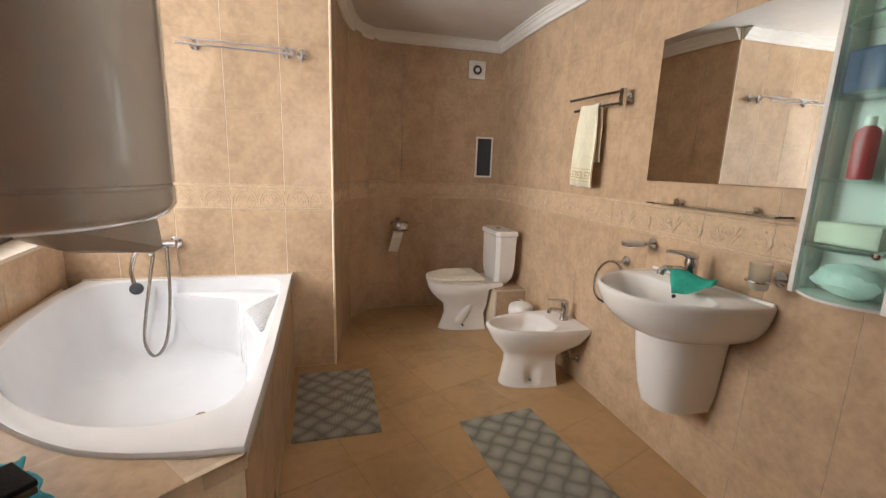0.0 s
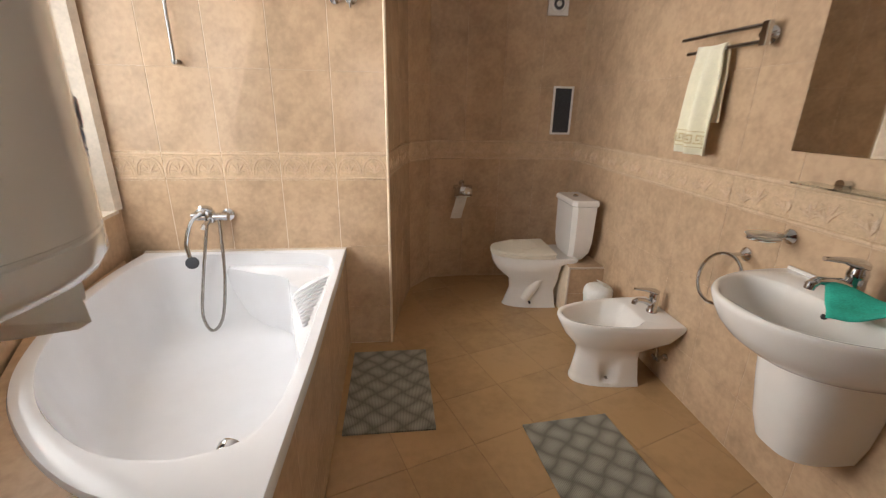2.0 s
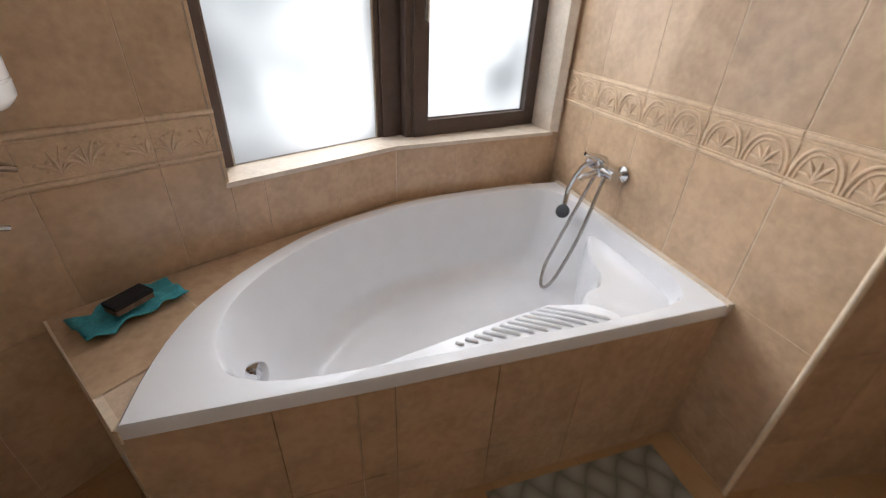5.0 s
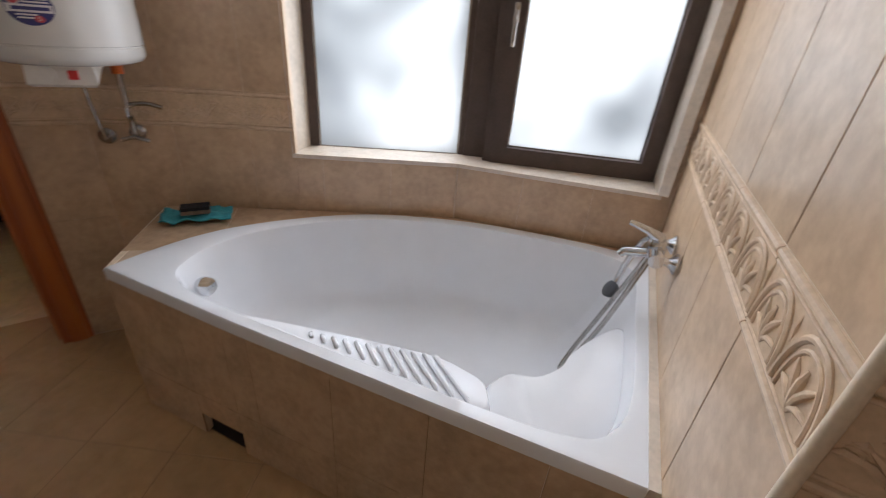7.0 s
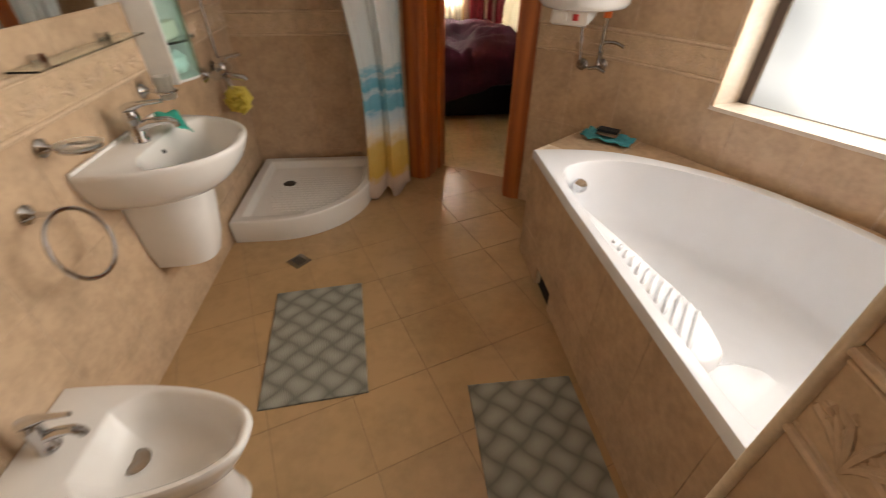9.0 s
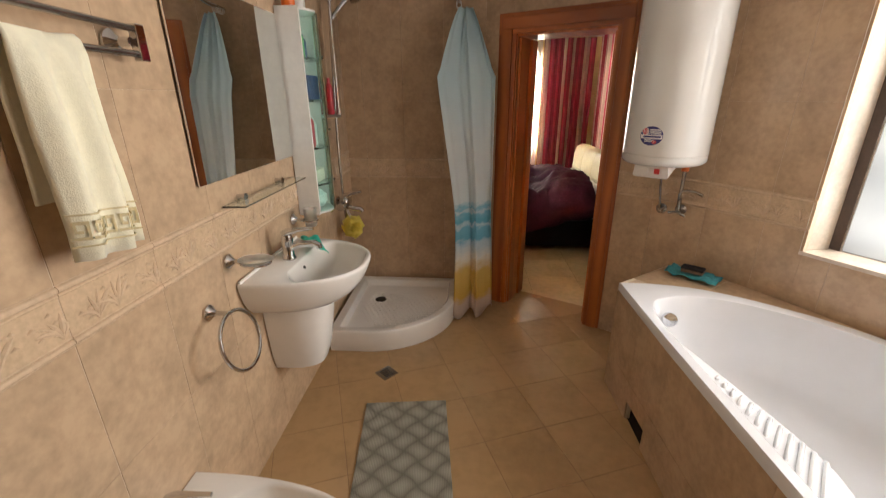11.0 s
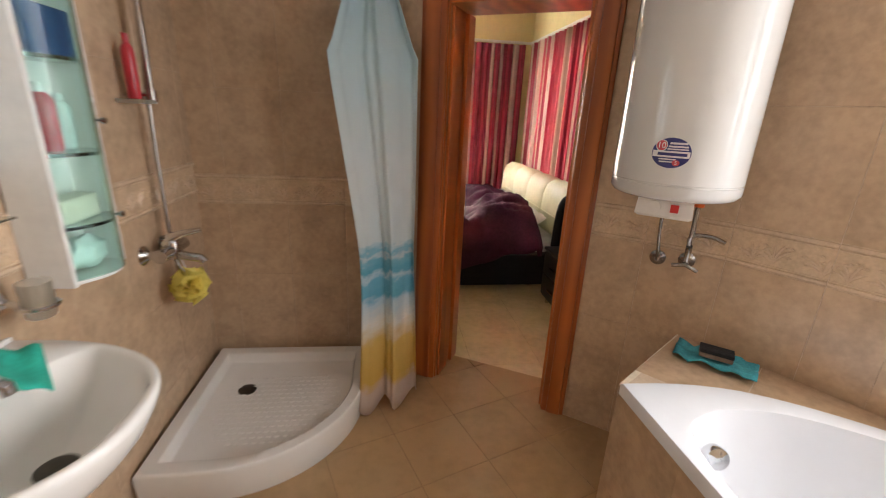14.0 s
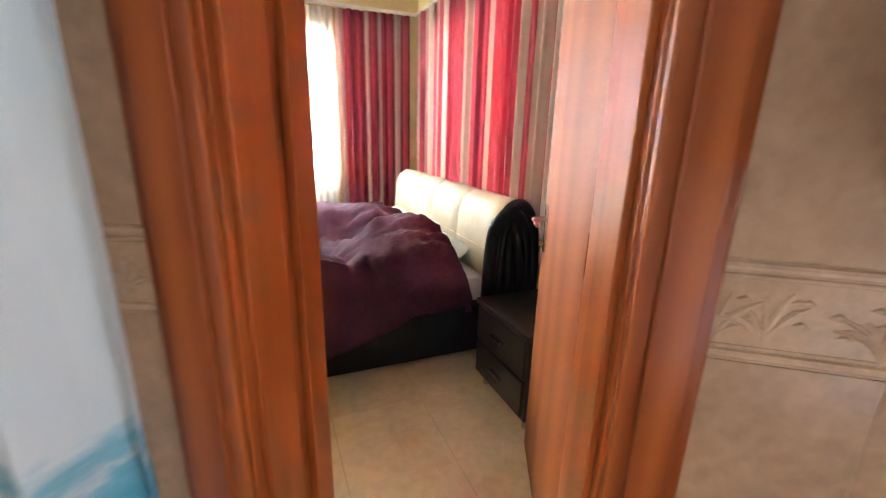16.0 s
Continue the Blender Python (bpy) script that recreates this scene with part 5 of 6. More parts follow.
bm = bmesh.new()
rings = [[(x, y, z) for x, y in quadrant(k)] for k, z in ((0.985, 0.0), (0.99, 0.01), (1.0, 0.14), (0.995, 0.15), (0.985, 0.155), (0.87, 0.155), (0.85, 0.148), (0.83, 0.11), (0.80, 0.10), (0.3, 0.095), (0.02, 0.094))]
loft(bm, rings)
part("basin", bm, CERAMIC, tray, smooth=40)
bm = bmesh.new()
for i in range(17):
    for j in range(15):
        x, y = -0.16 - i * 0.036 + (0.018 if j % 2 else 0), 0.24 + j * 0.034
        if (x + 0.42) ** 2 / 0.31 ** 2 + (y - 0.45) ** 2 / 0.33 ** 2 < 1:
            loft(bm, [ring(0.013, 0.097, 6, x, y, 1, 0.5), ring(0.010, 0.101, 6, x, y, 1, 0.5)], (False, True))
tagged(part("grip_pattern", bm, CERAMIC, tray, "raised anti-slip dashes"), kind="stuff")
bm = bmesh.new()
lathe(bm, [(0.045, 0), (0.045, 0.005), (0.03, 0.008), (0.004, 0.007)], 24)
part("waste", bm, BRONZE, tray, "dull metal waste cover", smooth=40, at=pose(-0.235, 0.33, 0.094))

shmix = wall_mixer("shower_mixer", pose(2.418, 1.95, 0.915, 0, 0, -90) @ Matrix.Diagonal((1.15, 1.25, 1.2, 1)), "chrome shower mixer on the wall", 0.14)
bm = bmesh.new()
tube(bm, smooth_path([(0.03, -0.06, -0.02), (0.05, -0.05, -0.10), (0.04, -0.045, 0.02), (0.045, -0.04, 0.3), (0.05, -0.045, 0.62), (0.04, -0.06, 1.0), (0.03, -0.075, 1.24)], 7), 0.007, 8)
part("hose", bm, DARK_CHROME, shmix, "grey metal shower hose", smooth=60)
srail = thing("shower_rail", pose(2.418, 1.93, 0), "chrome shower rail with hand shower", "shower rail")
bm = bmesh.new()
tube(bm, [(-0.085, 0, 1.50), (-0.085, 0, 2.2)], 0.0115, 12)
part("rail", bm, CHROME, srail, smooth=40)
for z in (1.53, 2.19):
    bm = bmesh.new()
    tube(bm, [(0, 0, z), (-0.085, 0, z)], 0.014, 12)
    tube(bm, [(-0.085, 0, z - 0.022), (-0.085, 0, z + 0.022)], 0.019, 12)
    part("bracket", bm, CHROME, srail, smooth=40)
bm = bmesh.new()
tube(bm, smooth_path([(-0.09, -0.01, 2.07), (-0.12, -0.03, 2.12), (-0.17, -0.06, 2.18), (-0.215, -0.09, 2.21)], 4), 0.013, 10)
part("hand_shower", bm, CHROME, srail, smooth=40)
bm = bmesh.new()
lathe(bm, [(0.012, 0.03), (0.04, 0.02), (0.046, 0.004), (0.04, 0.0), (0.005, 0.0)], 20)
part("shower_head", bm, DARK_CHROME, srail, smooth=40, at=pose(-0.235, -0.10, 2.19, 0, 25, 0))
part("soap_basket", boxed(-0.10, -0.01, 0.0, 0.10, 1.50, 1.515, 0.003), FROST_GLASS, srail)
bottle("shower_gel", 2.365, 1.985, 1.516, 0.022, 0.22, BOTTLE_RED, "red and clear shower gel bottle on the shower rail", cap=BOTTLE_RED)

bm = bmesh.new()
random.seed(4)
for q in range(9):
    # one ruffled sheet of net: a wavy disc bent into the ball
    tilt = Matrix.Rotation(random.uniform(0, 6.3), 4, Vector((random.uniform(-1, 1), random.uniform(-1, 1), random.uniform(-1, 1))).normalized())
    rows = []
    for r in (0.008, 0.03, 0.054, 0.078 + 0.012 * math.sin(q * 2.1)):
        rows.append([tilt @ Vector((r * math.cos(a), 1.1 * r * math.sin(a), 0.022 * (r / 0.066) ** 1.5 * (math.sin(7 * a + q) + 0.6 * math.sin(12 * a + 2 * q)))) for a in [2 * math.pi * k / 48 for k in range(48)]])
    loft(bm, rows, (False, False))
YELLOW_NET = cloth_stripes("yellow_bath_pouf_net", [(0.0, (0.95, 0.84, 0.22)), (1.0, (0.95, 0.84, 0.22))], 0, 1.0, 0.5)
pouf = thing("bath_pouf", pose(2.30, 1.93, 0.745) @ Matrix.Scale(0.86, 4), "yellow net bath pouf hanging from the mixer", "bath pouf")
net = part("net", bm, YELLOW_NET, pouf, smooth=80)
net.modifiers.new("thick", "SOLIDIFY").thickness = 0.0015
bm = bmesh.new()
tube(bm, smooth_path([(0.0, 0, 0.05), (0.03, 0.02, 0.12), (0.045, 0.0, 0.165), (0.03, -0.02, 0.12), (0, 0, 0.05)], 4), 0.003, 6)
part("cord", bm, WHITE_PLASTIC, pouf, smooth=60)

crail = thing("curtain_rail", pose(0, 0, 0), "curved chrome shower curtain rail", "curtain rail")
bm = bmesh.new()
rail_pts = [(2.40, 2.24, 2.215), (2.1, 2.25, 2.215), (1.95, 2.22, 2.215), (1.78, 2.10, 2.215), (1.64, 1.92, 2.215), (1.57, 1.72, 2.215), (1.555, 1.49, 2.215)]
tube(bm, smooth_path(rail_pts, 5), 0.0125, 10)
part("rail", bm, CHROME, crail, smooth=60)

SHOWER_CLOTH = cloth_stripes("sea_print_curtain", [(0.0, (0.60, 0.46, 0.38)), (0.07, (0.64, 0.50, 0.40)), (0.10, (0.66, 0.42, 0.08)), (0.185, (0.72, 0.50, 0.13)), (0.235, (0.84, 0.82, 0.76)), (0.285, (0.55, 0.70, 0.78)),
                                                  (0.30, (0.16, 0.48, 0.64)), (0.335, (0.22, 0.55, 0.70)), (0.348, (0.66, 0.78, 0.83)), (0.36, (0.14, 0.46, 0.62)), (0.385, (0.24, 0.56, 0.70)), (0.395, (0.66, 0.76, 0.81)), (0.407, (0.26, 0.58, 0.71)), (0.43, (0.78, 0.86, 0.89)),
                                                  (0.60, (0.82, 0.88, 0.90)), (0.80, (0.68, 0.84, 0.90)), (1.0, (0.60, 0.80, 0.87))], 1, 1.0, 0.25, 0.055)


def hanging(name, plan, z0, z1, material, label, category, rows=16, thickness=0.002, squeeze=None):
    """Cloth that hangs from z1 to z0 along a plan line; squeeze(v, i, n) moves the plan with height. UV: along, up."""
    bm = bmesh.new()
    uv = bm.loops.layers.uv.new("UVMap")
    n = len(plan)
    grid = []
    for k in range(rows + 1):
        v = k / rows
        row = []
        for i, p in enumerate(plan):
            q = squeeze(v, i / (n - 1), p) if squeeze else (*p, z0 + (z1 - z0) * v)
            row.append(bm.verts.new(q))
        grid.append(row)
    for k in range(rows):
        for i in range(n - 1):
            f = bm.faces.new((grid[k][i], grid[k][i + 1], grid[k + 1][i + 1], grid[k + 1][i]))
            for loop, (a, b) in zip(f.loops, ((i, k), (i + 1, k), (i + 1, k + 1), (i, k + 1))):
                loop[uv].uv = (a / (n - 1), b / rows)
    ob = part(name, bm, material, smooth=80)
    if thickness:
        ob.modifiers.new("thick", "SOLIDIFY").thickness = thickness
    return tagged(ob, label, category)


def shower_curtain_shape(v, u, p):
    """Gathered bundle: narrow at its hooks, widest at three quarters, loose at the foot."""
    if v > 0.80:
        width = 0.10 + 0.32 * ((1 - v) / 0.20) ** 0.8
    else:
        width = 0.44 - 0.14 * min(1, (0.80 - v) / 0.42) + 0.03 * max(0, 0.30 - v) / 0.30
    fold = 0.038 * math.sin(u * 12.5 + 0.9 * v) * (0.7 + 0.3 * (1 - v)) + 0.010 * math.sin(u * 31 + 3 * v)
    z = 0.012 + 2.168 * v + (0.07 * (0.5 + 0.5 * math.sin(u * 12.5 + 2.4)) * (1 - v / 0.12) if v < 0.12 else 0)
    x = 1.455 + (u - 0.5) * width * -0.90 + fold * 0.35 + 0.05 * (v - 0.5) - 0.02 * math.sin(v * 5)
    y = 1.72 + (u - 0.5) * width * -0.30 + fold * 0.9 - 0.14 * max(0, v - 0.75) / 0.25 + 0.17 * (max(0, 0.34 - v) / 0.34) ** 1.4
    return x, y, z


hanging("shower_curtain", [(0, 0)] * 60, 0.05, 2.18, SHOWER_CLOTH, "pale blue shower curtain with sea and sand print, gathered up", "shower curtain", 40, 0.0015, shower_curtain_shape)
for i in range(5):
    bm = bmesh.new()
    y = 1.52 + i * 0.022
    tube(bm, [(1.553 + 0.018 * math.cos(a), y, 2.20 + 0.022 * math.sin(a)) for a in [2 * math.pi * k / 14 for k in range(15)]], 0.0022, 6)
    tagged(part("curtain_ring", bm, WHITE_PLASTIC, crail, smooth=60))

# ---- water heater ----
HX, HY, HR = 0.398, 2.354, 0.2145
H_FACE = math.degrees(math.atan2(0.75, 0.66))
heater = thing("water_heater", pose(HX, HY, 0, 0, 0, H_FACE), "tall white enamelled electric water heater hung on the wall", "water heater")
bm = bmesh.new()
lathe(bm, [(0.13, 1.266), (0.188, 1.268), (0.204, 1.276), (HR, 1.292), (HR, 1.318), (HR - 0.003, 1.320), (HR - 0.003, 1.324), (HR, 1.326), (HR, 2.27), (HR - 0.003, 2.272), (HR - 0.003, 2.276), (HR, 2.278), (HR - 0.004, 2.31), (0.192, 2.335), (0.145, 2.345)], 64)
part("tank", bm, ENAMEL, heater, smooth=35)
part("bracket", boxed(-0.245, -0.2, -0.14, 0.14, 2.08, 2.13, 0.004), WHITE_PLASTIC, heater)
bm = bmesh.new()
loft(bm, [[(0.160, y, 1.275) for y in (-0.085, 0.085)] + [(-0.02, y, 1.275) for y in (0.085, -0.085)],
          [(0.164, y, 1.212) for y in (-0.09, 0.09)] + [(0.03, y, 1.225) for y in (0.07, -0.07)],
          [(0.152, y, 1.203) for y in (-0.08, 0.08)] + [(0.06, y, 1.215) for y in (0.06, -0.06)]])
ctrl = part("control_box", bm, WHITE_PLASTIC, heater, "white plastic control housing")
bm = bmesh.new()
tube(bm, [(0.158, -0.03, 1.241), (0.173, -0.03, 1.241)], 0.021, 18)
part("dial", bm, WHITE_PLASTIC, ctrl, "white thermostat dial", smooth=40)
part("switch", boxed(0.158, 0.170, 0.02, 0.045, 1.228, 1.255, 0.002), RED, ctrl, "red rocker switch")


def curved_disc(w, h, az, zc, r, n=28):
    """An oval laid on the tank: w along the round, az its direction in degrees."""
    bm = bmesh.new()
    c = [(w / 2 * k * math.cos(2 * math.pi * i / n), h / 2 * k * math.sin(2 * math.pi * i / n)) for k in (1.0, 0.6, 0.25) for i in range(n)]
    rows = [c[j * n:(j + 1) * n] for j in range(3)]

    def on(p, rr):
        a = radians(az) + p[0] / HR
        return rr * math.cos(a), rr * math.sin(a), zc + p[1]
    loft(bm, [[on(p, r - 0.001) for p in rows[0]]] + [[on(p, r + 0.0006) for p in q] for q in rows], (False, True))
    return bm


def curved_bar(w, h, az, zc, off, r):
    bm = bmesh.new()
    n = 8
    pts = [radians(az) + (off + w * (i / n - 0.5)) / HR for i in range(n + 1)]
    lo = [[(rr * math.cos(a), rr * math.sin(a), z) for a in pts] for rr, z in ((r, zc - h / 2), (r + 0.0006, zc - h / 2), (r + 0.0006, zc + h / 2), (r, zc + h / 2))]
    loft(bm, lo, (False, False), closed=False)
    return bm


LAB_AZ, LAB_Z = -2, 1.425
sticker = part("sticker", curved_disc(0.115, 0.095, LAB_AZ, LAB_Z, HR), NAVY, heater, "oval navy warranty sticker with white and red print", smooth=60)
part("band", curved_bar(0.108, 0.020, LAB_AZ, LAB_Z - 0.004, 0, HR + 0.0008), STICKER_WHITE, sticker)
for w, h, off, dz, m_ in ((0.05, 0.006, 0.018, 0.030, STICKER_WHITE), (0.056, 0.005, 0.018, 0.020, STICKER_WHITE), (0.06, 0.004, 0.018, 0.012, STICKER_WHITE), (0.085, 0.009, 0.004, -0.004, NAVY),
                         (0.05, 0.004, -0.008, -0.020, STICKER_WHITE), (0.045, 0.004, -0.008, -0.028, STICKER_WHITE)):
    part("print_line", curved_bar(w, h, LAB_AZ, LAB_Z + dz, off, HR + 0.0016), m_, sticker)
part("print_seal", curved_disc(0.034, 0.036, LAB_AZ - 8, LAB_Z + 0.022, HR + 0.0018), STICKER_WHITE, sticker)
part("print_seal", curved_disc(0.030, 0.031, LAB_AZ - 8, LAB_Z + 0.022, HR + 0.0026), STICKER_RED, sticker)
part("print_seal", curved_disc(0.022, 0.018, LAB_AZ + 5, LAB_Z - 0.030, HR + 0.0018), STICKER_RED, sticker)
def numerals(text, size, az, zc, r):
    """Printed numerals laid on the round of the tank."""
    cu = bpy.data.curves.new("numerals", "FONT")
    cu.body, cu.size, cu.align_x, cu.align_y = text, size, "CENTER", "CENTER"
    tmp = bpy.data.objects.new("numerals", cu)
    me = bpy.data.meshes.new_from_object(tmp)
    bpy.data.objects.remove(tmp)
    bm = bmesh.new()
    bm.from_mesh(me)
    for v in bm.verts:
        a = radians(az) + v.co.x / HR
        v.co = Vector((r * math.cos(a), r * math.sin(a), zc + v.co.y))
    return bm


part("print_number", numerals("10", 0.026, LAB_AZ - 8, LAB_Z + 0.022, HR + 0.0034), STICKER_WHITE, sticker, "white printed 10")
part("print_number", numerals("5", 0.015, LAB_AZ + 5, LAB_Z - 0.030, HR + 0.0026), STICKER_WHITE, sticker, "white printed 5")
badge = part("badge", curved_bar(0.07, 0.050, LAB_AZ - 4, 2.10, 0, HR + 0.0006), WHITE_PLASTIC, heater, "small white name plate")
part("print_line", curved_bar(0.035, 0.006, LAB_AZ - 4, 2.098, 0.005, HR + 0.0014), RED, badge)
part("print_line", curved_bar(0.004, 0.050, LAB_AZ - 4, 2.10, -0.035, HR + 0.0014), FROSTED_PLASTIC, badge)

pipes = thing("heater_pipes", pose(0, 0, 0), "chrome stop valve and connecting pipes below the water heater", "pipes")
WN = Vector((0.66, 0.75, 0))
VA, VB = Vector((0.285, 2.20, 0.968)), Vector((0.205, 2.272, 0.98))
turn = pose(0, 0, 0, 0, 0, H_FACE + 180)
for c, nm in ((VA, "rosette"), (VB, "rosette")):
    bm = bmesh.new()
    rosette(bm, 0, 0, 0, 0.032)
    part(nm, bm, DARK_CHROME, pipes, smooth=40, at=Matrix.Translation(c) @ turn)
bm = bmesh.new()
tube(bm, smooth_path([VA + WN * 0.03, VA + WN * 0.05 + Vector((0, 0, 0.04)), VA + WN * 0.06 + Vector((0.01, 0.0, 0.14)), VA + WN * 0.08 + Vector((0.01, 0, 0.24))], 4), 0.007, 8)
part("cable", bm, DARK_CHROME, pipes, "grey flexible conduit", smooth=60)
bm = bmesh.new()
tube(bm, [VB + WN * 0.03, VB + WN * 0.07], 0.013, 10)
tube(bm, [VB + WN * 0.06, VB + WN * 0.06 + Vector((0, 0, 0.06)), VB + WN * 0.07 + Vector((0, 0, 0.075))], 0.012, 10)
tube(bm, smooth_path([VB + WN * 0.06 + Vector((0, 0, 0.06)), VB + WN * 0.065 + Vector((0.0, 0, 0.115)), VB + WN * 0.07 + Vector((-0.05, 0.04, 0.125)), VB + WN * 0.075 + Vector((-0.09, 0.07, 0.11))], 4), 0.009, 8)
tube(bm, [VB + WN * 0.065 + Vector((0, 0, 0.11)), VB + WN * 0.07 + Vector((0, 0, 0.25))], 0.010, 8)
part("stop_valve", bm, DARK_CHROME, pipes, smooth=40)
bm = bmesh.new()
tube(bm, [VB + WN * 0.075 + Vector((-0.035, 0.03, -0.02)), VB + WN * 0.08, VB + WN * 0.075 + Vector((0.035, -0.03, -0.012))], 0.008, 8)
part("valve_wheel", bm, DARK_CHROME, pipes, "dull metal valve handle", smooth=40)
bm = bmesh.new()
tube(bm, [VB + WN * 0.07 + Vector((0, 0, 0.235)), VB + WN * 0.07 + Vector((0, 0, 0.27))], 0.02, 12)
part("coupling", bm, ORANGE, pipes, "orange plastic coupling", smooth=40)

# ---- loose things on floor and deck ----
def rag(name, m, w, d, material, label, seed):
    bm = bmesh.new()
    rows = []
    for i in range(15):
        rows.append([((i / 14 - 0.5) * w, (j / 9 - 0.5) * d + 0.01 * math.sin(i * 1.1 + seed), 0.014 + 0.016 * abs(math.sin(i * 0.7 + seed) * math.cos(j * 0.6)) + 0.014 * abs(noise.noise(Vector((i * 0.35, j * 0.5, seed))))) for j in range(10)])
    loft(bm, rows, (False, False), closed=False)
    ob = part(name, bm, material, smooth=70, at=m)
    ob.modifiers.new("thick", "SOLIDIFY").thickness = 0.006
    return tagged(ob, label, "cloth")


rag("cleaning_rag", pose(0.20, 2.525, 0.648, 0, 0, -46), 0.27, 0.125, TEAL, "crumpled teal microfibre cloth on the bath deck", 1.7)
sp = thing("sponge", pose(0.21, 2.535, 0.684, 0, 0, -40), "black and brown scrubbing sponge lying on the teal cloth", "sponge")
part("pad", boxed(-0.055, 0.055, -0.03, 0.03, 0.0, 0.018, 0.005), mat("brown_sponge", (0.18, 0.13, 0.09), 0.95, vary=0.3, scale=60, bump=0.6), sp)
part("scourer", boxed(-0.056, 0.056, -0.031, 0.031, 0.018, 0.032, 0.004), SPONGE, sp)


def mat_material():
    """Woven bath mat: ribs along its length and a lattice of darker wavy lines."""
    m = bpy.data.materials.new("grey_green_bath_mat")
    m.use_nodes = True
    nt = m.node_tree
    b = nt.nodes["Principled BSDF"]
    b.inputs["Roughness"].default_value = 0.85
    tc, sep = nt.nodes.new("ShaderNodeTexCoord"), nt.nodes.new("ShaderNodeSeparateXYZ")
    nt.links.new(tc.outputs["Object"], sep.inputs[0])

    def math_node(op, a, b_=None, c=None):
        n = nt.nodes.new("ShaderNodeMath")
        n.operation = op
        for i, v in enumerate((a, b_, c)):
            if v is None:
                continue
            if isinstance(v, (int, float)):
                n.inputs[i].default_value = v
            else:
                nt.links.new(v, n.inputs[i])
        return n.outputs[0]
    x, y = sep.outputs[0], sep.outputs[1]
    bend = math_node("MULTIPLY", math_node("SINE", math_node("MULTIPLY", y, 50.0)), 0.22)
    p = math_node("ADD", math_node("MULTIPLY", x, 22.0), math_node("ADD", math_node("MULTIPLY", y, 24.0), bend))
    q = math_node("SUBTRACT", math_node("MULTIPLY", x, 22.0), math_node("SUBTRACT", math_node("MULTIPLY", y, 24.0), bend))
    la = math_node("ABSOLUTE", math_node("SINE", p))
    lb = math_node("ABSOLUTE", math_node("SINE", q))
    lat = math_node("POWER", math_node("MULTIPLY", la, lb), 0.62)
    n1 = nt.nodes.new("ShaderNodeTexNoise")
    n1.inputs["Scale"].default_value, n1.inputs["Detail"].default_value = 14, 4
    nt.links.new(tc.outputs["Object"], n1.inputs["Vector"])
    v = math_node("ADD", math_node("MULTIPLY", lat, 0.8), math_node("MULTIPLY", n1.outputs["Fac"], 0.3))
    rib = math_node("ABSOLUTE", math_node("SINE", math_node("MULTIPLY", x, 420.0)))
    v2 = math_node("MULTIPLY", v, math_node("MULTIPLY_ADD", rib, 0.28, 0.72))
    ramp = nt.nodes.new("ShaderNodeValToRGB")
    ramp.color_ramp.elements[0].position, ramp.color_ramp.elements[0].color = 0.10, (0.15, 0.145, 0.118, 1)
    ramp.color_ramp.elements[1].position, ramp.color_ramp.elements[1].color = 0.95, (0.39, 0.375, 0.31, 1)
    nt.links.new(v2, ramp.inputs[0])
    nt.links.new(ramp.outputs[0], b.inputs["Base Color"])
    bp = nt.nodes.new("ShaderNodeBump")
    bp.inputs["Strength"].default_value, bp.inputs["Distance"].default_value = 0.6, 0.003
    nt.links.new(rib, bp.inputs["Height"])
    nt.links.new(bp.outputs[0], b.inputs["Normal"])
    return m


MAT = mat_material()
for m_, lab in ((pose(0.86, 3.905, 0, 0, 0, 1), "grey-green woven bath mat with diamond pattern beside the bath"), (pose(1.768, 3.225, 0, 0, 0, 6), "grey-green woven bath mat with diamond pattern by the basin")):
    w, d = 0.222, 0.352
    bm = bmesh.new()
    rows = []
    for z, k in ((0.0, 1.0), (0.007, 1.0), (0.009, 0.985)):
        rows.append([(w * k * sx * (1 if abs(sx) < 1 else 1), d * k * sy, z) for sx, sy in [(-1 + i / 6, -1) for i in range(12)] + [(1, -1 + i / 8) for i in range(16)] + [(1 - i / 6, 1) for i in range(12)] + [(-1, 1 - i / 8) for i in range(16)]])
    loft(bm, rows)
    tagged(part("bath_mat", bm, MAT, at=m_ @ pose(0, 0, 0.001)), lab, "bath mat", "bath mats")

drain = thing("floor_drain", pose(1.967, 2.615, -0.002, 0, 0, 48) @ Matrix.Diagonal((0.88, 0.88, 1, 1)), "square metal floor drain with slots", "floor drain")
part("plate", boxed(-0.06, 0.06, -0.06, 0.06, 0, 0.006, 0.001), DARK_CHROME, drain)
for i in range(5):
    part("slot", boxed(-0.035, 0.035, -0.036 + i * 0.018 - 0.005, -0.036 + i * 0.018 + 0.005, 0.0045, 0.0066), BLACK, drain)

# ---- alcove wall fittings ----
tp = thing("paper_holder", pose(1.452, 5.492, 0.835) @ Matrix.Diagonal((1.15, 1.0, 1.15, 1)), "chrome toilet paper holder with a hanging end of paper", "paper holder")
bm = bmesh.new()
rosette(bm, 0, 0, 0.03, 0.022, "y", -1)
tube(bm, [(0, -0.02, 0.03), (0, -0.07, 0.03)], 0.007, 8)
part("bracket", bm, CHROME, tp, smooth=40)
bm = bmesh.new()
rows = [[(x, -0.075 - 0.055 * math.cos(a), -0.03 + 0.055 * math.sin(a)) for x in (-0.065, 0.065)] for a in [math.pi * (-0.12 + 1.0 * i / 10) for i in range(11)]]
loft(bm, rows, (False, False), closed=False)
c = part("cover", bm, CHROME, tp, "chrome flap", smooth=60)
c.modifiers.new("thick", "SOLIDIFY").thickness = 0.002
bm = bmesh.new()
tube(bm, [(-0.055, -0.07, -0.03), (0.055, -0.07, -0.03)], 0.035, 20)
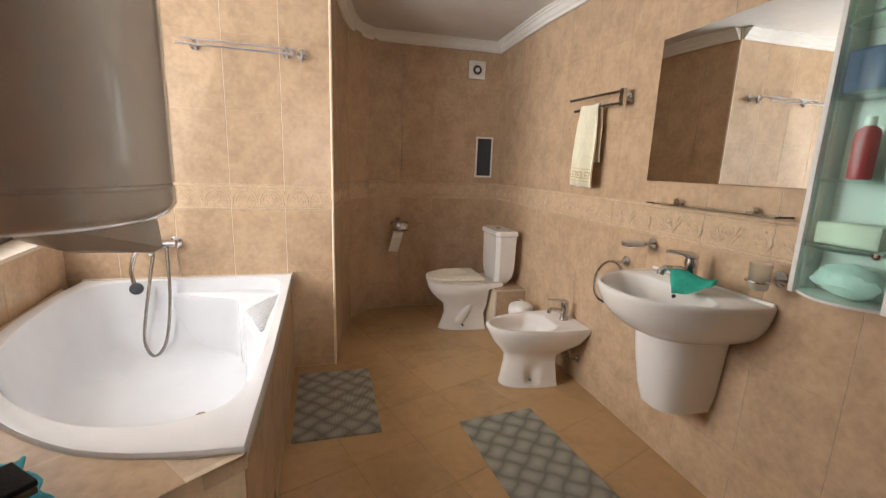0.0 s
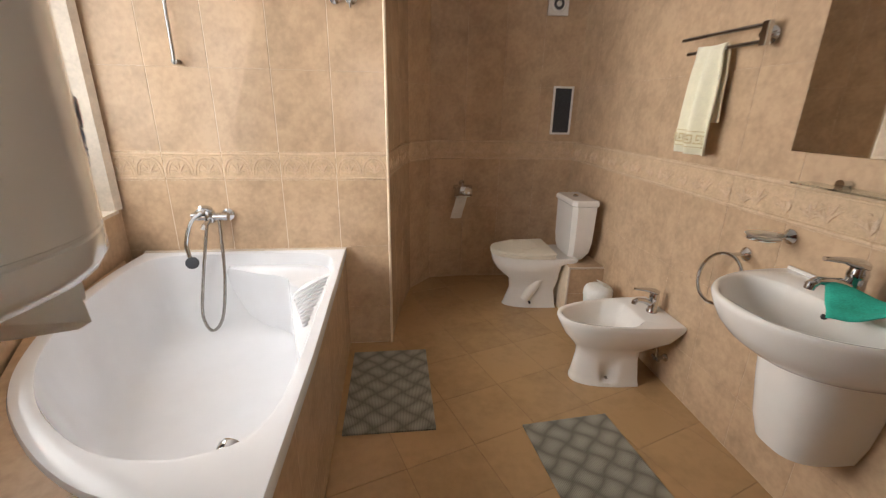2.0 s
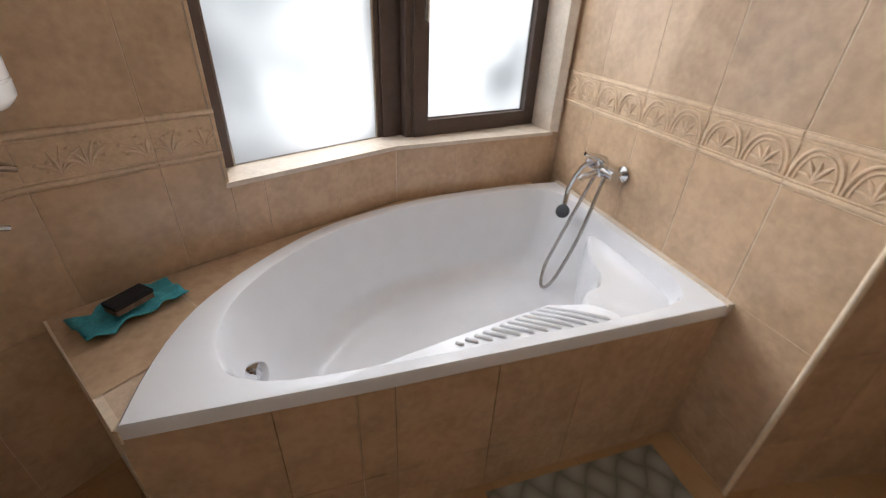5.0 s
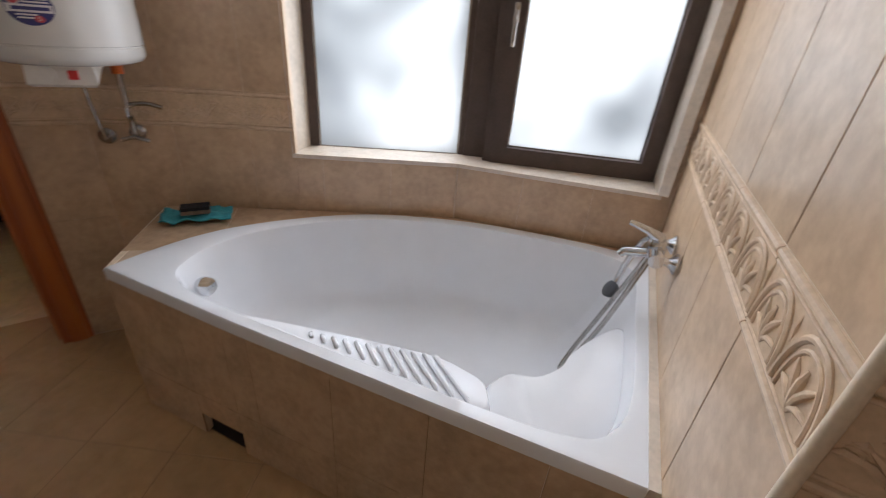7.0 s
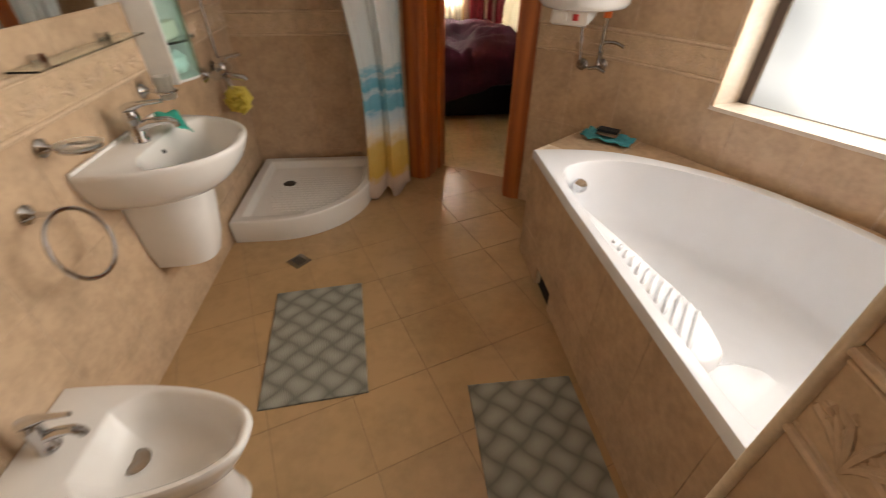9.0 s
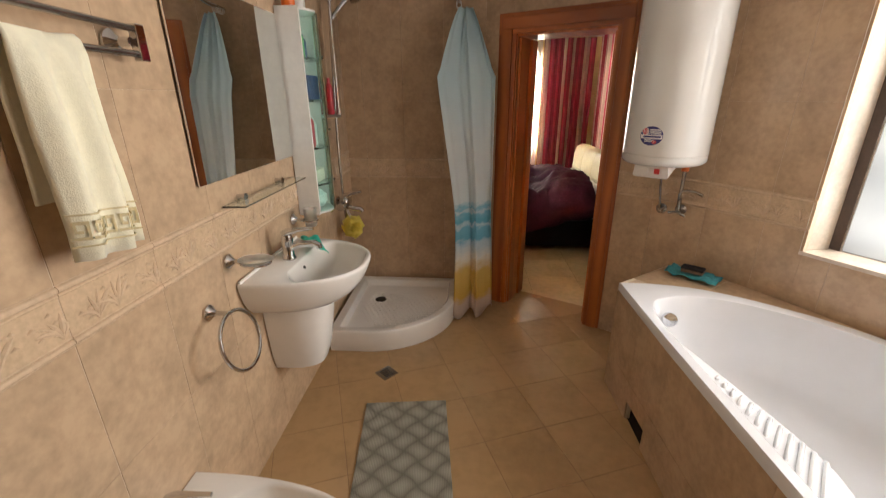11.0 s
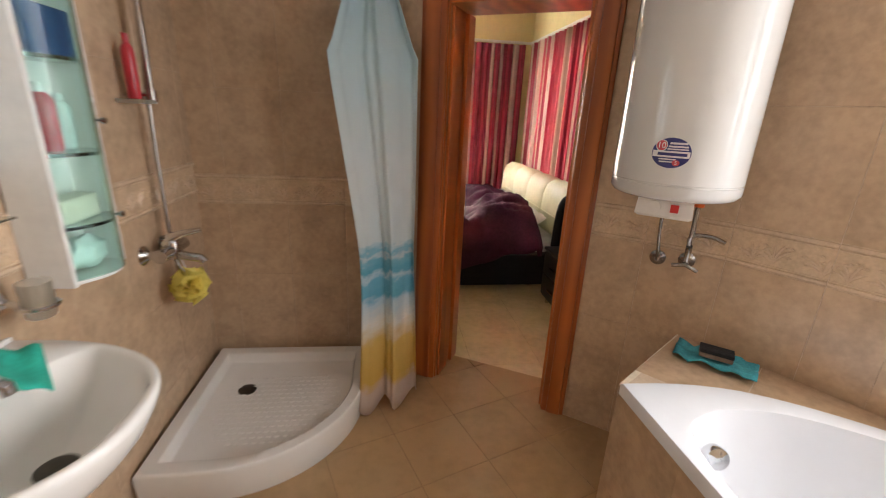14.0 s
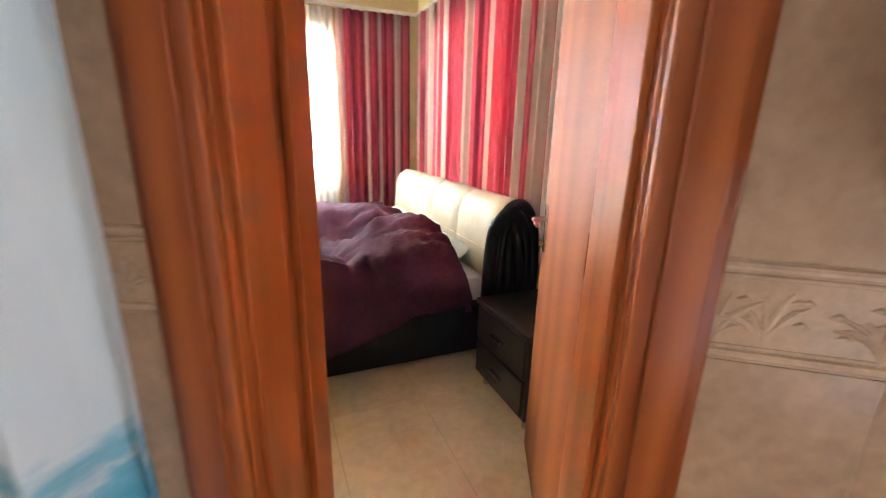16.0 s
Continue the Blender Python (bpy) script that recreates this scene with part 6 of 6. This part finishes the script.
part("roll", bm, PAPER, tp, "thin white paper roll", smooth=40)
bm = bmesh.new()
loft(bm, [[(x - 0.010 * k, -0.105 + 0.006 * math.sin(k * 2), -0.03 - 0.038 * k) for x in (-0.04, 0.04)] for k in range(6)], (False, False), closed=False)
part("sheet", bm, PAPER, tp, "hanging sheet of paper")

vent = thing("extractor_fan", pose(2.165, 5.492, 2.25), "square white extractor fan with a round mouth", "extractor fan")
bm = bmesh.new()
box(bm, -0.08, 0.08, -0.018, 0, -0.08, 0.08, 0.006)
part("cover", bm, WHITE_PLASTIC, vent)
bm = bmesh.new()
tube(bm, [(0.05 * math.cos(a), -0.020, 0.05 * math.sin(a)) for a in [2 * math.pi * i / 28 for i in range(29)]], 0.009, 8)
part("mouth_ring", bm, WHITE_PLASTIC, vent, smooth=60)
bm = bmesh.new()
tube(bm, [(0, -0.017, 0), (0, -0.0205, 0)], 0.045, 24)
part("mouth", bm, VENT_DARK, vent, "dark fan mouth")
bm = bmesh.new()
tube(bm, [(0, -0.020, 0), (0, -0.026, 0)], 0.02, 18)
part("hub", bm, WHITE_PLASTIC, vent, smooth=40)
gr = thing("wall_grille", pose(2.275, 5.492, 1.47), "tall dark ventilation grille in a white frame", "grille")
part("frame", frame_ring(bmesh.new(), -0.085, 0.085, -0.19, 0.19, 0.016, -0.012, 0.0), WHITE_PLASTIC, gr)
part("gauze", boxed(-0.07, 0.07, -0.006, -0.001, -0.175, 0.175), VENT_DARK, gr)
for i in range(20):
    part("slat", boxed(-0.068, 0.068, -0.010, -0.006, -0.168 + i * 0.0172, -0.161 + i * 0.0172), VENT_DARK, gr)

# ---- bedroom ----
bed = thing("bed", pose(0, 0, 0), "double bed with cream padded headboard and black frame, unmade plum duvet", "bed")
HB0, HB1 = -1.66, 0.33
bm = bmesh.new()
box(bm, -0.36, -0.17, HB0 - 0.02, HB1 + 0.02, 0.06, 0.80, 0.03)
part("headboard_frame", bm, BED_LEATHER, bed, "black headboard core")
n_pad = 4
for i in range(n_pad):
    y0, y1 = HB0 + (HB1 - HB0) * i / n_pad, HB0 + (HB1 - HB0) * (i + 1) / n_pad
    bm = bmesh.new()
    prof = [(-0.31, 0.40), (-0.12, 0.40), (-0.085, 0.46), (-0.075, 0.62), (-0.085, 0.82), (-0.12, 0.92), (-0.19, 0.965), (-0.27, 0.95), (-0.32, 0.86), (-0.33, 0.6)]
    rings = []
    for u, k in ((0.0, 0.93), (0.06, 0.985), (0.2, 1.0), (0.8, 1.0), (0.94, 0.985), (1.0, 0.93)):
        rings.append([(-0.21 + (x + 0.21) * k, y0 + (y1 - y0) * u, 0.65 + (z - 0.65) * k) for x, z in prof])
    loft(bm, rings)
    part("headboard_pad", bm, CREAM_LEATHER, bed, "cream stitched leatherette pad", smooth=50)
    part("seam_strip", boxed(-0.084, -0.070, y0 + 0.03, y1 - 0.03, 0.655, 0.662, 0.002), CREAM_LEATHER, bed)
for k in range(3):
    bm = bmesh.new()
    path = smooth_path([(-0.34 + 0.03 * k, HB1 + 0.045, 0.08), (-0.33 + 0.04 * k, HB1 + 0.045, 0.6), (-0.30 + 0.055 * k, HB1 + 0.045, 0.84 - 0.02 * k), (-0.22 + 0.045 * k, HB1 + 0.045, 0.93 - 0.035 * k), (-0.13 + 0.03 * k, HB1 + 0.045, 0.84 - 0.03 * k), (-0.10 + 0.025 * k, HB1 + 0.045, 0.5), (-0.10 + 0.025 * k, HB1 + 0.045, 0.1)], 5)
    tube(bm, path, 0.042, 10)
    part("side_roll", bm, BED_LEATHER, bed, "black padded side roll", smooth=60)
bm = boxed(-0.17, 1.95, HB0 + 0.05, HB1 + 0.02, 0.05, 0.34, 0.02)
part("bed_base", bm, BED_LEATHER, bed, "black bed base")
for x in (0.1, 1.8):
    for y in (HB0 + 0.15, HB1 - 0.12):
        bm = bmesh.new()
        tube(bm, [(x, y, 0), (x, y, 0.05)], 0.03, 12)
        part("leg", bm, DARK_CHROME, bed, smooth=40)
bm = boxed(-0.08, 1.9, HB0 + 0.1, HB1 - 0.04, 0.34, 0.50, 0.04)
tagged(part("mattress", bm, SHEET, smooth=40), "white sheeted mattress on the bed", "mattress")
for y in (-1.15, -0.15):
    bm = bmesh.new()
    rows = []
    for k in range(9):
        v = k / 8
        t_ = math.sin(math.pi * v) ** 0.5
        rows.append([(-0.04 + 0.30 * v + 0.015 * math.sin(9 * math.cos(a)), y + 0.34 * math.cos(a) * (0.85 + 0.15 * t_), 0.52 + 0.12 * (1 - v) * 1.3 - 0.04 + 0.06 * t_ * math.sin(a)) for a in [2 * math.pi * i / 24 for i in range(24)]])
    loft(bm, rows)
    tagged(part("pillow", bm, SHEET, smooth=70), "cream pillow leaning on the headboard", "pillow", "bed pillows")


def duvet():
    """Puffed quilt thrown over the bed and hanging down its near side."""
    bm = bmesh.new()
    rows = []
    nx, ny = 90, 100
    for i in range(nx + 1):
        x = 0.12 + 1.85 * i / nx
        row = []
        for j in range(ny + 1):
            v = j / ny
            s = -1.62 + (2.10 + 0.30 * min(1.0, max(0.0, (x - 0.12) / 1.1))) * v
            hang = max(0.0, s - 0.30)
            y = min(s, 0.30) + 0.14 * min(1, hang / 0.12) + 0.03 * math.sin(9 * x) * min(1, hang * 4)
            z = 0.575 - hang * 0.86
            p = Vector((x * 2.1, s * 2.1, 0.0))
            z += (0.11 * noise.noise(p + Vector((3.1, 0, 0))) + 0.03 * noise.noise(p * 2.7)) * (1 if hang == 0 else 0.35)
            z += 0.125 * math.exp(-((x - 0.36) / 0.28) ** 4 - ((s - 0.06) / 0.30) ** 4) + 0.10 * math.exp(-((x - 0.42) / 0.3) ** 2 - ((s + 0.72) / 0.36) ** 4)
            z -= 0.10 * math.exp(-((s + 0.32 + 0.35 * (x - 0.3)) / 0.075) ** 2) * min(1, x / 0.5)
            q = abs(math.sin(x * 5.2)) * abs(math.sin(s * 5.2))
            z += 0.035 * q ** 0.5 - 0.02
            ridge = (1 - abs(noise.noise(p * 2.3 + Vector((7, 2, 0))))) ** 3 * 0.055 + (1 - abs(noise.noise(p * 5.1 + Vector((1, 9, 0))))) ** 4 * 0.018
            z += ridge * (1 if hang == 0 else 0.4)
            if i == 0:
                z -= 0.07
            row.append((x + 0.05 * noise.noise(Vector((s * 3, 1.0, 0.3))), y + 0.02 * noise.noise(p * 1.7 + Vector((0, 0, 5))), max(z, 0.13)))
        rows.append(row)
    loft(bm, rows, (False, False), closed=False)
    t = thing("duvet", pose(0, 0, 0), "rumpled dark plum quilted duvet spread on the bed", "duvet")
    ob = part("quilt", bm, DUVET, t, smooth=80)
    ob.modifiers.new("thick", "SOLIDIFY").thickness = 0.03
    for k in range(9, nx, 12):
        bm = bmesh.new()
        tube(bm, [Vector(q) + Vector((0, 0.002, 0.001)) for q in rows[k][::2]], 0.004, 5)
        part("seam", bm, DUVET, t, smooth=70)
    bm = bmesh.new()
    tube(bm, [r[-1] for r in rows], 0.016, 8)
    part("hem", bm, DUVET, t, smooth=70)


duvet()

ns = thing("nightstand", pose(-0.315, 0.575, 0), "black-brown nightstand with two drawers beside the bed", "nightstand")
part("body", boxed(0.0, 0.42, 0.0, 0.46, 0.06, 0.47, 0.006), DARK_WOOD, ns)
part("top", boxed(-0.01, 0.44, -0.01, 0.47, 0.471, 0.495, 0.006), DARK_WOOD, ns)
for z in (0.085, 0.28):
    dr = part("drawer", boxed(0.42, 0.438, 0.012, 0.448, z, z + 0.18, 0.004), DARK_WOOD, ns)
    bm = bmesh.new()
    box(bm, 0.438, 0.458, 0.18, 0.28, z + 0.085, z + 0.10, 0.004)
    part("handle", bm, CHROME, dr, "small chrome bar handle")
for x in (0.04, 0.38):
    for y in (0.04, 0.42):
        bm = bmesh.new()
        tube(bm, [(x, y, 0), (x, y, 0.06)], 0.018, 10)
        part("foot", bm, CHROME, ns, smooth=40)

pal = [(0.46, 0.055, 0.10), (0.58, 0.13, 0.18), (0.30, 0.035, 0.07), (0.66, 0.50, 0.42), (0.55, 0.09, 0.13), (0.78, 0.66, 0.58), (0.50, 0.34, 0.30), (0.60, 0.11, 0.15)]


def stripe_mat(name, translucent, repeats, palette):
    """Vertical stripes: a repeating set of bands of uneven width."""
    m = cloth_stripes(name, [(i / len(palette), c) for i, c in enumerate(palette)], 0, 1.0, translucent)
    nt = m.node_tree
    ramp = next(n for n in nt.nodes if n.type == "VALTORGB")
    ramp.color_ramp.interpolation = "CONSTANT"
    sep = next(n for n in nt.nodes if n.type == "SEPXYZ")
    mul, fr = nt.nodes.new("ShaderNodeMath"), nt.nodes.new("ShaderNodeMath")
    mul.operation, fr.operation = "MULTIPLY", "FRACT"
    mul.inputs[1].default_value = repeats
    nt.links.new(sep.outputs[0], mul.inputs[0])
    nt.links.new(mul.outputs[0], fr.inputs[0])
    nt.links.new(fr.outputs[0], ramp.inputs[0])
    return m


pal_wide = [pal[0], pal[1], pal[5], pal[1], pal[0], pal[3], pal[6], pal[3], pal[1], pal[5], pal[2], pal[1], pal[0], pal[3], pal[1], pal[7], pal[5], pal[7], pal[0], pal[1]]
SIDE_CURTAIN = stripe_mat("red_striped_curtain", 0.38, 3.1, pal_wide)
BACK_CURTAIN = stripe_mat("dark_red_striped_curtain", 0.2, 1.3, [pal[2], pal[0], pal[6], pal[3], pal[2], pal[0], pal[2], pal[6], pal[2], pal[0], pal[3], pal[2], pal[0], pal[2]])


def pleated(a, b, waves, depth, n=220):
    a, b = Vector(a), Vector(b)
    d = (b - a).normalized()
    side = Vector((-d.y, d.x))
    return [tuple(a.lerp(b, i / n) + side * depth * (math.sin(2 * math.pi * waves * i / n) + 0.35 * math.sin(2 * math.pi * waves * 0.43 * i / n + 1))) for i in range(n + 1)]


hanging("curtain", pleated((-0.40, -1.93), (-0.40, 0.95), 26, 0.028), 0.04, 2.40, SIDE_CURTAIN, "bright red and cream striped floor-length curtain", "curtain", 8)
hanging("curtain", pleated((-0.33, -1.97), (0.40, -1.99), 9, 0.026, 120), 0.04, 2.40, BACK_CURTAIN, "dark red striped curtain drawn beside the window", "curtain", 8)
for nm, a, b in (("curtain_track", (-0.42, -2.0, 2.41), (-0.42, 1.0, 2.44)), ("curtain_track", (-0.40, -2.0, 2.41), (1.6, -1.97, 2.44))):
    bm = boxed(min(a[0], b[0]) - 0.02, max(a[0], b[0]) + 0.02, a[1], b[1] + (0.02 if a[0] == b[0] else 0), a[2], b[2], 0.003)
    tagged(part(nm, bm, WHITE_PLASTIC), "white ceiling-mounted curtain track", "curtain track")
SHEER = cloth_stripes("white_sheer", [(0.0, (0.85, 0.83, 0.80)), (1.0, (0.85, 0.83, 0.80))], 0, 1.0, 0.7)
hanging("sheer_curtain", pleated((0.42, -2.03), (1.52, -2.03), 16, 0.014, 160), 0.05, 2.40, SHEER, "thin white net curtain in front of the window", "net curtain", 4)


# ---- tiles, last ----
_tile_cache = {}


def tile_mesh(w, h, relief=""):
    key = (round(w, 3), round(h, 3), relief)
    if key in _tile_cache:
        return _tile_cache[key]
    bm = bmesh.new()
    t, e = 0.006, 0.0010

    def ring4(i, y):
        return [(i, y, i), (w - i, y, i), (w - i, y, h - i), (i, y, h - i)]
    loft(bm, [ring4(0, 0.0), ring4(0, t - e), ring4(e, t)], (False, True))
    if relief:
        # rounded mouldings above and below the frieze
        for z, r in ((h - 0.010, 0.0085), (h - 0.024, 0.004), (0.011, 0.0075), (0.023, 0.0036)):
            tube(bm, [(0.0, t - 0.001, z), (w, t - 0.001, z)], r, 10)
        pitch = 0.153 if relief == "arch" else 0.102
        count = max(1, round(w / pitch))
        p = w / count
        z_a, tall = 0.030, h - 0.062
        rng = random.Random(int(w * 1000))
        for k in range(count):
            cx = (k + 0.5) * p
            if relief == "leaf":
                # fans of curved leaf strokes that rise from one foot, each lobe plump in its middle
                foot = k * p + p * rng.uniform(0.15, 0.6)
                for q in range(6):
                    lean = -0.8 + 0.36 * q + rng.uniform(-0.2, 0.2)
                    reach, rad = tall * rng.uniform(0.5, 0.98), rng.uniform(0.0036, 0.0064)
                    pts = [(min(w - 0.004, max(0.004, foot + reach * v * math.sin(lean * (0.35 + 0.75 * v)))), t - 0.0012 + 0.0022 * math.sin(math.pi * v), min(h - 0.030, z_a + reach * v * math.cos(lean * (0.35 + 0.75 * v)))) for v in (0, 0.25, 0.5, 0.75, 1.0)]
                    tube(bm, pts, [0.002, rad * 0.7, rad, rad, 0.0024], 6, (False, False))
                for q in range(7):
                    x0, z0 = k * p + p * rng.uniform(0.1, 0.9), z_a + tall * rng.uniform(0.05, 0.75)
                    tube(bm, [(max(0.006, x0 - 0.009), t - 0.001, z0), (x0, t, z0 + 0.005), (min(w - 0.006, x0 + 0.009), t - 0.001, z0 + 0.002)], [0.002, 0.0052, 0.002], 6, (False, False))
                continue
            for r, rise, rad in ((0.465, 1.0, 0.0058), (0.36, 0.84, 0.0042)):
                tube(bm, [(cx + p * r * math.copysign(abs(math.cos(a)) ** 0.8, math.cos(a)), t - 0.0006, z_a + tall * rise * math.sin(a)) for a in [math.pi * i / 16 for i in range(17)]], rad, 8, (False, False))
            # acanthus inside the arch: curling lobes on both sides of a stem
            for lean, reach, rad in ((0.0, 0.66, 0.0062), (0.42, 0.70, 0.0056), (-0.42, 0.70, 0.0056), (0.95, 0.55, 0.0046), (-0.95, 0.55, 0.0046)):
                pts = [(cx + tall * reach * v * math.sin(lean * (0.4 + 0.8 * v)), t - 0.001 + 0.0024 * math.sin(math.pi * v), z_a + tall * reach * v * math.cos(lean * (0.4 + 0.8 * v))) for v in (0, 0.25, 0.5, 0.75, 1.0)]
                tube(bm, pts, [0.0026, rad * 0.8, rad, rad * 1.05, 0.003], 8, (False, False))
            tube(bm, [(k * p + 0.001, t - 0.0015, z_a + tall * 0.55), (k * p + 0.001, t, z_a + tall * 0.8), (k * p + 0.001, t - 0.0015, z_a + tall)], [0.002, 0.0055, 0.002], 6, (False, False))
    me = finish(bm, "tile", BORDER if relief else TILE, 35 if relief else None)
    _tile_cache[key] = me
    return me


walls = {o.name: o for o in scene.objects if o.name.startswith("wall_")}
for wall, a, b, ga, gb, z0, z1, row, flip in tile_jobs:
    d = (b - a).normalized()
    length = (b - a).length
    # local x along the wall, y into the room
    m = Matrix.Translation((a.x + d.x * ga, a.y + d.y * ga, z0)) @ pose(0, 0, 0, 0, 0, math.degrees(math.atan2(d.y, d.x))) @ pose(0, -0.0042, 0)
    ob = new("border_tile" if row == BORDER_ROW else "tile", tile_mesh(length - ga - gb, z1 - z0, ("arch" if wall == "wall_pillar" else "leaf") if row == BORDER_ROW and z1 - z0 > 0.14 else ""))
    ob.matrix_basis = m
    ob.parent = walls[wall]

FT, FANG = 0.336, 20.0
floor_ob, floor_bed = scene.objects["floor"], scene.objects["floor_bedroom"]
_poly_in = [(p.x, p.y) for p in west.p] + [(2.41, 1.44), (2.41, 5.5)] + [(p.x, p.y) for p in alcove.p] + [(-0.64, 4.36)]


def inside(x, y, poly):
    c = False
    for i in range(len(poly)):
        (x0, y0), (x1, y1) = poly[i - 1], poly[i]
        if (y0 > y) != (y1 > y) and x < (x1 - x0) * (y - y0) / (y1 - y0) + x0:
            c = not c
    return c


bm = bmesh.new()
g, e, hz = FT - 0.003, 0.0012, 0.006
loft(bm, [[(0, 0, -hz), (g, 0, -hz), (g, g, -hz), (0, g, -hz)], [(0, 0, -e), (g, 0, -e), (g, g, -e), (0, g, -e)], [(e, e, 0), (g - e, e, 0), (g - e, g - e, 0), (e, g - e, 0)]], (False, True))
ft_mesh = finish(bm, "tile", FLOOR_TILE)
base = pose(1.461, 3.885, 0, 0, 0, FANG)
door_mid = (DA + DB) / 2
for i in range(-12, 12):
    for j in range(-14, 12):
        corners = [base @ Vector(((i + u) * FT, (j + v) * FT, 0)) for u in (0, 0.5, 1) for v in (0, 0.5, 1)]
        if any(inside(c.x, c.y, _poly_in) or (Vector((c.x, c.y)) - door_mid).length < 0.45 for c in corners) and not all(c.x < 0.45 and c.y > 2.2 for c in corners):
            m = base @ pose(i * FT, j * FT, 0)
            mid = m @ Vector((FT / 2, FT / 2, 0))
            s_at = west.near(mid.x, mid.y)
            t = (west.at(min(s_at + 0.01, west.s[-1])) - west.at(max(s_at - 0.01, 0))).normalized()
            out = Vector((t.y, -t.x))
            by_door = S_DOOR0 - 0.15 < s_at < S_DOOR1 + 0.15
            if by_door:
                t = (DB - DA).normalized()
                out = Vector((t.y, -t.x))
            edge = (door_mid if by_door else west.at(s_at)) + out * (0.268 if by_door else 0.12)
            if all((Vector((c.x, c.y)) - edge).dot(out) < 0 for c in corners):
                ob = new("tile", ft_mesh)
                ob.matrix_basis = m
            else:
                cut = bmesh.new()
                cut.from_mesh(ft_mesh)
                inv = m.inverted()
                bmesh.ops.bisect_plane(cut, geom=[*cut.verts, *cut.edges, *cut.faces], plane_co=inv @ Vector((*edge, 0)), plane_no=inv.to_3x3() @ Vector((*out, 0)), clear_outer=True)
                if not cut.faces:
                    cut.free()
                    continue
                ob = new("tile", finish(cut, "tile", FLOOR_TILE))
                ob.matrix_basis = m
            ob.parent = floor_ob
bm = bmesh.new()
g = 0.447
loft(bm, [[(0, 0, -0.009), (g, 0, -0.009), (g, g, -0.009), (0, g, -0.009)], [(0, 0, -0.0045), (g, 0, -0.0045), (g, g, -0.0045), (0, g, -0.0045)]], (False, True))
bt_mesh = finish(bm, "tile", BED_FLOOR)
for i in range(8):
    for j in range(10):
        ob = new("tile", bt_mesh)
        ob.matrix_basis = pose(-0.45 + i * 0.449, -2.08 + j * 0.449, 0)
        ob.parent = floor_bed
